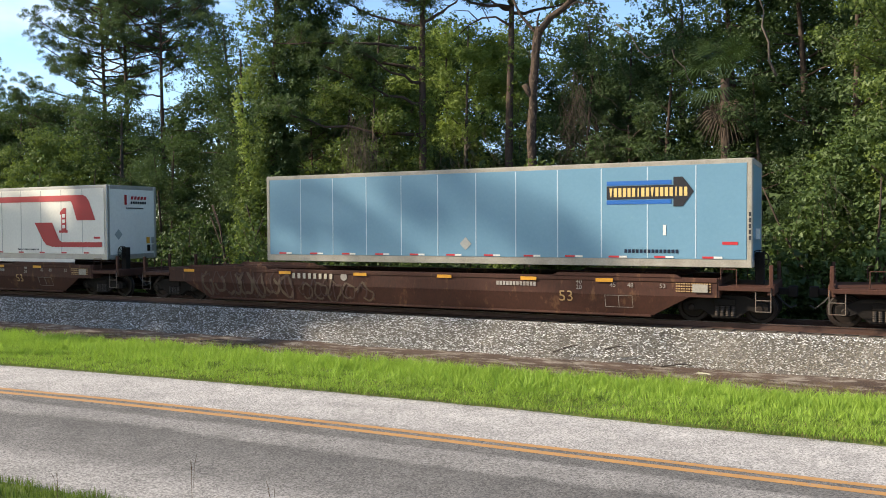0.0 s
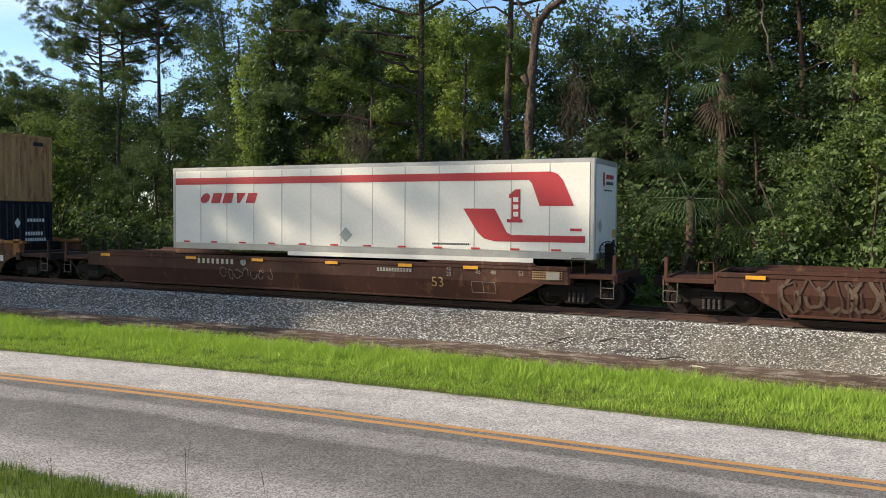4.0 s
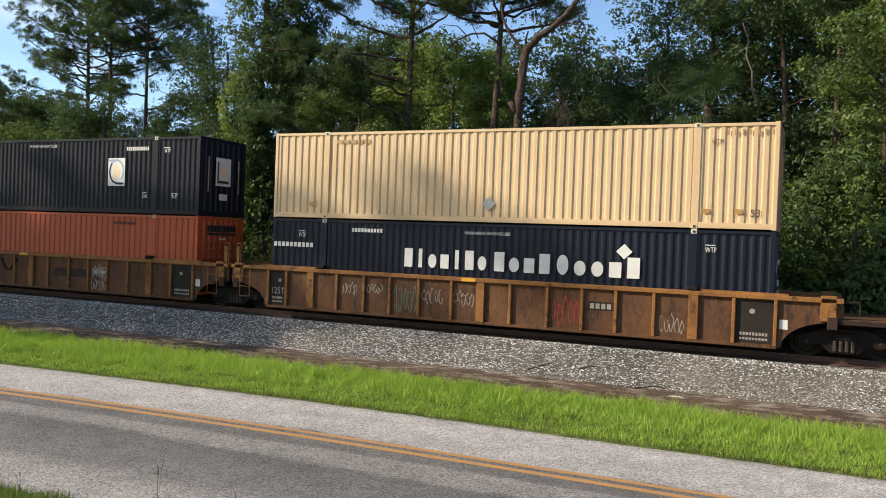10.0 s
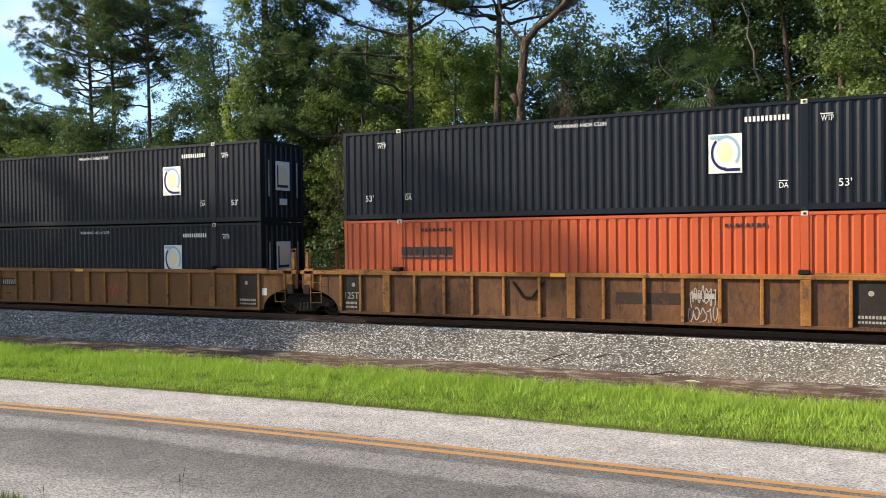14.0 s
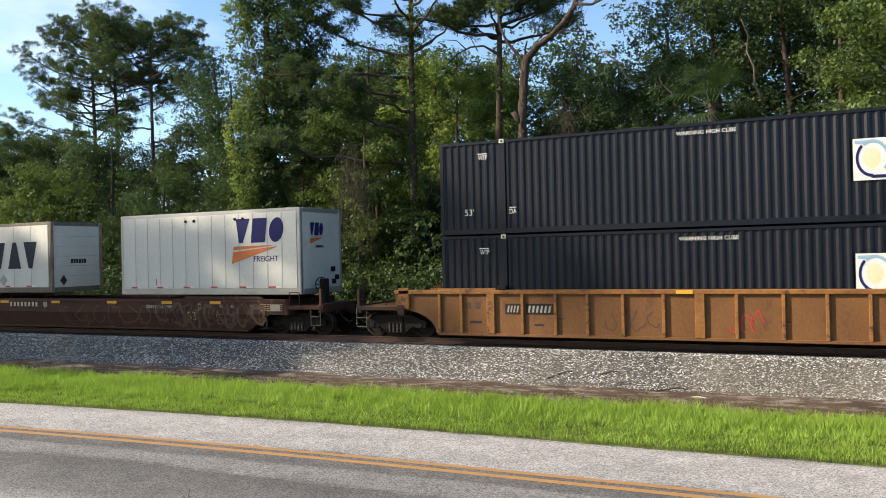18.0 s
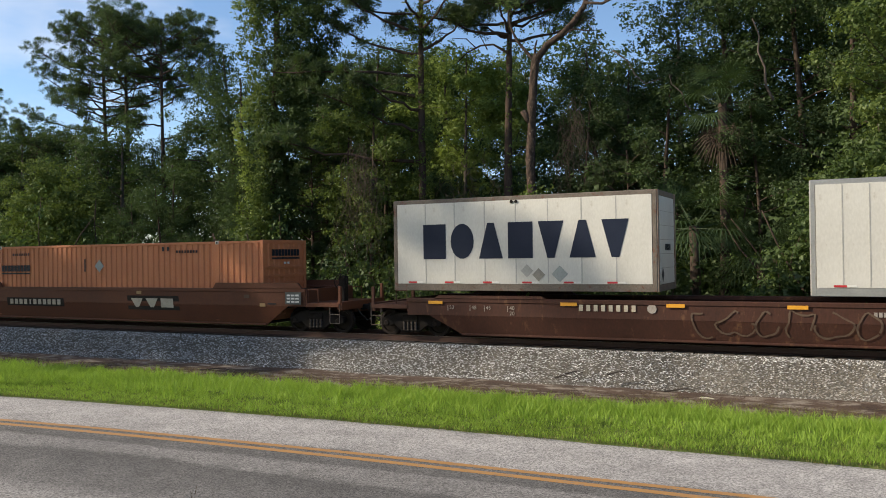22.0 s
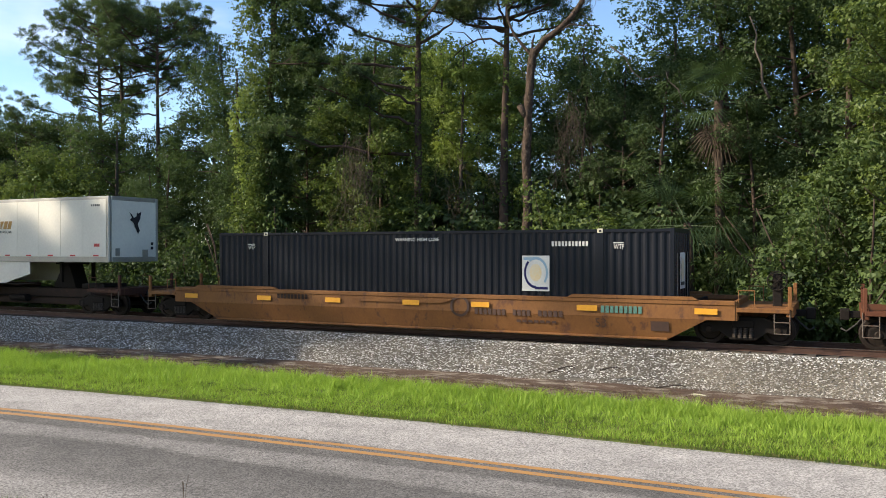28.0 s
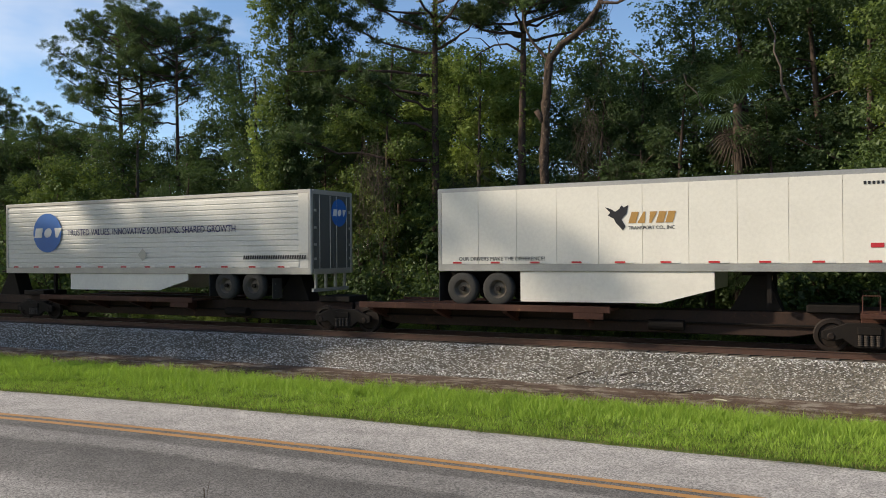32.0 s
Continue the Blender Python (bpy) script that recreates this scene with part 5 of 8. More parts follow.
place(mound("vine_thicket", "sunlit vines hanging to the ground below a wrapped tree", 64, 2.2, 1.8, 6.4, 4200, "vine", 0.15), -25.3, 31.0)
for x, y, k, kz in ((-6.4, 28.9, 0.75, 0.85), (-2.6, 28.9, 0.8, 0.8), (-4.4, 30.4, 0.55, 0.5), (-14.5, 30.3, 0.55, 0.6), (-17.0, 30.4, 0.5, 0.5), (-21.2, 30.3, 0.6, 0.6), (-28.0, 30.4, 0.5, 0.5), (-31.0, 30.6, 0.6, 0.5), (-12.6, 30.2, 0.4, 0.4)):
    again(bush_c, x, y, turn=rnd.uniform(0, 360), k=k, kz=kz)

# woods far behind, past counting
r = np.random.default_rng(99)
n = 760
cx = r.uniform(-110, 34, n)
top = np.interp(cx, (-110, -70, -60, -50, -44, -36, -30, -12, 4, 40), (16, 14, 12, 12, 14, 18, 18.5, 18, 23, 23))
cz = r.uniform(0.03, 1, n) ** 0.85 * top
v, q = leaves(np.stack([cx, r.uniform(51, 58, n), cz], -1), r.uniform(1.5, 2.6, n), 100000, 0.36, 98)
tagged(new("far_woods", np_mesh("far_woods", v, q, M["leafdark"])), "dark green woods behind the trees", "woods", kind="stuff")

# low cover deep in the wood
for x, y, k in ((-9.5, 36.0, 2.2), (-6.4, 37.0, 2.4), (-3.6, 35.5, 2.1), (-0.8, 36.5, 2.3), (2.2, 35.0, 2.1), (-5.0, 43.0, 3.0), (0.0, 43.0, 3.0), (-12.6, 36.5, 2.2), (-15.6, 37.0, 2.3), (-20.0, 38.0, 2.3)):
    again(bush_a, x, y, turn=rnd.uniform(0, 360), k=k)

# woods on the other side of the road, past counting
n = 420
cx = r.uniform(-120, 90, n)
cy = r.uniform(-34, -24, n)
cz = r.uniform(0.02, 1, n) * (12.5 + 2.5 * np.sin(cx * 0.23) + 1.5 * np.sin(cx * 0.71))
v, q = leaves(np.stack([cx, cy, cz], -1), r.uniform(1.8, 3.0, n), 26000, 0.7, 97)
tagged(new("far_woods", np_mesh("far_woods", v, q, M["leafdark"])), "dark green woods across the road from the railway", "woods", kind="stuff")

# young pines on the grass west of the view, whose shadows fall on ballast and train
pine_e = pine("pine_tree", "slim young pine with a small high crown beside the track", 25, 20.5, 4.0, 0.66, 20, trunk_r=0.2, per=7, length=0.4, puff=0.42)
place(pine_e, -60.5, 12.8, k=0.74)
pine_b = pine("pine_tree", "slim pine with an open crown beside the track", 29, 21.0, 4.2, 0.56, 20, trunk_r=0.19, length=0.36, per=9)
place(pine_b, -41.5, 12.4, turn=100, k=0.76)
pine_g = place(pine("pine_tree", "slim tall pine with a thin high crown beside the road", 28, 18.0, 2.4, 0.84, 7, trunk_r=0.12, length=0.34, per=5), -29.8, 12.1)
for ob, x, y, turn, k in ((pine_e, -56.5, 13.2, 40, 0.76), (pine_e, -52.5, 12.7, 80, 0.74), (pine_e, -48.5, 13.2, 180, 0.76), (pine_e, -44.5, 12.9, 220, 0.74), (pine_e, -40.0, 13.4, 20, 0.74), (pine_e, -36.0, 13.6, 310, 0.70), (pine_e, -54.2, 14.0, 160, 0.68),
                          (pine_g, -34.5, 12.2, 100, 0.94), (pine_b, -50.0, 12.4, 300, 0.75), (pine_b, -58.0, 13.0, 200, 0.74)):
    again(ob, x, y, turn=turn, k=k)
# ------------------------------------------------------------------ train
HALF = 1.295


def run(t):
    """How far the train has come, in metres, at t seconds (it gathers speed)."""
    k = (t - 16) / 16
    return 16 * (5.7643 * k + 0.5368 * k**2 + 0.034 * k**3 - 0.0225 * k**4 - 0.0057 * k**5)


ROLLING = []


def rolling(ob, u, z):
    """Notes a thing of the train by its place along it."""
    ROLLING.append((ob, u, z))
    ob.location = (u + run(0), TRACK_Y, RAIL_Z + z)
    return ob


def text(words, size, mat, parent, x, z, y, name="lettering", wide=1.0, centre=False, face=-1, label=""):
    """Painted words, from Blender's own font, standing on a side (face -1) or on the end that faces +x (face 1)."""
    cu = bpy.data.curves.new(name, "FONT")
    cu.body, cu.size, cu.extrude = words, size / 0.72, 0.002
    cu.align_x = "CENTER" if centre else "LEFT"
    tmp = bpy.data.objects.new(name, cu)
    scene.collection.objects.link(tmp)
    me = bpy.data.meshes.new_from_object(tmp.evaluated_get(bpy.context.evaluated_depsgraph_get()))
    bpy.data.objects.remove(tmp)
    me.name = name
    me.materials.clear()
    me.materials.append(mat)
    me.transform(Matrix.Diagonal((wide, 1, 1, 1)))
    me.transform(pose(x, y, z, 90, 0, 0 if face < 0 else 90))
    if size < 0.18:
        ob = new(name, me)
        ob.parent = parent
        return tagged(ob, label, kind="stuff")
    # large letters are parts of their own
    bm = bmesh.new()
    bm.from_mesh(me)
    bmesh.ops.remove_doubles(bm, verts=bm.verts, dist=1e-6)
    left, k = set(bm.faces), 0
    while left:
        todo, isle = [left.pop()], []
        while todo:
            fc = todo.pop()
            isle.append(fc)
            for e in fc.edges:
                for o in e.link_faces:
                    if o in left:
                        left.discard(o)
                        todo.append(o)
        ids, g = {}, Geo()
        for fc in isle:
            g.f.append(tuple(ids.setdefault(v, len(ids)) for v in fc.verts))
        g.v = [tuple(v.co) for v in ids]
        part("letter", g, mat, parent)
    bm.free()
    return None


def sign(code, a, b, z0, z1):
    """The outline of one plain painted shape: block (b), low block (s), narrow block (i), disc (o), low disc (c), wedge up (a) or down (v)."""
    w, h = b - a, z1 - z0
    hi = z0 + h * (0.74 if code in "sc" else 1.0)
    if code in "oc":
        return [((a + b) / 2 + w / 2 * math.cos(t), (z0 + hi) / 2 + (hi - z0) / 2 * math.sin(t)) for t in (2 * math.pi * i / 18 for i in range(18))]
    if code in "av":
        low, up = (0.0, 0.36) if code == "a" else (0.36, 0.0)
        return [(a + w * low, z0), (b - w * low, z0), (b - w * up, z1), (a + w * up, z1)]
    if code == "i":
        a, b = a + w * 0.28, b - w * 0.28
    return [(a, z0), (b, z0), (b, hi), (a, hi)]


def bars(n, x0, x1, z0, z1, y, mat, parent, name="lettering_bar", fill=0.72, slant=0.0, face=-1, label="", shapes=""):
    """Writing as plain shapes: n of them, one for each sign."""
    whole, w = Geo(), (x1 - x0) / n
    turn = pose(0, 0, 0, 0, 0, 90) if face > 0 else Matrix()
    big = z1 - z0 >= 0.15
    for i in range(n):
        g = Geo() if big else whole
        a, b = x0 + i * w, x0 + (i + fill) * w
        pts = sign(shapes[i], a, b, z0, z1) if shapes else sign("b", a, b, z0, z1) if big else [(a, z0), (b, z0), (b, z1), (a, z1)]
        g.prism([(x + slant * (z - z0), z) for x, z in pts], y - 0.003, y)
        if big:
            part(name, g, mat, parent, label).matrix_basis = turn
    if not big:
        ob = part(name, whole, mat, parent, label)
        ob.matrix_basis = turn
        tagged(ob, kind="stuff")


def scrawl(x0, x1, z0, z1, y, mat, parent, seed, n=5, thick=0.035):
    """Sprayed loops that cannot be read."""
    rnd, w = random.Random(seed), (x1 - x0) / n
    for i in range(n):
        g = Geo()
        cx, rx, rz = x0 + (i + 0.5) * w, w * rnd.uniform(0.3, 0.52), (z1 - z0) * rnd.uniform(0.3, 0.5)
        cz, a0, turn = (z0 + z1) / 2 + rnd.uniform(-0.06, 0.06), rnd.uniform(0, 6.28), rnd.uniform(3.5, 6.6)
        p1, p2 = rnd.uniform(0, 6.28), rnd.uniform(0.1, 0.4)
        pts = []
        for k in range(19):
            a = a0 + turn * k / 18
            pts.append((cx + rx * math.cos(a) * (1 + p2 * math.sin(2 * a + p1)), cz + rz * math.sin(a) * (1 + p2 * math.cos(3 * a + p1))))
        for k, (px, pz) in enumerate(pts):
            a, b = pts[max(k - 1, 0)], pts[min(k + 1, 18)]
            d = Vector((b[0] - a[0], b[1] - a[1]))
            m = Vector((-d.y, d.x)).normalized() * thick * rnd.uniform(0.38, 0.6)
            g.v += [(px - m.x, y, pz - m.y), (px + m.x, y, pz + m.y)]
        g.f = [(2 * k, 2 * k + 2, 2 * k + 3, 2 * k + 1) for k in range(18)]
        part("graffiti_loop", g, mat, parent)


def diamond(x, z, s, y, mat, parent, name="placard"):
    part(name, Geo().prism([(x, z - s), (x + s, z), (x, z + s), (x - s, z)], y - 0.006, y), mat, parent, "hazard placard holder")


def plate(x0, x1, z0, z1, y, mat, parent, name="decal", label=""):
    return part(name, Geo().box(x0, x1, y - 0.004, y, z0, z1), mat, parent, label)


def corrugated(length, z0, z1, y, face, pitch=0.278, deep=0.048, wave=(0.36, 0.50, 0.86)):
    """A pressed side sheet: trapezoid waves along x."""
    n = int(round(length / pitch))
    step, pts = length / n, []
    for i in range(n):
        x = -length / 2 + i * step
        pts += [(x, 0), (x + step * wave[0], 0), (x + step * wave[1], deep), (x + step * wave[2], deep)]
    pts.append((length / 2, 0))
    g = Geo()
    g.v = [(x, y - face * d, z) for z in (z0, z1) for x, d in pts]
    k = len(pts)
    g.f = [(i, i + 1, i + 1 + k, i + k) if face < 0 else (i + 1, i, i + k, i + 1 + k) for i in range(k - 1)]
    return g


def container(label, paint, height=2.896, end_paint=None, length=16.15, castings="castwhite", press=(0.278, 0.048, (0.36, 0.50, 0.86))):
    """A 53-foot box: pressed sides, rails, posts at the ends and at the 40-foot marks, castings."""
    c = thing("container", label, "container", "containers on the train")
    L, H = length / 2, height
    end_paint = end_paint or paint
    for f, nm in ((-1, "side_panel"), (1, "side_panel")):
        part(nm, corrugated(length - 0.2, 0.17, H - 0.10, f * (HALF - 0.02), f, *press), paint, c)
        part("bottom_rail", Geo().box(-L + 0.08, L - 0.08, f * HALF - 0.05 * (f > 0), f * HALF + 0.05 * (f < 0), 0.02, 0.18), paint, c, bevel=0.008)
        part("top_rail", Geo().box(-L + 0.08, L - 0.08, f * HALF - 0.05 * (f > 0), f * HALF + 0.05 * (f < 0), H - 0.11, H - 0.02), paint, c, bevel=0.008)
        for x in (-L + 0.06, -5.98, 5.98, L - 0.06):
            w = 0.06 if abs(x) > 7 else 0.10
            part("post", Geo().box(x - w, x + w, f * (HALF + 0.004) - 0.06 * (f > 0), f * (HALF + 0.004) + 0.06 * (f < 0), 0.0, H), paint, c, bevel=0.01)
        for x in (-5.98, 5.98):
            for z in (0.0, H - 0.13):
                part("corner_casting", Geo().box(x - 0.085, x + 0.085, f * (HALF + 0.012) - 0.1 * (f > 0), f * (HALF + 0.012) + 0.1 * (f < 0), z, z + 0.13), M[castings] if z else paint, c, bevel=0.012)
                part("casting_hole", Geo().box(x - 0.03, x + 0.03, f * (HALF + 0.014) - 0.01, f * (HALF + 0.014) + 0.01, z + 0.035, z + 0.095), M["ink"], c)
    for sx in (-1, 1):
        g = corrugated(2.44, 0.17, H - 0.1, 0, -1 if sx > 0 else 1, 0.30, 0.04)
        g.v = [(sx * (L - 0.02) - sx * abs(y), x, z) for x, y, z in g.v]
        if sx < 0:
            g.f = [f[::-1] for f in g.f]
        part("end_panel", g, end_paint, c)
        part("end_sill", Geo().box(sx * L - 0.06 * (sx > 0), sx * L + 0.06 * (sx < 0), -1.2, 1.2, 0.0, 0.18), end_paint, c, bevel=0.01)
        part("end_header", Geo().box(sx * L - 0.06 * (sx > 0), sx * L + 0.06 * (sx < 0), -1.2, 1.2, H - 0.12, H), end_paint, c, bevel=0.01)
        for f in (-1, 1):
            part("end_post", Geo().box(sx * (L + 0.002) - 0.09 * (sx > 0), sx * (L + 0.002) + 0.09 * (sx < 0), f * 1.29 - 0.13 * (f > 0), f * 1.29 + 0.13 * (f < 0), 0.0, H), end_paint, c, bevel=0.012)
    part("roof", Geo().box(-L + 0.03, L - 0.03, -HALF + 0.03, HALF - 0.03, H - 0.05, H - 0.03), paint, c)
    part("floor", Geo().box(-L + 0.05, L - 0.05, -HALF + 0.06, HALF - 0.06, 0.05, 0.16), M["blackplate"], c)
    return c


def trailer(label, skin, length, height, pitch=1.22, rail=None, end_skin=None, strips=True, ribbed=False, rivets=True, doors=False, seam="seam"):
    """A van body: separate side sheets with seams, rails, corner frames, roof and end."""
    c = thing("trailer", label, "trailer", "trailers on the train")
    L, H = length / 2, height
    rail, end_skin = rail or M["steel_rail"], end_skin or skin
    n = int(round((length - 0.3) / pitch))
    w = (length - 0.3) / n
    sheet = {}
    for f in (-1, 1):
        if ribbed:
            for k in range(13):
                z = 0.25 + k * (H - 0.45) / 13
                part("side_slat", Geo().prism_x([(f * (HALF - 0.03), z), (f * (HALF - 0.004), z + 0.015), (f * (HALF - 0.004), z + (H - 0.45) / 13 - 0.05), (f * (HALF - 0.03), z + (H - 0.45) / 13 - 0.02)][::f], -L + 0.15, L - 0.55 if f < 0 else L - 0.15), skin, c)
            part("side_backing", Geo().box(-L + 0.1, L - 0.1, f * (HALF - 0.05), f * (HALF - 0.028), 0.2, H - 0.1), skin, c)
            if f < 0:
                part("side_panel", Geo().box(L - 0.55, L - 0.12, -HALF - 0.004, -HALF + 0.03, 0.75, H - 0.12), M["white"], c, bevel=0.006)
        else:
            me = Geo().box(-w / 2 + 0.004, w / 2 - 0.004, f * (HALF - 0.004) - 0.02, f * (HALF - 0.004) + 0.02, 0.22, H - 0.13).mesh("side_panel", skin, 0.004)
            for i in range(n):
                part("side_panel", me, None, c, at=(-L + 0.15 + (i + 0.5) * w, 0, 0))
            if rivets:
                me = Geo().box(-0.016, 0.016, f * (HALF + 0.016) - 0.006, f * (HALF + 0.016) + 0.004, 0.24, H - 0.15).mesh("seam_strip", M[seam], 0.003)
                for i in range(1, n):
                    part("seam_strip", me, None, c, at=(-L + 0.15 + i * w, 0, 0))
        part("bottom_rail", Geo().box(-L + 0.02, L - 0.02, f * (HALF + 0.006) - 0.05 * (f > 0), f * (HALF + 0.006) + 0.05 * (f < 0), 0.0, 0.23), rail, c, bevel=0.01)
        part("top_rail", Geo().box(-L + 0.02, L - 0.02, f * (HALF + 0.006) - 0.05 * (f > 0), f * (HALF + 0.006) + 0.05 * (f < 0), H - 0.15, H), rail, c, bevel=0.02)
        for sx in (-1, 1):
            part("corner_post", Geo().box(sx * L - 0.16 * (sx > 0), sx * L + 0.16 * (sx < 0), f * (HALF + 0.01) - 0.16 * (f > 0), f * (HALF + 0.01) + 0.16 * (f < 0), 0.0, H), rail, c, bevel=0.03)
        if strips:
            me_r = Geo().box(-0.15, 0.15, f * (HALF + 0.028) - 0.003, f * (HALF + 0.028) + 0.003, 0.24, 0.295).mesh("red_strip", M["redflex"])
            me_w = Geo().box(-0.11, 0.11, f * (HALF + 0.028) - 0.003, f * (HALF + 0.028) + 0.003, 0.24, 0.295).mesh("white_strip", M["whiteflex"])
            for i in range(int(length / 1.3)):
                part("red_strip", me_r, None, c, at=(-L + 0.7 + i * 1.3, 0, 0))
                part("white_strip", me_w, None, c, at=(-L + 0.97 + i * 1.3, 0, 0))
    part("roof", Geo().box(-L + 0.05, L - 0.05, -HALF + 0.05, HALF - 0.05, H - 0.06, H - 0.02), M["white_old"], c)
    part("floor", Geo().box(-L + 0.05, L - 0.05, -HALF + 0.06, HALF - 0.06, 0.03, 0.15), M["blackplate"], c)
    part("front_wall", Geo().box(-L + 0.01, -L + 0.06, -1.15, 1.15, 0.05, H - 0.03), end_skin, c)
    part("end_wall", Geo().box(L - 0.06, L - 0.01, -1.15, 1.15, 0.05, H - 0.03), end_skin, c)
    part("end_sill", Geo().box(L - 0.1, L + 0.004, -1.14, 1.14, 0.0, 0.2), rail, c, bevel=0.01)
    part("end_header", Geo().box(L - 0.1, L + 0.004, -1.14, 1.14, H - 0.16, H), rail, c, bevel=0.01)
    if doors:
        for f in (-1, 1):
            part("rear_door", Geo().box(L - 0.012, L + 0.012, f * 0.57 - 0.55, f * 0.57 + 0.55, 0.22, H - 0.18), end_skin, c, bevel=0.006)
            for y in (f * 0.2, f * 0.85):
                part("lock_rod", Geo().tube((L + 0.035, y, 0.2), (L + 0.035, y, H - 0.18), 0.017, n=8), M["steel_rail"], c)
            for z in (0.5, 1.0, 1.6, 2.2):
                part("hinge", Geo().box(L + 0.005, L + 0.03, f * 1.08 - 0.06, f * 1.08 + 0.06, z, z + 0.09), M["steel_rail"], c)
    return c


# ---- running gear


def wheelset_mesh():
    g = Geo()
    for s in (-1, 1):
        g.lathe([(0.0, s * 0.80), (0.07, s * 0.80), (0.09, s * 0.76), (0.30, s * 0.735), (0.33, s * 0.79), (0.42, s * 0.785), (0.425, s * 0.70), (0.455, s * 0.685), (0.455, s * 0.655), (0.33, s * 0.655), (0.3, s * 0.70), (0.09, s * 0.68), (0.0, s * 0.66)][::1 if s > 0 else -1], 22)
    g.tube((0, -0.98, 0), (0, 0.98, 0), 0.075, n=10)
    return g.mesh("wheelset", M["wheel"], smooth=False)


WHEELSET = wheelset_mesh()
WHEELS = []


def bogie(parent, x):
    """A two-axle truck: side frames with springs, bearing caps, bolster, brake gear, two wheelsets."""
    for f in (-1, 1):
        y = f * 0.99
        g = Geo().prism([(-1.12, 0.36), (-0.98, 0.30), (-0.80, 0.30), (-0.62, 0.36), (-0.30, 0.13), (0.30, 0.13), (0.62, 0.36), (0.80, 0.30), (0.98, 0.30), (1.12, 0.36), (1.12, 0.56), (0.85, 0.64), (0.52, 0.78), (-0.52, 0.78), (-0.85, 0.64), (-1.12, 0.56)], y - 0.07, y + 0.07)
        frame_ob = part("side_frame", g, M["truck"], parent, "cast iron truck side frame", 0.02, at=(x, 0, 0))
        for k in range(4):
            part("coil_spring", spring_mesh(), None, frame_ob, at=(-0.21 + k * 0.14, y + f * 0.085, 0.21))
        part("spring_plank", Geo().box(-0.34, 0.34, y - 0.1, y + 0.1, 0.16, 0.21), M["truck"], frame_ob)
        part("bolster_end", Geo().box(-0.28, 0.28, y - 0.12, y + 0.12, 0.48, 0.68), M["truck"], frame_ob, bevel=0.02)
        for s in (-1, 1):
            part("bearing_cap", Geo().lathe([(0.0, f * 0.10), (0.07, f * 0.10), (0.10, f * 0.07), (0.12, -f * 0.05)][::-f], 12, (s * 0.89, y, 0.42)), M["wheel"], frame_ob, smooth=False)
    part("bolster", Geo().box(-0.25, 0.25, -0.9, 0.9, 0.46, 0.74), M["truck"], parent, bevel=0.02, at=(x, 0, 0))
    part("brake_beam", Geo().tube((0.42, -0.7, 0.4), (0.42, 0.7, 0.4), 0.04, n=8), M["truck"], parent, at=(x, 0, 0))
    part("brake_beam", Geo().tube((-0.42, -0.7, 0.4), (-0.42, 0.7, 0.4), 0.04, n=8), M["truck"], parent, at=(x, 0, 0))
    for s in (-1, 1):
        WHEELS.append(part("wheelset", WHEELSET, None, parent, at=(x + s * 0.89, 0, 0.42)))
        WHEELS[-1]["label"] = "steel railway wheels on an axle"


SPRING = []


def spring_mesh():
    if not SPRING:
        g = Geo()
        for k in range(6):
            g.lathe([(0.05, -0.018), (0.062, 0.0), (0.05, 0.018), (0.04, 0.0)], 9, (0, 0, k * 0.045))
        g.v = [(x, (z - 0.0) * 0 + y0, z2) for (x, y0, z2), z in zip(g.v, [0] * len(g.v))]
        me = Geo()
        for k in range(6):
            me.tube((0, 0, k * 0.046), (0, 0, k * 0.046 + 0.03), 0.062, 0.056, 9)
        SPRING.append(me.mesh("coil_spring", M["spring"]))
    return SPRING[0]


def ladder(parent, x, y, z0, z1, mat, wide=0.42):
    g = Geo()
    for s in (-1, 1):
        g.tube((x + s * wide / 2, y, z0), (x + s * wide / 2, y, z1), 0.014, n=6)
    k = z0
    while k <= z1:
        g.tube((x - wide / 2, y, k), (x + wide / 2, y, k), 0.012, n=6)
        k += 0.34
    part("ladder", g, mat, parent, "steel step ladder")


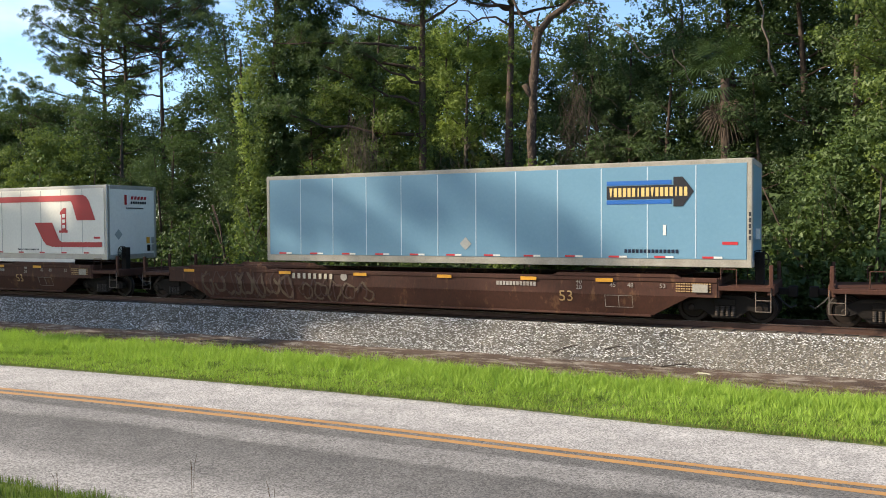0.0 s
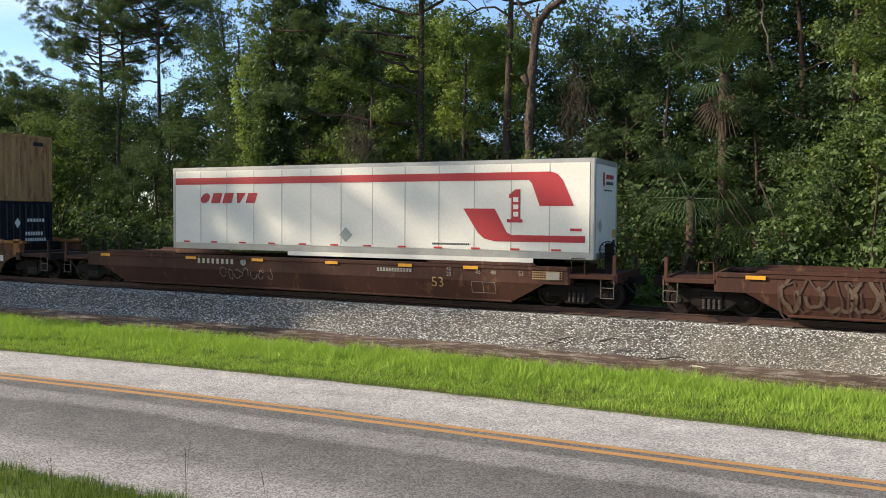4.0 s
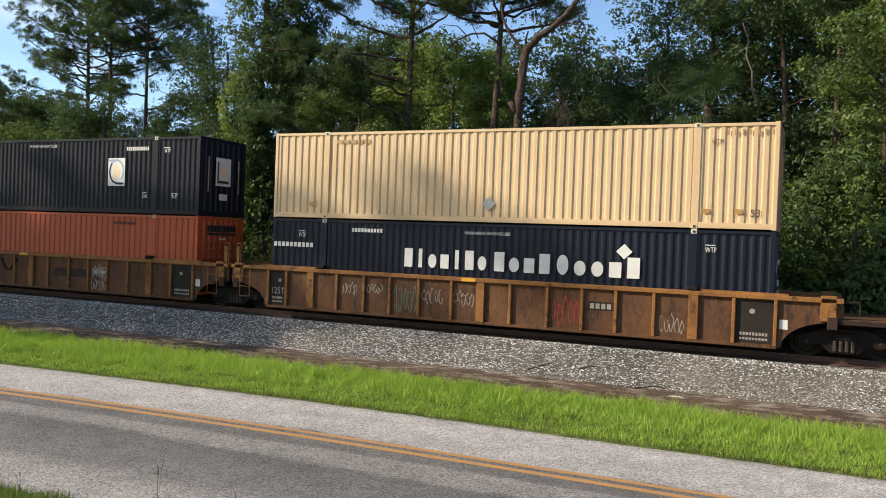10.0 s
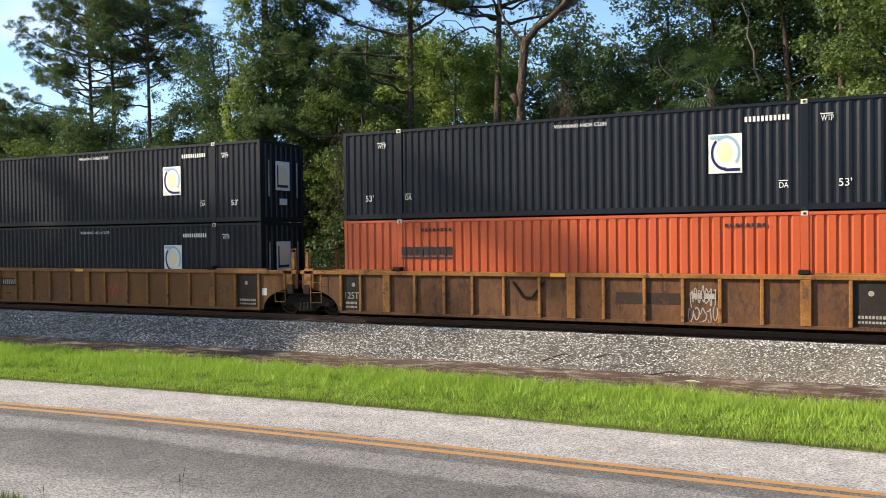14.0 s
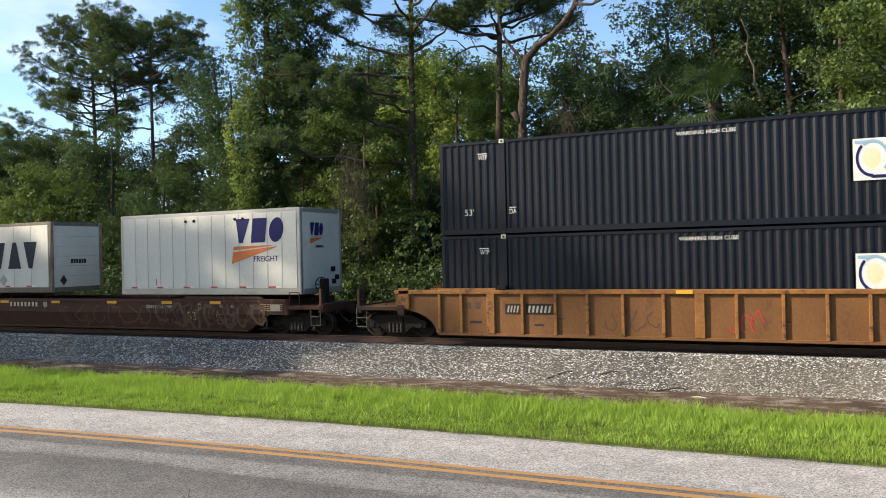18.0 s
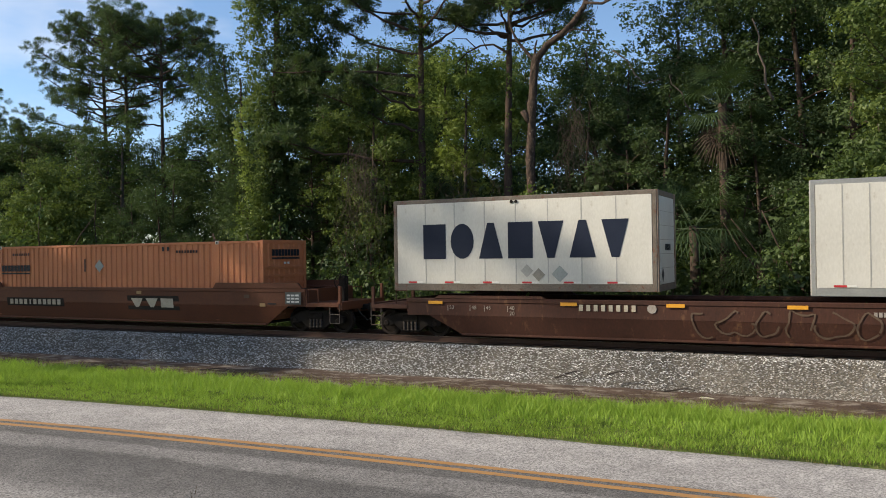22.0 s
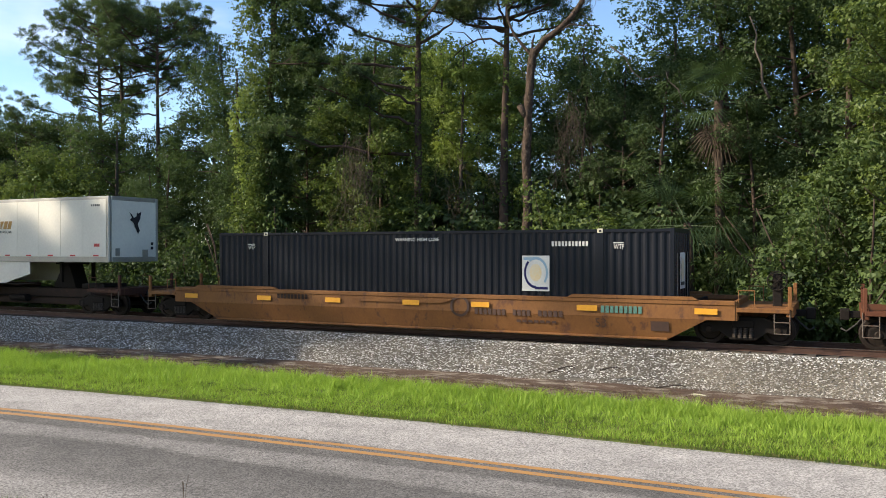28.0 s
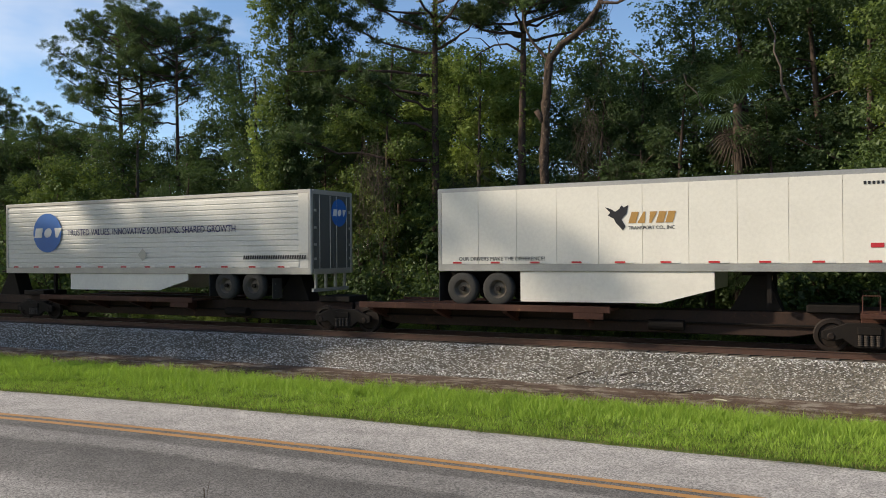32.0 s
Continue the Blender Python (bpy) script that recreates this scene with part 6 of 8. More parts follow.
def end_platform(car, s, x_in, x_out, top, mat, sill, tall=True):
    """The raised end over a truck: sill box, walkway, posts, ladder, coupler, hoses."""
    a, b = sorted((s * x_in, s * x_out))
    part("end_sill", Geo().box(a, b, -0.45, 0.45, 0.70, 1.02), mat, car, bevel=0.02)
    part("walkway", Geo().box(a, b, -1.35, 1.35, 1.02, 1.06), mat, car)
    part("end_beam", Geo().box(s * x_out - 0.09, s * x_out + 0.09, -1.42, 1.42, 0.82, 1.10), sill, car, bevel=0.015)
    for f in (-1, 1):
        part("side_step", Geo().box(a, b, f * 1.42 - 0.05, f * 1.42 + 0.05, 0.92, 1.04), sill, car, bevel=0.01)
        part("grab_post", Geo().box(s * x_out - 0.05, s * x_out + 0.05, f * 1.38 - 0.05, f * 1.38 + 0.05, 1.0, 1.62 if tall else 1.4), sill, car, bevel=0.01)
        g = Geo()
        xs = s * (x_out - 0.16)
        for pts in (((xs - 0.22, 1.0), (xs - 0.22, 0.38)), ((xs + 0.16, 1.0), (xs + 0.16, 0.38)), ((xs - 0.22, 0.38), (xs + 0.16, 0.38)), ((xs - 0.22, 0.68), (xs + 0.16, 0.68))):
            g.tube((pts[0][0], f * 1.44, pts[0][1]), (pts[1][0], f * 1.44, pts[1][1]), 0.013, n=6)
        part("stirrup_step", g, M["dark_rail"], car, "bent bar stirrup step")
        g = Geo()
        xs = s * (x_in + 0.25)
        for pts in (((xs - 0.2, 1.06), (xs - 0.2, 1.5)), ((xs + 0.2, 1.06), (xs + 0.2, 1.5)), ((xs - 0.2, 1.5), (xs + 0.2, 1.5))):
            g.tube((pts[0][0], f * 1.40, pts[0][1]), (pts[1][0], f * 1.40, pts[1][1]), 0.015, n=6)
        part("grab_iron", g, sill, car, "bent bar grab iron")
    g = Geo().box(*sorted((s * x_out, s * (x_out + 0.46))), -0.11, 0.11, 0.76, 0.94)
    g.box(*sorted((s * (x_out + 0.34), s * (x_out + 0.58))), -0.17, 0.17, 0.70, 1.0)
    part("coupler", g, M["truck"], car, "cast steel coupler", 0.02)
    part("air_hose", Geo().path([(s * x_out, -0.35, 0.85), (s * (x_out + 0.2), -0.35, 0.6), (s * (x_out + 0.42), -0.33, 0.42), (s * (x_out + 0.56), -0.3, 0.5)], 0.025, 0.025, 6), M["rubber"], car, smooth=True)


def brake_stand(car, s, x, mat):
    """The brake wheel and its post at one end."""
    part("brake_post", Geo().box(s * x - 0.12, s * x + 0.12, -0.75, -0.5, 1.05, 1.95), mat, car, bevel=0.02)
    g = Geo()
    for k in range(20):
        a, b = 2 * math.pi * k / 20, 2 * math.pi * (k + 1) / 20
        g.tube((s * x + 0.25 * math.cos(a), -0.8, 1.75 + 0.25 * math.sin(a)), (s * x + 0.25 * math.cos(b), -0.8, 1.75 + 0.25 * math.sin(b)), 0.017, n=6)
    for k in range(4):
        a = k * math.pi / 4
        g.tube((s * x - 0.25 * math.cos(a), -0.8, 1.75 - 0.25 * math.sin(a)), (s * x + 0.25 * math.cos(a), -0.8, 1.75 + 0.25 * math.sin(a)), 0.012, n=6)
    part("brake_wheel", g, M["truck"], car, "hand brake wheel")


def well_car(label, paint, sill, top, bottom=0.14, half_bottom=8.05, half_top=9.85, trucks=10.0, end=11.2, ledge=0.09, ledge_x=(5.2, 8.9)):
    """A smooth-sided well car on two trucks."""
    car = thing("well_car", label, "railway car", "cars of the train")
    mid = bottom + (top - bottom) * 0.52
    tuck = 0.2
    car["crease"], car["slope"] = mid, tuck / (mid - bottom)
    for f in (-1, 1):
        y, yb = f * 1.47, f * (1.47 - tuck)
        part("upper_side", Geo().box(-half_top, half_top, min(y, y - f * 0.04), max(y, y - f * 0.04), mid, top - 0.12), paint, car, bevel=0.008)
        front = [(-half_bottom, yb, bottom), (half_bottom, yb, bottom), (half_bottom + 1.05, y, mid), (-half_bottom - 1.05, y, mid)]
        g = Geo().add(front + [(a, b - f * 0.04, c) for a, b, c in front], [(0, 1, 2, 3), (7, 6, 5, 4), (0, 4, 5, 1), (1, 5, 6, 2), (2, 6, 7, 3), (3, 7, 4, 0)])
        part("lower_side", g, paint, car)
        part("top_chord", Geo().box(-half_top, half_top, min(y + f * 0.03, y - f * 0.14), max(y + f * 0.03, y - f * 0.14), top - 0.13, top), sill, car, bevel=0.015)
        part("bottom_chord", Geo().box(-half_bottom, half_bottom, yb - 0.07, yb + 0.07, bottom - 0.03, bottom + 0.04), paint, car, bevel=0.015)
        if ledge:
            for s in (-1, 1):
                part("guide_ledge", Geo().prism([(s * ledge_x[1], top), (s * ledge_x[0], top), (s * (ledge_x[0] + 0.15), top + ledge), (s * (ledge_x[1] - 0.15), top + ledge)][::s], y - 0.05, y + 0.05), sill, car)
    for k in range(-3, 4):
        part("cross_beam", Geo().box(k * 2.4 - 0.12, k * 2.4 + 0.12, -1.22, 1.22, bottom, bottom + 0.16), M["truck"], car)
    part("well_floor", Geo().box(-half_bottom, half_bottom, -1.2, 1.2, bottom + 0.02, bottom + 0.05), M["truck"], car)
    for s in (-1, 1):
        part("end_bulkhead", Geo().box(*sorted((s * (half_bottom + 0.6), s * (half_bottom + 0.7))), -1.43, 1.43, mid - 0.1, top - 0.05), M["truck"], car)
        part("end_floor", Geo().box(*sorted((s * (half_bottom + 0.65), s * half_top)), -1.43, 1.43, mid + 0.02, mid + 0.1), M["truck"], car)
        part("end_plate", Geo().box(*sorted((s * (half_top - 0.06), s * (half_top + 0.05))), -1.45, 1.45, mid, top - 0.01), paint, car, bevel=0.01)
        end_platform(car, s, half_top + 0.03, end, top, paint, sill)
        bogie(car, s * trucks)
    brake_stand(car, 1, end - 0.35, M["truck"])
    return car


def drape(car):
    """Lays the painted marks of a smooth car's lower side onto its inward slope."""
    for ob in car.children:
        if ob.name.split(".")[0] in ("letter", "lettering", "lettering_bar", "graffiti_loop", "stencil_frame", "stencil_plate", "label_plate", "number_panel", "emblem_panel", "number_ring", "lip"):
            for v in ob.data.vertices:
                if v.co.y < -1.2 and v.co.z < car["crease"]:
                    v.co.y += (car["crease"] - v.co.z) * car["slope"]


def stack_unit(label, paint, sill, top=1.58, bottom=0.2, left_end=False, right_end=False, half=9.75):
    """One unit of an articulated double-stack car: ribbed sides, arched ends over the shared trucks."""
    car = thing("stack_car", label, "railway car", "cars of the train")
    hb = 8.15
    for f in (-1, 1):
        y = f * 1.44
        pts = [(-hb, bottom), (hb, bottom)]
        for k in range(7):
            a = math.pi / 2 * k / 6
            pts.append((hb + 0.1 + 1.3 * (1 - math.cos(a)), bottom + 0.03 + 0.72 * math.sin(a)))
        pts += [(hb + 1.55, bottom + 0.75), (hb + 1.55, top - 0.1)]
        left = [(-x, z) for x, z in pts[2:]][::-1]
        part("side_plate", Geo().prism(pts + left, min(y, y - f * 0.03), max(y, y - f * 0.03)), paint, car, bevel=0.006)
        part("top_chord", Geo().box(-half + 0.05, half - 0.05, min(y + f * 0.10, y - f * 0.14), max(y + f * 0.10, y - f * 0.14), top - 0.13, top), sill, car, bevel=0.015)
        part("bottom_chord", Geo().box(-hb, hb, min(y + f * 0.07, y - f * 0.1), max(y + f * 0.07, y - f * 0.1), bottom - 0.03, bottom + 0.06), paint, car, bevel=0.012)
        for i, x in enumerate((-8.1, -7.35, -6.37, -5.35, -4.32, -3.36, -2.33, -1.2, -0.23, 0.72, 1.88, 2.92, 3.9, 4.96, 6.02, 7.06, 8.1)):
            w = 0.13 if x in (-6.37, -0.23, 6.02) else 0.045
            # ribs are coloured paler than the plates to show them catching the sun
            part("side_rib", Geo().box(x - w, x + w, min(y, y + f * 0.09), max(y, y + f * 0.09), bottom + 0.05, top - 0.12), sill, car, bevel=0.012)
        for s in (-1, 1):
            part("guide_ledge", Geo().box(*sorted((s * 6.2, s * 8.4)), y - 0.05, y + 0.05, top, top + 0.05), sill, car)
            part("container_lock", Geo().box(s * 5.98 - 0.15, s * 5.98 + 0.15, y - 0.12, y + 0.12, top, top + 0.13), M["truck"], car, bevel=0.03)
            part("end_post", Geo().box(s * 9.35 - 0.19, s * 9.35 + 0.19, min(y, y + f * 0.1), max(y, y + f * 0.1), 0.98, top + 0.06), sill, car, bevel=0.015)
            part("jacking_pad", Geo().box(s * 9.45 - 0.12, s * 9.45 + 0.12, min(y + f * 0.02, y + f * 0.12), max(y + f * 0.02, y + f * 0.12), 0.78, 1.1), M["ochre_dark"], car, bevel=0.012)
    for k in range(-3, 4):
        part("cross_beam", Geo().box(k * 2.4 - 0.12, k * 2.4 + 0.12, -1.4, 1.4, bottom, bottom + 0.12), M["truck"], car)
    part("well_floor", Geo().box(-hb, hb, -1.38, 1.38, bottom + 0.02, bottom + 0.05), M["truck"], car)
    for s in (-1, 1):
        part("end_bulkhead", Geo().box(*sorted((s * 8.3, s * 8.4)), -1.4, 1.4, 0.5, top - 0.1), M["truck"], car)
        part("end_deck", Geo().box(*sorted((s * 8.4, s * 9.62)), -1.38, 1.38, 1.02, 1.12), M["ochre_dark"], car)
        part("draft_sill", Geo().box(*sorted((s * 8.4, s * (half - 0.12))), -0.4, 0.4, 0.66, 1.0), M["truck"], car, bevel=0.02)
        if (s < 0 and left_end) or (s > 0 and right_end):
            end_platform(car, s, 9.62, 11.1, top, paint, M["ochre_dark"])
        else:
            for f in (-1, 1):
                g = Geo()
                xs, yy = s * 9.5, f * 1.36
                for a, b in (((-0.09, 1.6), (-0.09, 2.3)), ((0.09, 1.6), (0.09, 2.3)), ((-0.09, 2.3), (0.09, 2.3))):
                    g.tube((xs + a[0], yy, a[1]), (xs + b[0], yy, b[1]), 0.016, n=6)
                part("grab_iron", g, M["deckyel"], car, "yellow bent bar grab iron")
                part("grab_post", Geo().box(xs - 0.05, xs + 0.05, yy - 0.04, yy + 0.04, 1.0, 2.2), sill, car, bevel=0.01)
                ladder(car, s * 9.05, f * 1.56, 0.5, 1.5, sill)
    return car


def road_wheel(parent, x, f, z):
    """A trailer's wheel: tyre, rim, hub."""
    y = f * 1.12
    w = part("wheel", Geo().lathe([(0.28, -0.13), (0.46, -0.15), (0.51, -0.11), (0.52, 0.0), (0.51, 0.11), (0.46, 0.15), (0.28, 0.13)], 26, (0, 0, 0)), M["rubber"], parent, "dusty black tyre", at=(x, y, z), smooth=True)
    part("rim", Geo().lathe([(0.0, f * 0.04), (0.09, f * 0.05), (0.11, f * 0.01), (0.2, -f * 0.01), (0.26, f * 0.09), (0.295, f * 0.135), (0.295, -f * 0.1)][::-f], 22), M["rim"], w, "pale steel rim", smooth=False)
    part("hub", Geo().tube((0, f * 0.0, 0), (0, f * 0.13, 0), 0.085, 0.07, 10), M["truck"], w)


# ---- the train, from its front to its rear; each thing by its place along it
# brown well cars with long trailers
car_a = rolling(well_car("brown well car with graffiti carrying a blue trailer", M["brown"], M["brown"], 1.25), 71.45, 0)
car_b = rolling(well_car("brown well car carrying a white trailer", M["brown"], M["brown"], 1.25), 47.6, 0)
car_z = rolling(well_car("brown well car coupled ahead of the blue trailer", M["brown"], M["brown"], 1.25), 95.3, 0)
stack_c = rolling(stack_unit("rusty yellow-brown double-stack car with ribbed sides", M["ochre"], M["deckyel"], right_end=True), 24.25, 0)
stack_d = rolling(stack_unit("rusty orange-brown articulated double-stack car", M["ochre"], M["deckyel"]), 4.72, 0)
stack_e = rolling(stack_unit("rusty orange-brown double-stack car with ribbed sides", M["ochre3"], M["deckyel"], left_end=True), -14.85, 0)
car_f = rolling(well_car("dark brown well car carrying two short trailers", M["brown"], M["brown"], 1.27), -38.65, 0)
car_g = rolling(well_car("red-brown well car with high smooth sides", M["brown2"], M["brown2"], 1.54, bottom=0.26, ledge=0.2, ledge_x=(5.8, 9.7)), -62.35, 0)
car_h = rolling(well_car("faded yellow-brown well car with smooth sides", M["ochre2"], M["ochre2"], 1.22, bottom=0.1), -86.5, 0)
for x in (34.0 - 24.25,):
    bogie(stack_c, x)
bogie(stack_c, 14.47 - 24.25)
bogie(stack_d, -5.05 - 4.72)
bogie(stack_e, -24.75 + 14.85)


def spine_car(label):
    """A spine car: one deep central beam between trucks, with side platforms for a trailer's wheels."""
    car = thing("spine_car", label, "railway car", "cars of the train")
    part("spine_beam", Geo().prism([(-7.6, 0.55), (-6.2, 0.30), (6.2, 0.30), (7.6, 0.55), (7.9, 0.6), (7.9, 0.98), (-7.9, 0.98), (-7.9, 0.6)], -0.42, 0.42), M["ochre_dark"], car, bevel=0.02)
    for f in (-1, 1):
        part("wheel_platform", Geo().box(-7.0, 1.5, f * 0.98 - 0.5, f * 0.98 + 0.5, 0.96, 1.02), M["brown"], car)
        part("platform_rail", Geo().box(-7.0, 1.5, f * 1.5 - 0.04, f * 1.5 + 0.04, 0.90, 1.09), M["brown"], car, bevel=0.01)
        for x in (-6.6, -4.2, -1.8, 0.6):
            part("outrigger", Geo().prism_x([(f * 0.42, 0.5), (f * 1.46, 0.85), (f * 1.46, 0.95), (f * 0.42, 0.95)][::f], x - 0.08, x + 0.08), M["brown"], car)
        part("platform_plate", Geo().box(0.4, 1.3, f * 1.52 - 0.01, f * 1.52 + 0.01, 0.72, 0.92), M["brown"], car)
    part("hitch", Geo().prism([(4.6, 0.98), (6.0, 0.98), (5.6, 1.98), (5.2, 1.98)], -0.35, 0.35), M["truck"], car, bevel=0.02)
    part("hitch_plate", Geo().box(4.95, 5.85, -0.48, 0.48, 1.98, 2.06), M["truck"], car)
    part("brake_cylinder", Geo().tube((2.4, -0.62, 0.55), (3.4, -0.62, 0.55), 0.16, n=12), M["truck"], car)
    part("brake_pipe", Geo().tube((-7.4, -0.5, 0.62), (7.4, -0.5, 0.62), 0.03, n=6), M["truck"], car)
    part("end_box", Geo().box(6.6, 7.9, -0.6, 0.6, 0.98, 1.2), M["truck"], car, bevel=0.03)
    return car


car_i = rolling(spine_car("dark rusty spine car carrying a white trailer on wheels"), -108.9, 0)
car_j = rolling(spine_car("dark rusty spine car carrying a silver trailer on wheels"), -124.8, 0)
car_k = rolling(spine_car("dark rusty spine car at the end of view"), -140.7, 0)
end_platform(car_i, 1, 7.9, 9.6, 1.2, M["brown"], M["brown"])
bogie(car_i, 8.1)
bogie(car_i, -8.0)
bogie(car_j, -8.0)
bogie(car_k, -8.0)

# ---- loads
SIDE = -HALF - 0.03
blue = rolling(trailer("blue long trailer with a white frame, on a well car", M["blue"], 16.15, 2.95, 1.30, M["dull_rail"], seam="paleseam"), 74.1, 1.54)
banded_trailer = rolling(trailer("white long trailer with a red band, on a well car", M["white"], 16.15, 2.98, 1.22, M["steel_rail"]), 50.1, 1.46)
short_trailer_b = rolling(trailer("short white trailer with blue and orange decals", M["white_old"], 8.4, 3.02, 0.62, M["steel_rail"]), -32.5, 1.42)
short_trailer_a = rolling(trailer("short white trailer with dark block lettering", M["white_old"], 8.5, 2.9, 1.05, M["dark_rail"]), -44.85, 1.5)
# pressings: even waves, or broad flats with narrow grooves
FINE, GROOVED = (0.237, 0.036, (0.24, 0.50, 0.74)), (0.285, 0.04, (0.58, 0.70, 0.86))
beige = rolling(container("beige corrugated container stacked on a navy one", M["beige"], end_paint=M["beige_rust"], press=(0.278, 0.032, (0.40, 0.54, 0.86))), 24.2, 3.27)
navy = rolling(container("navy corrugated container in a double-stack car", M["navy"], press=FINE), 24.2, 0.36)
slate_d = rolling(container("dark slate corrugated container stacked on an orange one", M["slate"], press=FINE), 4.73, 3.25)
orange_d = rolling(container("bright orange corrugated container in a double-stack car", M["orange"], 2.88, press=GROOVED), 4.73, 0.36)
slate_e = rolling(container("dark slate corrugated container, upper of two", M["slate"], press=FINE), -14.85, 3.27)
slate_e2 = rolling(container("dark slate corrugated container, lower of two", M["slate"], press=FINE), -14.85, 0.36)
orange_g = rolling(container("faded orange corrugated container low in a brown car", M["orange2"], press=(0.278, 0.036, (0.46, 0.58, 0.86))), -62.5, 0.36)
slate_h = rolling(container("dark slate corrugated container low in a yellow-brown car", M["slate"], press=FINE), -86.35, 0.31)
smooth_trailer = rolling(trailer("white smooth-sided trailer on its wheels on a spine car", M["white"], 13.1, 2.62, 1.3, M["steel_rail"], rivets=False), -106.5, 2.1)
ribbed_trailer = rolling(trailer("silver ribbed trailer with a round blue decal, on its wheels", M["silver"], 16.3, 2.98, 1.3, M["steel_rail"], ribbed=True, doors=True, end_skin=M["greydoor"]), -126.15, 1.97)


# the wheels, skirts and legs under the trailers that stand on wheels
def running(tr, deck, axles, skirt, legs):
    for x in axles:
        for f in (-1, 1):
            road_wheel(tr, x, f, deck + 0.52)
        part("axle", Geo().tube((x, -1.0, deck + 0.52), (x, 1.0, deck + 0.52), 0.065, n=8), M["truck"], tr)
    part("suspension", Geo().box(axles[0] - 0.7, axles[1] + 0.7, -0.6, 0.6, deck + 0.6, -0.02), M["truck"], tr)
    x0, x1, drop = skirt
    for f in (-1, 1):
        part("side_skirt", Geo().prism([(x0, drop), (x1 - 1.5, drop + 0.02), (x1, drop + 0.42), (x1, 0.0), (x0, 0.0)], f * 1.24 - 0.012, f * 1.24 + 0.012), M["white"], tr, "pale aerodynamic side skirt")
        part("landing_leg", Geo().box(legs - 0.06, legs + 0.06, f * 0.8 - 0.06, f * 0.8 + 0.06, -0.85, 0.0), M["truck"], tr)
    part("mudflap", Geo().box(axles[0] - 0.85, axles[0] - 0.83, -1.2, 1.2, deck + 0.1, -0.02), M["rubber"], tr)


running(smooth_trailer, -1.07, (-5.72, -4.50), (-3.75, 1.94, -0.92), 3.3)
running(ribbed_trailer, -0.94, (4.24, 5.53), (-4.1, 2.4, -0.66), -5.6)

# ---- decals and writing
S = -HALF - 0.024      # face of a trailer's side sheet
K = -HALF - 0.006      # face of a container's side
CAR = -1.492           # face of a smooth car's side

# blue trailer: an arrow-shaped emblem, web address, placard
part("emblem", Geo().prism([(4.12, 1.90), (4.12, 2.28), (6.00, 2.28), (6.00, 2.50), (6.25, 2.50), (6.55, 2.09), (6.25, 1.68), (6.00, 1.68), (6.00, 1.90)], S - 0.004, S), M["ink"], blue, "dark arrow-shaped emblem")
plate(4.12, 5.95, 2.30, 2.42, S, M["arrowblue"], blue, "emblem_band")
plate(4.12, 5.95, 1.76, 1.88, S, M["arrowblue"], blue, "emblem_band")
bars(17, 4.2, 6.42, 1.97, 2.22, S - 0.005, M["signyellow"], blue, fill=0.66, shapes="vbbbbbibbvbbbbibb")
bars(14, 4.63, 6.17, 0.38, 0.48, S, M["inkteal"], blue, fill=0.7)
plate(5.72, 5.80, 0.88, 1.17, S, M["paintwhite"], blue)
diamond(-0.35, 0.62, 0.2, S, M["steel_rail"], blue)
plate(7.3, 7.7, 0.62, 0.70, S, M["redflex"], blue)
for k in range(5):
    plate(7.98, 8.03, 0.75 + k * 0.16, 0.86 + k * 0.16, -HALF - 0.012, M["ink"], blue, "lettering_bar")
part("latch_box", Geo().box(8.06, 8.16, -0.4, -0.1, 0.75, 1.05), M["paintwhite"], blue, bevel=0.01)

# white trailer with a red band
plate(-7.9, 6.3, 2.36, 2.60, S, M["red"], banded_trailer, "red_band")
part("red_band", Geo().prism([(6.3, 2.36), (6.3, 2.60), (6.75, 2.60), (6.95, 2.52), (7.1, 2.35), (7.45, 1.58), (6.4, 1.58), (6.15, 2.25), (6.05, 2.36)][::-1], S - 0.005, S), M["red"], banded_trailer, "red curved band")
part("red_band", Geo().prism([(3.9, 1.50), (4.95, 1.50), (5.35, 0.78), (5.5, 0.70), (7.8, 0.70), (7.8, 0.50), (4.95, 0.50), (4.6, 0.58), (4.4, 0.75)][::-1], S - 0.005, S), M["red"], banded_trailer, "red curved band")
part("emblem", Geo().prism([(5.36, 1.08), (5.86, 1.08), (5.86, 1.18), (5.78, 1.18), (5.78, 2.08), (5.62, 2.08), (5.42, 1.92), (5.42, 1.82), (5.5, 1.82), (5.5, 1.18), (5.36, 1.18)], S - 0.004, S), M["red"], banded_trailer, "red tower-shaped emblem")
for k in range(3):
    plate(5.56, 5.72, 1.26 + k * 0.22, 1.40 + k * 0.22, S - 0.005, M["paintwhite"], banded_trailer, "lettering_bar")
bars(5, -6.75, -4.1, 1.68, 2.04, S, M["red"], banded_trailer, slant=0.35, fill=0.78, shapes="obbvb")
diamond(-0.42, 0.62, 0.25, S, M["diamond"], banded_trailer)
bars(18, 2.82, 4.14, 0.36, 0.42, S, M["ink"], banded_trailer, fill=0.6)
plate(7.35, 7.7, 0.84, 0.92, S, M["redflex"], banded_trailer)
part("side_skirt", Geo().box(-2.8, 6.2, -HALF - 0.008, -HALF + 0.02, -0.13, 0.01), M["white"], banded_trailer, "pale side skirt")
E8 = -8.09
bars(5, -0.1, 0.75, 2.42, 2.55, E8, M["red"], banded_trailer, face=1, slant=0.3)
bars(7, -0.1, 0.75, 2.24, 2.34, E8, M["ink"], banded_trailer, face=1)
bars(10, -0.35, 0.6, 2.04, 2.09, E8, M["ink"], banded_trailer, face=1, fill=0.6)
part("emblem", Geo().box(8.086, 8.09, -0.42, -0.30, 2.2, 2.6), M["red"], banded_trailer)
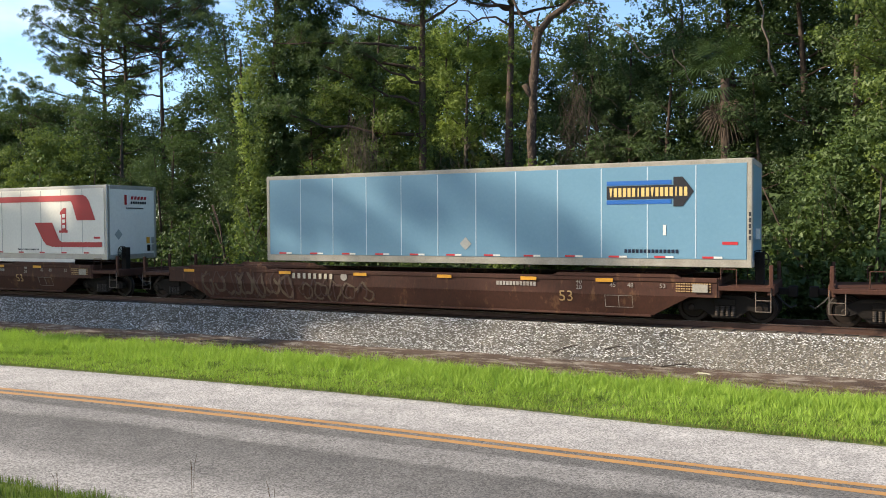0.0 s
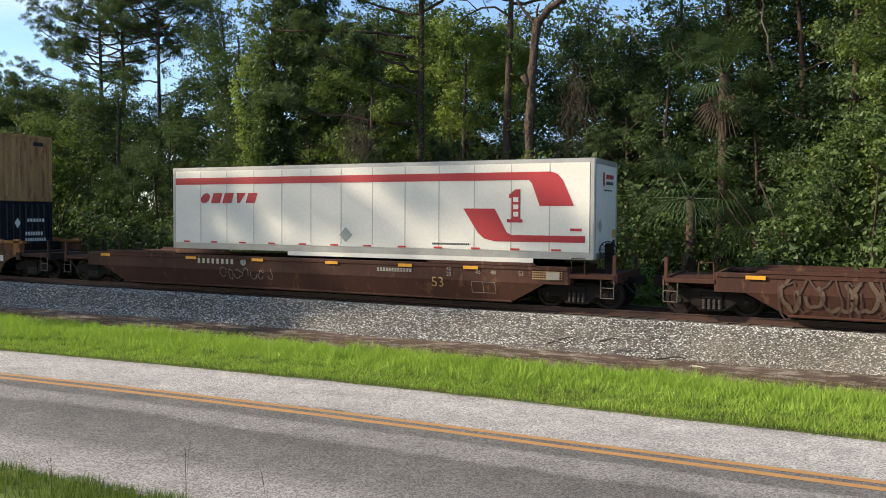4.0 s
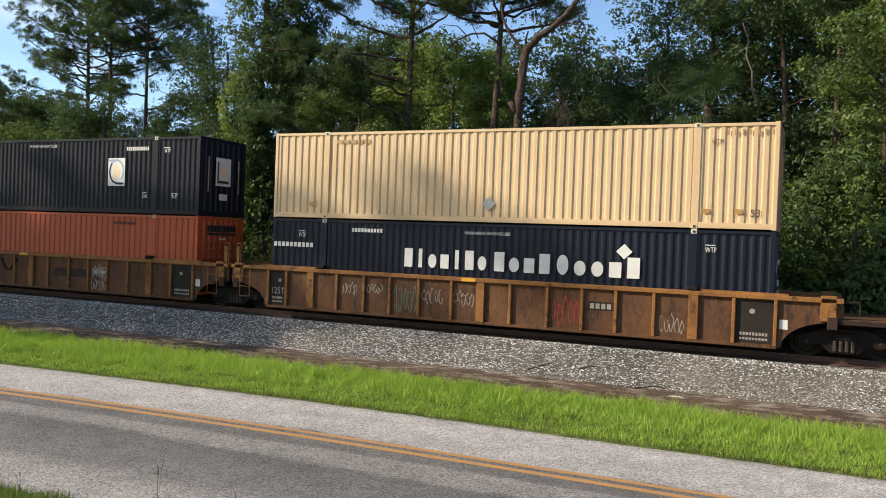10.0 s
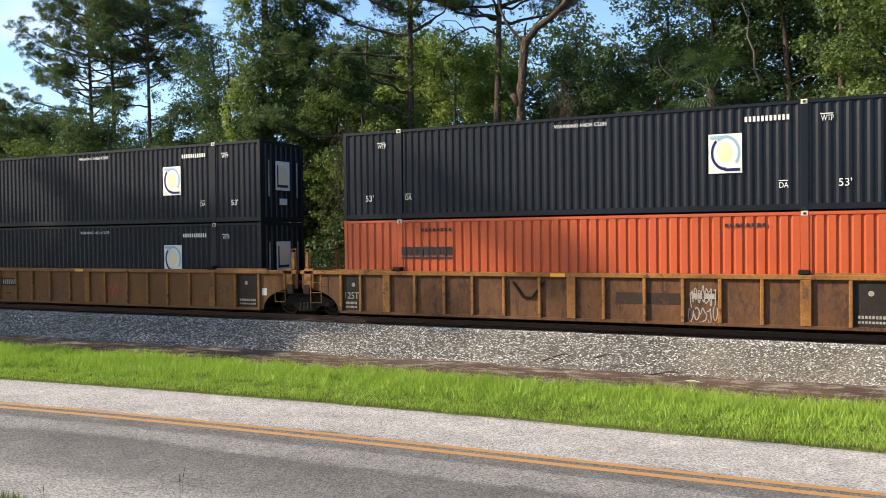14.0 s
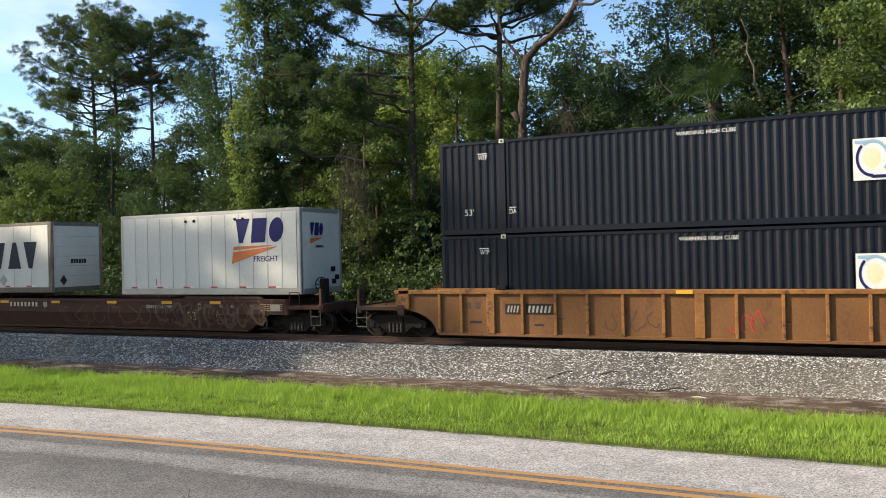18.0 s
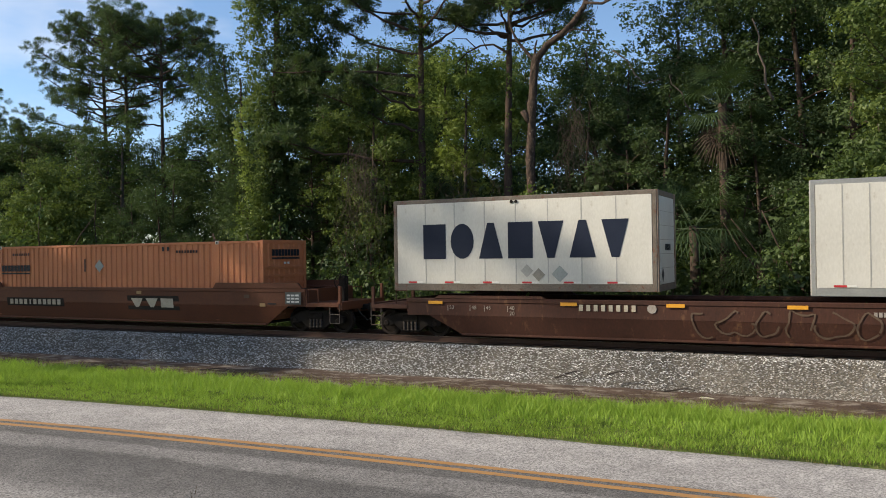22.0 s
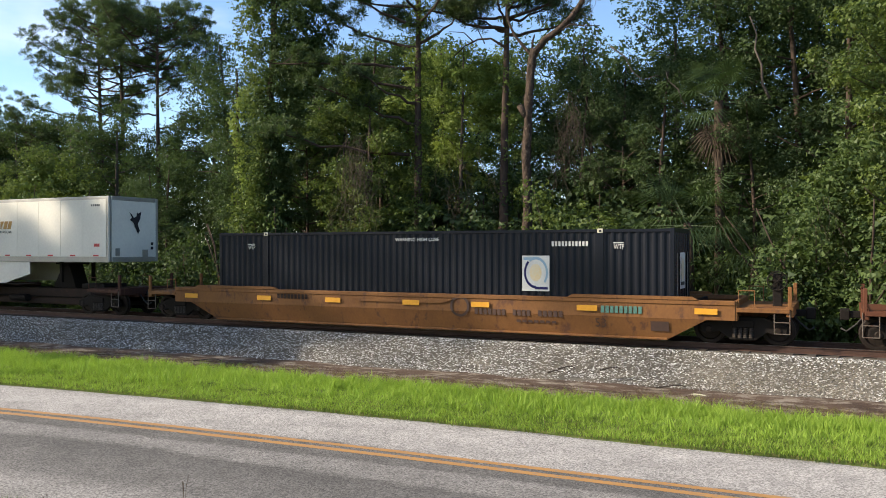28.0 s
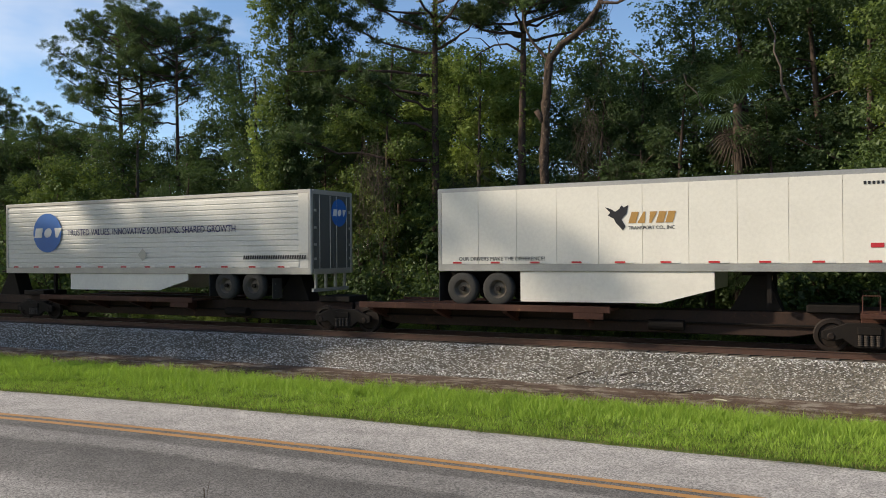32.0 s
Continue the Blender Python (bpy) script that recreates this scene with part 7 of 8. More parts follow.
part("placard", Geo().add([(8.092, -0.95, 1.0), (8.092, -0.75, 0.78), (8.092, -0.75 + 0.2, 1.0), (8.092, -0.75, 1.22)], [(0, 1, 2, 3)]), M["diamond"], banded_trailer, "hazard placard holder")
for y, z, m in ((0.72, 0.62, "yellowplate"), (0.98, 0.62, "steel_rail"), (0.75, 0.3, "truck"), (0.98, 0.3, "steel_rail")):
    part("fitting", Geo().box(8.08, 8.11, y, y + 0.16, z, z + 0.26), M[m], banded_trailer, bevel=0.008)

# navy container: large pale lettering blocks and lozenge
for codes, x0, x1 in (("bicsibc", -2.92, -0.07), ("bcsb", 0.15, 1.96), ("occsb", 2.12, 4.61)):
    bars(len(codes), x0, x1 + 0.1, 1.45, 2.04, K, M["paintwhite"], navy, fill=0.68, shapes=codes)
part("emblem", Geo().prism([(4.09, 1.98), (4.32, 2.2), (4.09, 2.42), (3.86, 2.2)], K - 0.004, K), M["paintwhite"], navy, "white lozenge")
bars(10, -8.0, -6.36, 1.93, 2.08, K, M["paintwhite"], navy)
bars(10, -4.9, -3.73, 2.5, 2.62, K, M["paintwhite"], navy)
text("WARNING HIGH CUBE", 0.10, M["paintwhite"], navy, -0.87, 2.54, K, wide=1.05)
for x in (-7.0, 6.29):
    text("WTP", 0.15, M["paintwhite"], navy, x, 2.27, K, wide=0.66)
    plate(x, x + 0.27, 2.46, 2.48, K, M["paintwhite"], navy)
part("emblem", Geo().add([(8.085, -0.62, 1.95), (8.085, -0.47, 1.72), (8.085, -0.32, 1.95), (8.085, -0.47, 2.18)], [(0, 1, 2, 3)]), M["paintwhite"], navy)
bars(6, 0.0, 0.9, 2.0, 2.14, -8.085, M["paintwhite"], navy, face=1)
bars(7, -0.1, 0.8, 1.40, 1.56, -8.085, M["paintwhite"], navy, face=1)
bars(9, -0.1, 0.95, 1.14, 1.28, -8.085, M["paintwhite"], navy, face=1)

# beige container
diamond(-0.11, 0.58, 0.22, K, M["diamond"], beige)
text("53", 0.2, M["spraydark"], beige, 7.4, 0.36, K)
text("WTP", 0.15, M["spraydark"], beige, 6.35, 2.3, K, wide=0.66)
bars(10, -5.6, -4.3, 2.5, 2.62, K, M["tan"], beige)
for x in (-6.6, 6.15, 7.0):
    plate(x, x + 0.22, 0.42, 0.55, K, M["gold"], beige, "label_plate", "small rusty label plate")
for k in range(7):
    plate(6.75 + k * 0.19, 6.80 + k * 0.19, 2.55, 2.70, K, M["tan"], beige, "scratch")
part("end_mark", Geo().box(8.08, 8.086, 0.35, 0.85, 2.45, 2.62), M["ink"], beige)


def slate_marks(c):
    """Pale panel with a ring emblem, marks and numbers as on each of the dark boxes."""
    plate(3.59, 4.45, 1.05, 2.11, K - 0.002, M["paintwhite"], c, "emblem_panel", "white panel with a ring emblem")
    part("emblem_disc", Geo().add([(4.02 + 0.19 * math.cos(a), K - 0.009, 1.60 + 0.26 * math.sin(a)) for a in (2 * math.pi * i / 24 for i in range(24))], [tuple(range(24))]), M["logoring"], c)
    for lo, hi, m, k in ((-0.7, 2.2, "logoblue", 0.36), (2.3, 4.75, "inkblue", 0.36)):
        g, prev = Geo(), None
        for i in range(15):
            a = lo + (hi - lo) * i / 14
            p = [(4.03 + r * math.cos(a), K - 0.012, 1.60 + r * 1.25 * math.sin(a)) for r in (k - 0.045, k + 0.02)]
            if prev:
                g.add([prev[0], prev[1], p[1], p[0]], [(0, 1, 2, 3)])
            prev = p
        part("emblem_ring", g, M[m], c)
    plate(4.0, 4.40, 1.10, 1.18, K - 0.012, M["inkblue"], c, "emblem_foot")
    plate(3.64, 3.95, 1.98, 2.06, K - 0.012, M["logoblue"], c, "emblem_foot")
    bars(11, 4.52, 5.66, 2.39, 2.53, K, M["paintwhite"], c, fill=0.62)
    text("WARNING HIGH CUBE", 0.11, M["paintwhite"], c, -0.78, 2.56, K, wide=1.0)
    for x in (-6.75, 6.38):
        text("WTP", 0.15, M["paintwhite"], c, x, 2.3, K, wide=0.66)
        plate(x - 0.02, x + 0.28, 2.47, 2.495, K, M["paintwhite"], c)
    text("53'", 0.2, M["paintwhite"], c, 6.77, 0.61, K)
    text("53'", 0.2, M["paintwhite"], c, -7.25, 0.60, K)
    for x in (5.36, -5.77):
        text("DA", 0.15, M["paintwhite"], c, x, 0.61, K, wide=0.8)
        plate(x, x + 0.22, 0.79, 0.81, K, M["paintwhite"], c)
    part("emblem_panel", Geo().box(8.078, 8.084, -0.42, 0.42, 1.15, 2.2), M["paintwhite"], c, "white panel with a ring emblem")
    part("emblem_disc", Geo().add([(8.088, 0.02 + 0.24 * math.cos(a), 1.7 + 0.32 * math.sin(a)) for a in (2 * math.pi * i / 24 for i in range(24))], [tuple(range(24))]), M["logoring"], c)
    part("emblem_ring", Geo().add([(8.0885, -0.34, 1.25), (8.0885, 0.3, 1.25), (8.0885, 0.3, 1.35), (8.0885, -0.26, 1.35), (8.0885, -0.26, 2.05), (8.0885, -0.34, 2.05)], [(0, 1, 2, 3), (0, 3, 4, 5)]), M["ink"], c)
    part("label_plate", Geo().box(8.078, 8.084, -0.2, 0.25, 0.62, 0.85), M["paintwhite"], c)
    for y in (-0.85, 0.85):
        part("lettering_bar", Geo().box(8.078, 8.083, y, y + 0.07, 0.9, 2.2), M["chalk"], c)


for c in (slate_d, slate_e, slate_e2, slate_h):
    slate_marks(c)


# orange containers: block lettering, horizontal end ribs with openings
for c, z, dark in ((orange_d, 1.68, M["ink"]), (orange_g, 1.76, M["ink"])):
    bars(9, -5.92, -4.1, z + 0.06, z + 0.32, K, dark, c, fill=0.86)
    plate(-5.92, -4.12, z - 0.06, z + 0.0, K, dark, c)
    for x in (-5.2, 4.0):
        bars(8, x, x + 1.1, 2.48, 2.58, K, dark, c, fill=0.6)
    for k in range(6):
        part("end_rib", Geo().box(8.06, 8.10, -1.1, 1.1, 0.35 + k * 0.3, 0.45 + k * 0.3), M["orange"] if c is orange_d else M["orange2"], c, bevel=0.01)
    bars(9, -0.8, 0.85, 2.32, 2.56, -8.09, dark, c, face=1, fill=0.85)
    part("end_band", Geo().box(8.085, 8.09, -0.8, 0.85, 2.2, 2.27), dark, c)
    for k in range(2):
        part("end_slot", Geo().box(8.085, 8.09, -0.1 + k * 0.2, 0.02 + k * 0.2, 2.02, 2.1), M["paintwhite"], c)
diamond(-0.05, 2.02, 0.25, K, M["diamond"], orange_g)
for x in (3.3, 3.55):
    plate(x, x + 0.1, 2.56, 2.72, K, M["ink"], orange_g, "vent_slot")
plate(-0.9, -0.82, 1.8, 2.3, K, M["spraydark"], orange_g, "scratch")

# short white trailers
for n, x0, x1 in ((3, 1.34, 3.48),):
    bars(n, x0, x1 + 0.12, 1.84, 2.70, S, M["inkblue"], short_trailer_b, fill=0.82, slant=0.12, shapes="vbo")
part("emblem", Geo().prism([(1.22, 1.10), (3.3, 1.70), (1.3, 1.52)], S - 0.004, S), M["decalorange"], short_trailer_b, "orange wedge emblem")
part("emblem", Geo().prism([(1.3, 1.58), (3.3, 1.74), (1.34, 1.72)], S - 0.004, S), M["decalorange"], short_trailer_b, "orange wedge emblem")
text("FREIGHT", 0.2, M["inkblue"], short_trailer_b, 2.2, 1.17, S)
bars(3, -0.75, 0.1, 2.05, 2.5, -4.22, M["inkblue"], short_trailer_b, face=1, fill=0.82, slant=0.1, shapes="vbo")
part("emblem", Geo().add([(4.222, -0.75, 1.75), (4.222, 0.05, 1.98), (4.222, -0.72, 1.95)], [(0, 1, 2)]), M["decalorange"], short_trailer_b)
bars(7, -0.4, 0.1, 1.62, 1.70, -4.22, M["inkblue"], short_trailer_b, face=1)
for x in (-0.9, -0.5, 1.4, 1.75):
    part("vent", Geo().tube((x, S - 0.02, 2.7), (x, S + 0.02, 2.7), 0.055, n=12), M["truck"], short_trailer_b, "round vent")
plate(-2.4, -2.36, 0.35, 0.6, S, M["redflex"], short_trailer_b)
for y, z in ((0.55, 0.75), (0.8, 0.45), (0.6, 0.3)):
    part("fitting", Geo().box(4.2, 4.26, y, y + 0.22, z, z + 0.18), M["truck"], short_trailer_b, bevel=0.01)
bars(7, -3.15, 3.62, 1.0, 2.1, S, M["inkteal"], short_trailer_a, fill=0.82, shapes="boabvav")
diamond(1.38, 0.52, 0.25, S, M["diamond"], short_trailer_a)
diamond(0.35, 0.62, 0.2, S, M["steel_rail"], short_trailer_a)
diamond(0.72, 0.5, 0.2, S, M["dull_rail"], short_trailer_a)
for x in (-0.12, 0.03):
    part("vent", Geo().tube((x, S - 0.02, 2.72), (x, S + 0.02, 2.72), 0.05, n=12), M["truck"], short_trailer_a, "round vent")
part("door_panel", Geo().box(4.245, 4.262, -1.05, 1.05, 0.25, 2.68), M["white_old"], short_trailer_a, "grey-white roll door")
for k in range(1, 6):
    part("door_joint", Geo().box(4.26, 4.266, -1.05, 1.05, 0.25 + k * 0.41, 0.262 + k * 0.41), M["dull_rail"], short_trailer_a)
part("rust_frame", Geo().box(4.2, 4.27, -1.29, -1.16, 0.0, 2.9), M["rustframe"], short_trailer_a, "rusty door frame post", 0.01)
part("rust_frame", Geo().box(4.2, 4.27, 1.16, 1.29, 0.0, 2.9), M["rustframe"], short_trailer_a, "rusty door frame post", 0.01)
bars(6, -0.35, 0.45, 1.18, 1.36, -4.27, M["ink"], short_trailer_a, face=1, fill=0.8)
part("placard", Geo().add([(4.272, -0.9, 0.48), (4.272, -0.72, 0.26), (4.272, -0.54, 0.48), (4.272, -0.72, 0.70)], [(0, 1, 2, 3)]), M["ink"], short_trailer_a, "hazard placard holder")

# white trailer on wheels: dark bird-like shape and gold blocks
part("emblem", Geo().prism([(-1.08, 1.86), (-0.92, 1.70), (-1.0, 1.62), (-0.82, 1.52), (-0.76, 1.40), (-0.56, 1.18), (-0.48, 1.30), (-0.60, 1.50), (-0.45, 1.66), (-0.40, 1.90), (-0.52, 1.84), (-0.60, 1.90), (-0.66, 1.80), (-0.78, 1.72), (-0.9, 1.80)][::1], S - 0.004, S), M["ink"], smooth_trailer, "dark winged shape")
bars(5, -0.40, 0.9, 1.38, 1.70, S, M["gold"], smooth_trailer, slant=0.3, fill=0.8, shapes="bavbb")
text("TRANSPORT CO., INC", 0.10, M["ink"], smooth_trailer, -0.40, 1.20, S, wide=0.95)
text("OUR DRIVERS MAKE THE DIFFERENCE!", 0.12, M["ink"], smooth_trailer, -5.8, 0.33, S, wide=1.0)
bars(5, 5.6, 6.1, 2.22, 2.3, S, M["ink"], smooth_trailer, fill=0.6)
plate(5.75, 6.05, 0.62, 0.74, S, M["redflex"], smooth_trailer)
E6 = -6.57
part("emblem", Geo().add([(6.572, y, z) for y, z in ((-0.30, 2.02), (-0.16, 1.80), (-0.26, 1.70), (-0.06, 1.58), (0.0, 1.42), (0.16, 1.14), (0.26, 1.26), (0.14, 1.54), (0.28, 1.74), (0.34, 2.06), (0.2, 1.96), (0.12, 2.02), (0.08, 1.86), (-0.04, 1.78), (-0.16, 1.92))], [tuple(range(15))]), M["ink"], smooth_trailer, "dark winged shape")
for y, z, w, h, m in ((-1.0, 0.25, 0.22, 0.3, "steel_rail"), (0.4, 0.2, 0.3, 0.3, "steel_rail"), (0.86, 0.5, 0.12, 0.12, "ink"), (0.86, 0.68, 0.12, 0.12, "ink")):
    part("fitting", Geo().box(6.55, 6.585, y, y + w, z, z + h), M[m], smooth_trailer, bevel=0.01)

# silver trailer: round blue decals, a line of words
for cx, cz, rx, rz, face in ((-5.44, 1.70, 0.88, 0.82, -1), (0.35, 2.2, 0.5, 0.5, 1)):
    ring = [(cx + rx * math.cos(2 * math.pi * i / 32), cz + rz * math.sin(2 * math.pi * i / 32)) for i in range(32)]
    vs = [(x, S - 0.004, z) for x, z in ring] if face < 0 else [(8.2, x, z) for x, z in ring]
    part("emblem_disc", Geo().add(vs, [tuple(range(32))]), M["arrowblue"], ribbed_trailer, "round blue decal")
bars(3, -6.25, -4.5, 1.50, 1.90, S - 0.006, M["paintwhite"], ribbed_trailer, slant=0.25, fill=0.78, shapes="bov")
bars(3, -0.05, 0.8, 2.08, 2.32, -8.204, M["paintwhite"], ribbed_trailer, face=1, fill=0.78, slant=0.2, shapes="bov")
text("TRUSTED VALUES. INNOVATIVE SOLUTIONS. SHARED GROWTH", 0.26, M["inkblue"], ribbed_trailer, -4.2, 1.56, S, wide=0.86)
bars(27, 5.13, 7.95, 0.54, 0.68, S, M["ink"], ribbed_trailer, fill=0.62, slant=0.2)
diamond(0.1, 0.74, 0.25, S, M["steel_rail"], ribbed_trailer)
part("underride_guard", Geo().box(8.0, 8.1, -1.1, 1.1, -0.62, -0.5), M["steel_rail"], ribbed_trailer, bevel=0.01)
for y in (-0.9, -0.3, 0.3, 0.9):
    part("guard_post", Geo().box(8.0, 8.08, y - 0.04, y + 0.04, -0.55, 0.0), M["steel_rail"], ribbed_trailer)
part("rear_flap", Geo().box(6.35, 6.37, -1.2, -0.65, -0.88, -0.15), M["rubber"], ribbed_trailer, "black mud flap")
plate(6.36, 6.37, -0.6, -0.3, -1.05, M["paintwhite"], ribbed_trailer)

# brown cars: number bars, yellow plates, load marks, graffiti
for car, seed in ((car_a, 1), (car_b, 2), (car_f, 3)):
    bars(8, -4.2, -2.45, 0.95, 1.13, CAR, M["creamletter"], car, fill=0.52)
    part("number_ring", Geo().add([(-2.1 + 0.13 * math.cos(a), CAR - 0.002, 1.04 + 0.13 * math.sin(a)) for a in (2 * math.pi * i / 16 for i in range(16))], [tuple(range(16))]), M["chalk"], car)
    for x in (-9.1, -4.75, -1.7, 1.4, 4.2, 6.5):
        plate(x, x + 0.5, 1.11 - 0.02, 1.19, CAR - 0.032, M["yellowplate"], car, "reflector_plate", "yellow reflector plate")
    text("53", 0.32, M["tan"], car, 5.36, 0.5, CAR, wide=1.05)
    text("40", 0.13, M["chalk"], car, 5.9, 1.02, CAR)
    text("20", 0.13, M["chalk"], car, 5.9, 0.86, CAR)
    text("45", 0.13, M["chalk"], car, 6.9, 0.95, CAR)
    text("48", 0.13, M["chalk"], car, 7.4, 0.95, CAR)
    text("53", 0.13, M["chalk"], car, 8.3, 0.95, CAR)
    bars(12, 3.4, 4.7, 0.92, 1.04, CAR, M["chalk"], car)
    for z in (0.86, 0.93, 1.0, 1.07):
        bars(14, 8.75, 9.7, z, z + 0.035, CAR, M["tan"], car, fill=0.7)
    g = Geo()
    for x0, x1, z0, z1 in ((6.75, 7.55, 0.36, 0.375), (6.75, 7.55, 0.7, 0.715), (6.75, 6.765, 0.36, 0.7), (7.535, 7.55, 0.36, 0.7), (7.14, 7.155, 0.36, 0.7)):
        g.box(x0, x1, CAR - 0.003, CAR, z0, z1)
    part("stencil_frame", g, M["chalk"], car)
    plate(9.2, 9.6, 0.86, 1.08, CAR - 0.03, M["dull_rail"], car, "data_plate")
scrawl(-8.3, -4.2, 0.25, 1.15, CAR - 0.004, M["chalk2"], car_a, 1, 7, 0.10)
scrawl(-8.35, -4.1, 0.22, 1.18, CAR - 0.006, M["spraydark"], car_a, 2, 8, 0.045)
scrawl(-3.9, -1.1, 0.2, 0.85, CAR - 0.004, M["chalk2"], car_a, 3, 5, 0.07)
scrawl(-4.0, -1.2, 0.2, 0.9, CAR - 0.006, M["spraydark"], car_a, 4, 6, 0.045)
scrawl(-3.2, -0.8, 0.45, 0.82, CAR - 0.004, M["chalk"], car_b, 5, 7, 0.022)
scrawl(-1.1, 3.7, 0.3, 1.05, CAR - 0.004, M["chalk2"], car_f, 6, 6, 0.05)
scrawl(3.8, 9.0, 0.25, 1.2, CAR - 0.004, M["chalk2"], car_f, 7, 7, 0.13)
scrawl(3.8, 9.1, 0.3, 1.22, CAR - 0.005, M["chalk2"], car_f, 17, 11, 0.028)
scrawl(3.8, 8.8, 0.4, 1.1, CAR - 0.006, M["chalk2"], car_f, 8, 9, 0.035)

# red-brown car
plate(-5.5, -2.05, 0.76, 1.10, CAR, M["blackplate"], car_g, "number_panel", "dark number panel")
bars(11, -5.3, -2.15, 0.83, 1.04, CAR - 0.005, M["creamletter"], car_g, fill=0.66, slant=0.15, shapes="bbbbibbbbbb")
plate(1.5, 4.12, 0.70, 1.24, CAR, M["blackplate"], car_g, "emblem_panel", "dark emblem panel")
bars(3, 1.7, 4.0, 0.80, 1.14, CAR - 0.005, M["creamletter"], car_g, fill=0.8, shapes="vvb")
plate(9.05, 9.72, 1.0, 1.42, CAR - 0.05, M["greydoor"], car_g, "data_plate", "grey data plate")
for k in range(3):
    bars(3, 9.12, 9.66, 1.06 + k * 0.11, 1.12 + k * 0.11, CAR - 0.055, M["paintwhite"], car_g, fill=0.8)
for x, z, m in ((7.9, 0.9, "tan"), (2.0, 1.3, "tan"), (7.2, 1.2, "chalk2")):
    plate(x, x + 0.25, z, z + 0.12, CAR, M[m], car_g, "label_plate")
plate(8.25, 8.6, 0.98, 1.03, CAR, M["ink"], car_g, "label_plate")

# yellow-brown car
for k, x in enumerate((-9.35, -6.05, -3.2, -0.25, 2.15, 5.5, 8.8)):
    plate(x, x + 0.6, 0.84, 1.0, CAR - 0.03, M["yellowplate"], car_h, "reflector_plate", "yellow reflector plate")
for n, x0, x1 in ((7, 2.25, 3.3), (4, 3.5, 4.1), (5, 4.3, 5.1)):
    bars(n, x0, x1, 0.62, 0.80, CAR, M["spraydark"], car_h)
bars(7, 3.6, 4.9, 0.42, 0.5, CAR, M["spraydark"], car_h)
part("number_ring", Geo().add([(1.75 + r * math.cos(a), CAR - 0.003, 0.85 + r * math.sin(a)) for r in (0.33, 0.25) for a in (2 * math.pi * i / 24 for i in range(24))],
                              [(i, (i + 1) % 24, (i + 1) % 24 + 24, i + 24) for i in range(24)]), M["spraydark"], car_h)
bars(9, -5.2, -3.9, 0.92, 1.08, CAR, M["ochre_dark"], car_h)
bars(9, 6.2, 7.4, 0.80, 1.0, CAR, M["teal"], car_h)
text("53", 0.26, M["spraydark"], car_h, 6.0, 0.38, CAR)
g = Geo()
for x0, x1, z0, z1 in ((7.6, 8.1, 0.32, 0.6),):
    g.box(x0, x1, CAR - 0.003, CAR, z0, z1)
part("stencil_plate", g, M["spraydark"], car_h)
for x0, x1, sl in ((-2.2, 1.5, 1),):
    part("lip", Geo().prism([(x0, 1.05), (x0 + 0.35, 0.92), (x1 - 0.35, 0.92), (x1, 1.05)], CAR - 0.03, CAR), M["ochre2"], car_h)

for x, mark in ((-8.44, "53"), (-7.68, "48"), (-7.20, "45"), (-6.43, "40")):
    plate(x, x + 0.02, 0.88, 1.06, CAR, M["chalk"], car_f, "stencil_plate")
    text(mark, 0.12, M["chalk"], car_f, x + 0.06, 0.94, CAR)
text("20", 0.12, M["chalk"], car_f, -6.37, 0.78, CAR)
for car in (car_a, car_b, car_f, car_g, car_h):
    drape(car)

# double-stack cars: dark end panels, marks and graffiti between the ribs
ST = -1.442
for car in (stack_c, stack_d, stack_e):
    for x0, x1 in ((-8.05, -7.41), (7.12, 8.04))[1 if car is stack_e else 0:]:
        plate(x0, x1, 0.28, 1.42, ST, M["blackplate"], car, "dark_panel", "dark weathered end panel")
        bars(9, x0 + 0.1, x1 - 0.1, 0.48, 0.56, ST - 0.005, M["chalk"], car, fill=0.7)
        bars(9, x0 + 0.1, x1 - 0.1, 0.36, 0.42, ST - 0.005, M["chalk"], car, fill=0.7)
        part("number_ring", Geo().add([(x0 + 0.4 + 0.07 * math.cos(a), ST - 0.006, 1.12 + 0.07 * math.sin(a)) for a in (2 * math.pi * i / 14 for i in range(14))], [tuple(range(14))]), M["chalk"], car)
    text("53", 0.3, M["spraydark"], car, 6.3, 0.72, ST)
    for x in (-6.46, 5.92):
        text("20", 0.12, M["spraydark"], car, x, 1.12, ST - 0.092)
        text("40", 0.12, M["spraydark"], car, x, 0.95, ST - 0.092)
    if car is stack_e:
        for x0, x1, n in ((-5.92, -5.42, 4), (-4.24 - 1.02, -4.40, 6)):
            plate(x0, x1, 0.84, 1.16, ST, M["blackplate"], car, "number_panel", "dark number panel")
            bars(n, x0 + 0.06, x1 - 0.04, 0.9, 1.10, ST - 0.005, M["chalk"], car, fill=0.5, slant=0.2)
        for x in (-7.2, -6.9):
            plate(x, x + 0.16, 1.0, 1.2, ST, M["spraydark"], car, "stencil_plate")
        plate(-7.1, -6.7, 0.55, 0.63, ST, M["ink"], car, "hand_hold", "dark slot-shaped hand hold")
        plate(-5.0, -4.7, 0.5, 0.56, ST, M["ink"], car, "hand_hold", "dark slot-shaped hand hold")
    else:
        plate(3.1, 3.85, 0.86, 1.1, ST, M["blackplate"], car, "number_panel", "dark number panel")
        bars(4, 3.15, 3.8, 0.9, 1.05, ST - 0.005, M["chalk"], car)
    plate(-0.85, -0.4, 1.46, 1.56, -1.545, M["yellowplate"], car, "reflector_plate", "yellow reflector plate")
    plate(8.2, 8.4, 0.7, 0.95, ST, M["paintwhite"], car, "label_plate", "white label plate")
    for x in (1.5, -4.6):
        plate(x + 0.3, x + 0.55, 0.7, 0.75, ST, M["spraydark"], car, "label_plate")
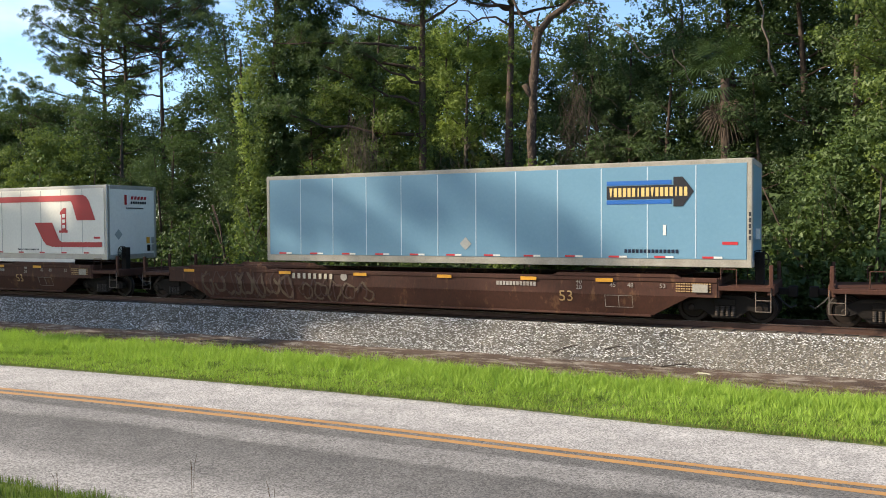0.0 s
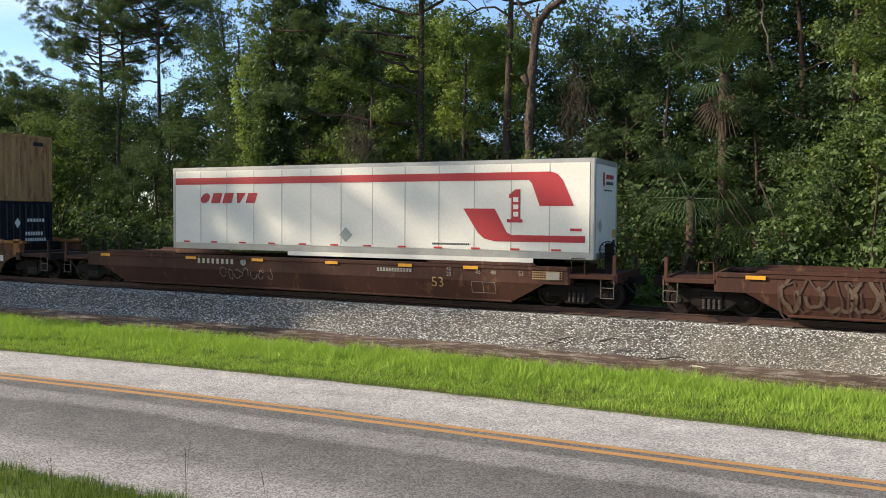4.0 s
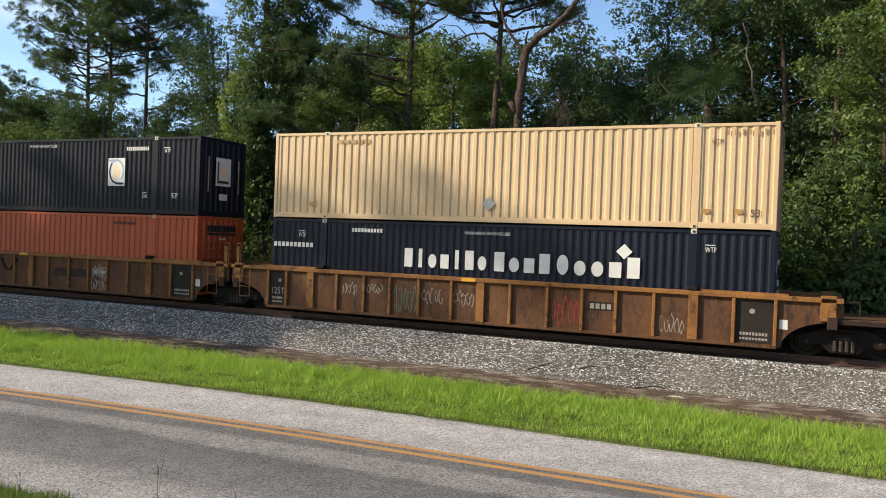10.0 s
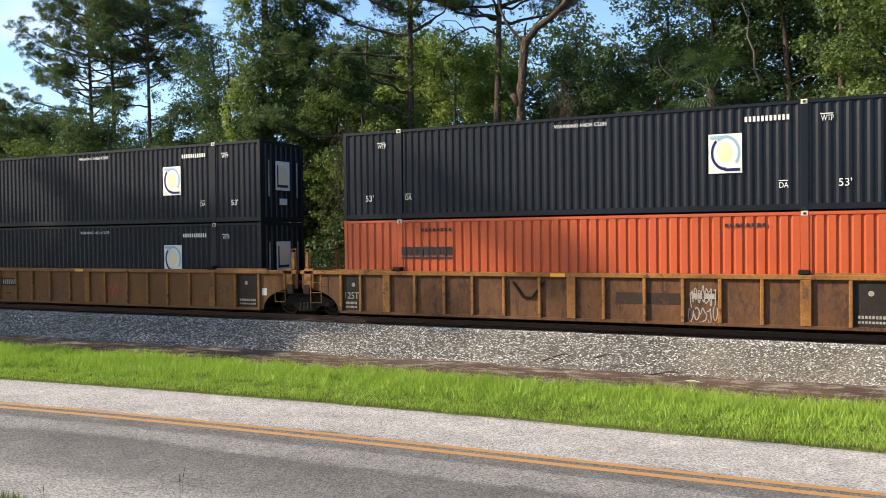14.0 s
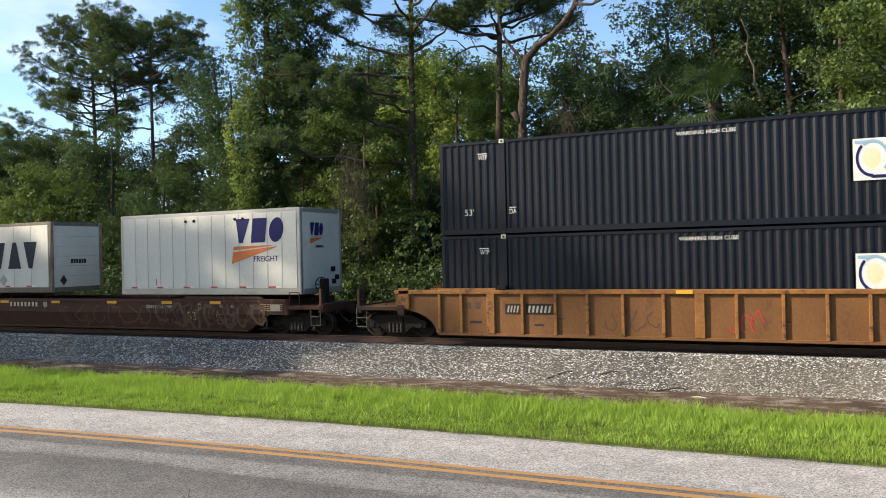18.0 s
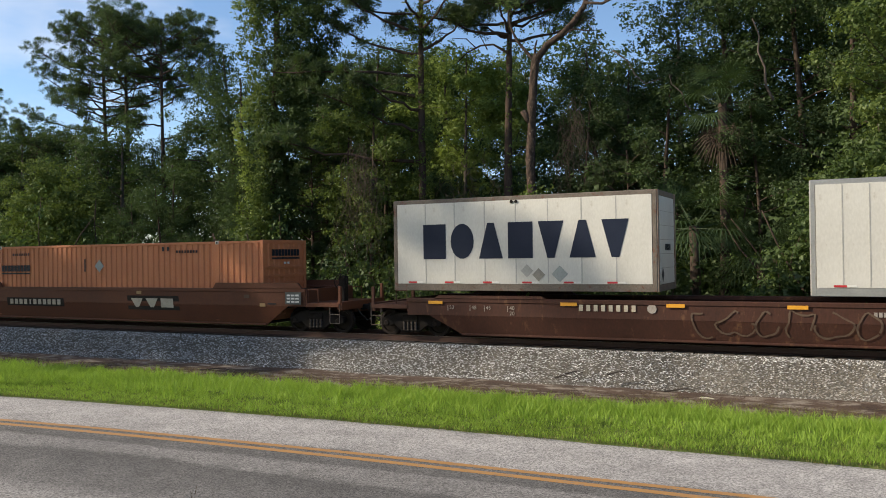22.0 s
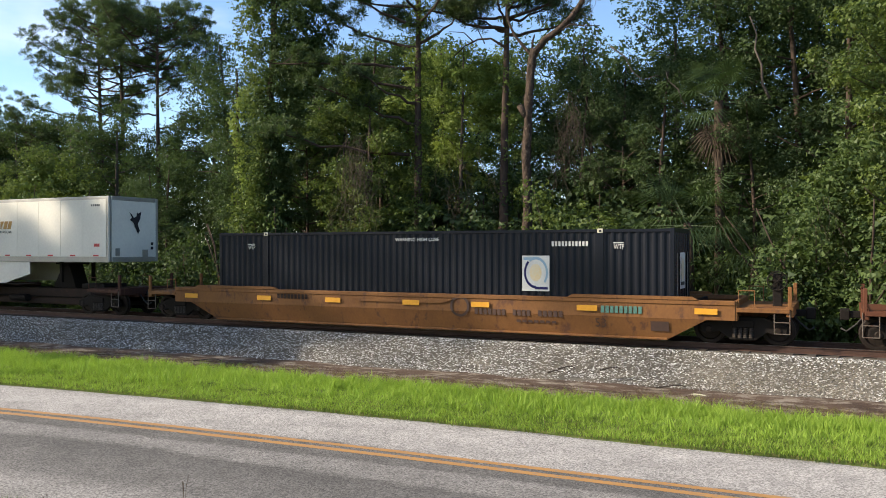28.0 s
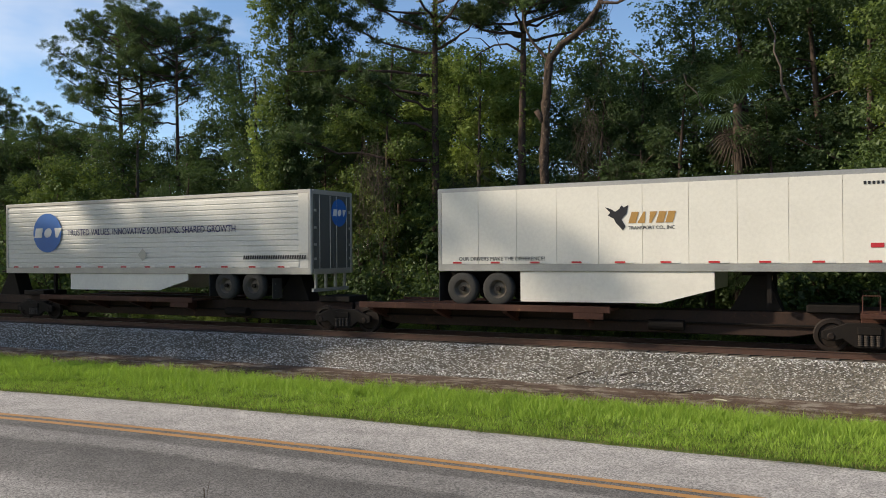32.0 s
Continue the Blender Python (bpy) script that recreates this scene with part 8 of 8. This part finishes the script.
text("125T", 0.22, M["chalk"], stack_d, -8.02, 0.66, ST - 0.006, wide=0.9)
text("125T", 0.22, M["chalk"], stack_c, -8.02, 0.66, ST - 0.006, wide=0.9)
for x0, x1, z0, z1, m, sd in ((-5.2, -4.6, 0.85, 1.2, "chalk", 1), (-4.2, -3.65, 0.9, 1.2, "chalk", 2), (-3.25, -2.4, 0.4, 1.2, "teal", 3), (-2.25, -1.5, 0.7, 1.15, "chalk", 4), (-1.15, -0.45, 0.75, 1.15, "chalk", 5), (2.0, 2.85, 0.4, 1.1, "red", 6), (5.1, 5.8, 0.36, 0.85, "chalk", 7)):
    scrawl(x0, x1, z0, z1, ST - 0.004, M[m], stack_c, 200 + sd, 5, 0.02)
text("NWG 33", 0.1, M["spraydark"], stack_c, 1.0, 0.85, ST)
scrawl(3.05, 3.85, 0.2, 0.75, ST - 0.008, M["chalk"], stack_d, 210, 5, 0.03)
scrawl(3.1, 3.8, 0.75, 1.2, ST - 0.008, M["chalk"], stack_d, 211, 7, 0.026)
part("hose_bracket", Geo().path([(-2.04, ST - 0.03, 1.29), (-1.72, ST - 0.05, 0.84), (-1.45, ST - 0.05, 0.84), (-1.07, ST - 0.03, 1.29)], 0.035, 0.035, 7), M["truck"], stack_d, "dark V-shaped hose bracket")
plate(1.07, 2.85, 0.72, 1.04, ST - 0.003, M["ochre_dark"], stack_d, "number_panel", "worn dark number panel")
scrawl(4.1, 5.5, 0.4, 0.9, ST - 0.004, M["spraydark"], stack_d, 212, 4, 0.03)
scrawl(-2.9, -1.3, 0.35, 1.0, ST - 0.004, M["spraydark"], stack_e, 213, 4, 0.035)
scrawl(0.5, 1.4, 0.35, 1.0, ST - 0.004, M["redflex"], stack_e, 214, 3, 0.03)

# twigs and a pale stone on the ballast
for x, y, z, l, a in ((-5.6, 21.95, 0.46, 0.55, 0.25), (-7.1, 21.7, 0.32, 0.4, -0.3), (-6.8, 21.9, 0.42, 0.5, 0.05), (-3.9, 21.55, 0.16, 0.8, 0.1), (-18.5, 20.75, 0.10, 1.1, 0.1)):
    ob = new("stick", Geo().path([(-l / 2, 0, 0), (-l / 4, 0.03, 0.03), (0.0, 0.0, 0.075), (l / 4, 0.02, 0.09), (l / 2, 0, 0.05)], 0.028, 0.012, 6).mesh("stick", M["stick"]))
    ob.matrix_basis = pose(x, y, z, 0, 0, math.degrees(a))
    tagged(ob, "short dark crooked stick lying on the ballast", "stick", "sticks by the track")
g = Geo()
g.path([(-0.16, 0, 0.0), (-0.06, 0.02, 0.015), (0.07, 0.0, 0.015), (0.18, -0.01, 0.0)], 0.022, 0.014, 6)
ob = new("pale_wood_chip", g.mesh("pale_wood_chip", M["castwhite"]))
ob.location = (-3.2, 21.15, 0.11)
tagged(ob, "pale bleached wood chip on bare earth", "wood chip")

def motions():
    rows = [t / 2 for t in range(65)]
    turns = [k / 15 for k in range(481)]
    for ob, u, z in ROLLING:
        walk(ob, [(t, pose(u + run(t), TRACK_Y, RAIL_Z + z)) for t in rows])
    for ob in WHEELS:
        x = ob.location.x
        walk(ob, [(t, pose(x, 0, 0.42, 0, math.degrees((run(t) - run(0)) / 0.42) % 360, 0)) for t in turns])


motions()
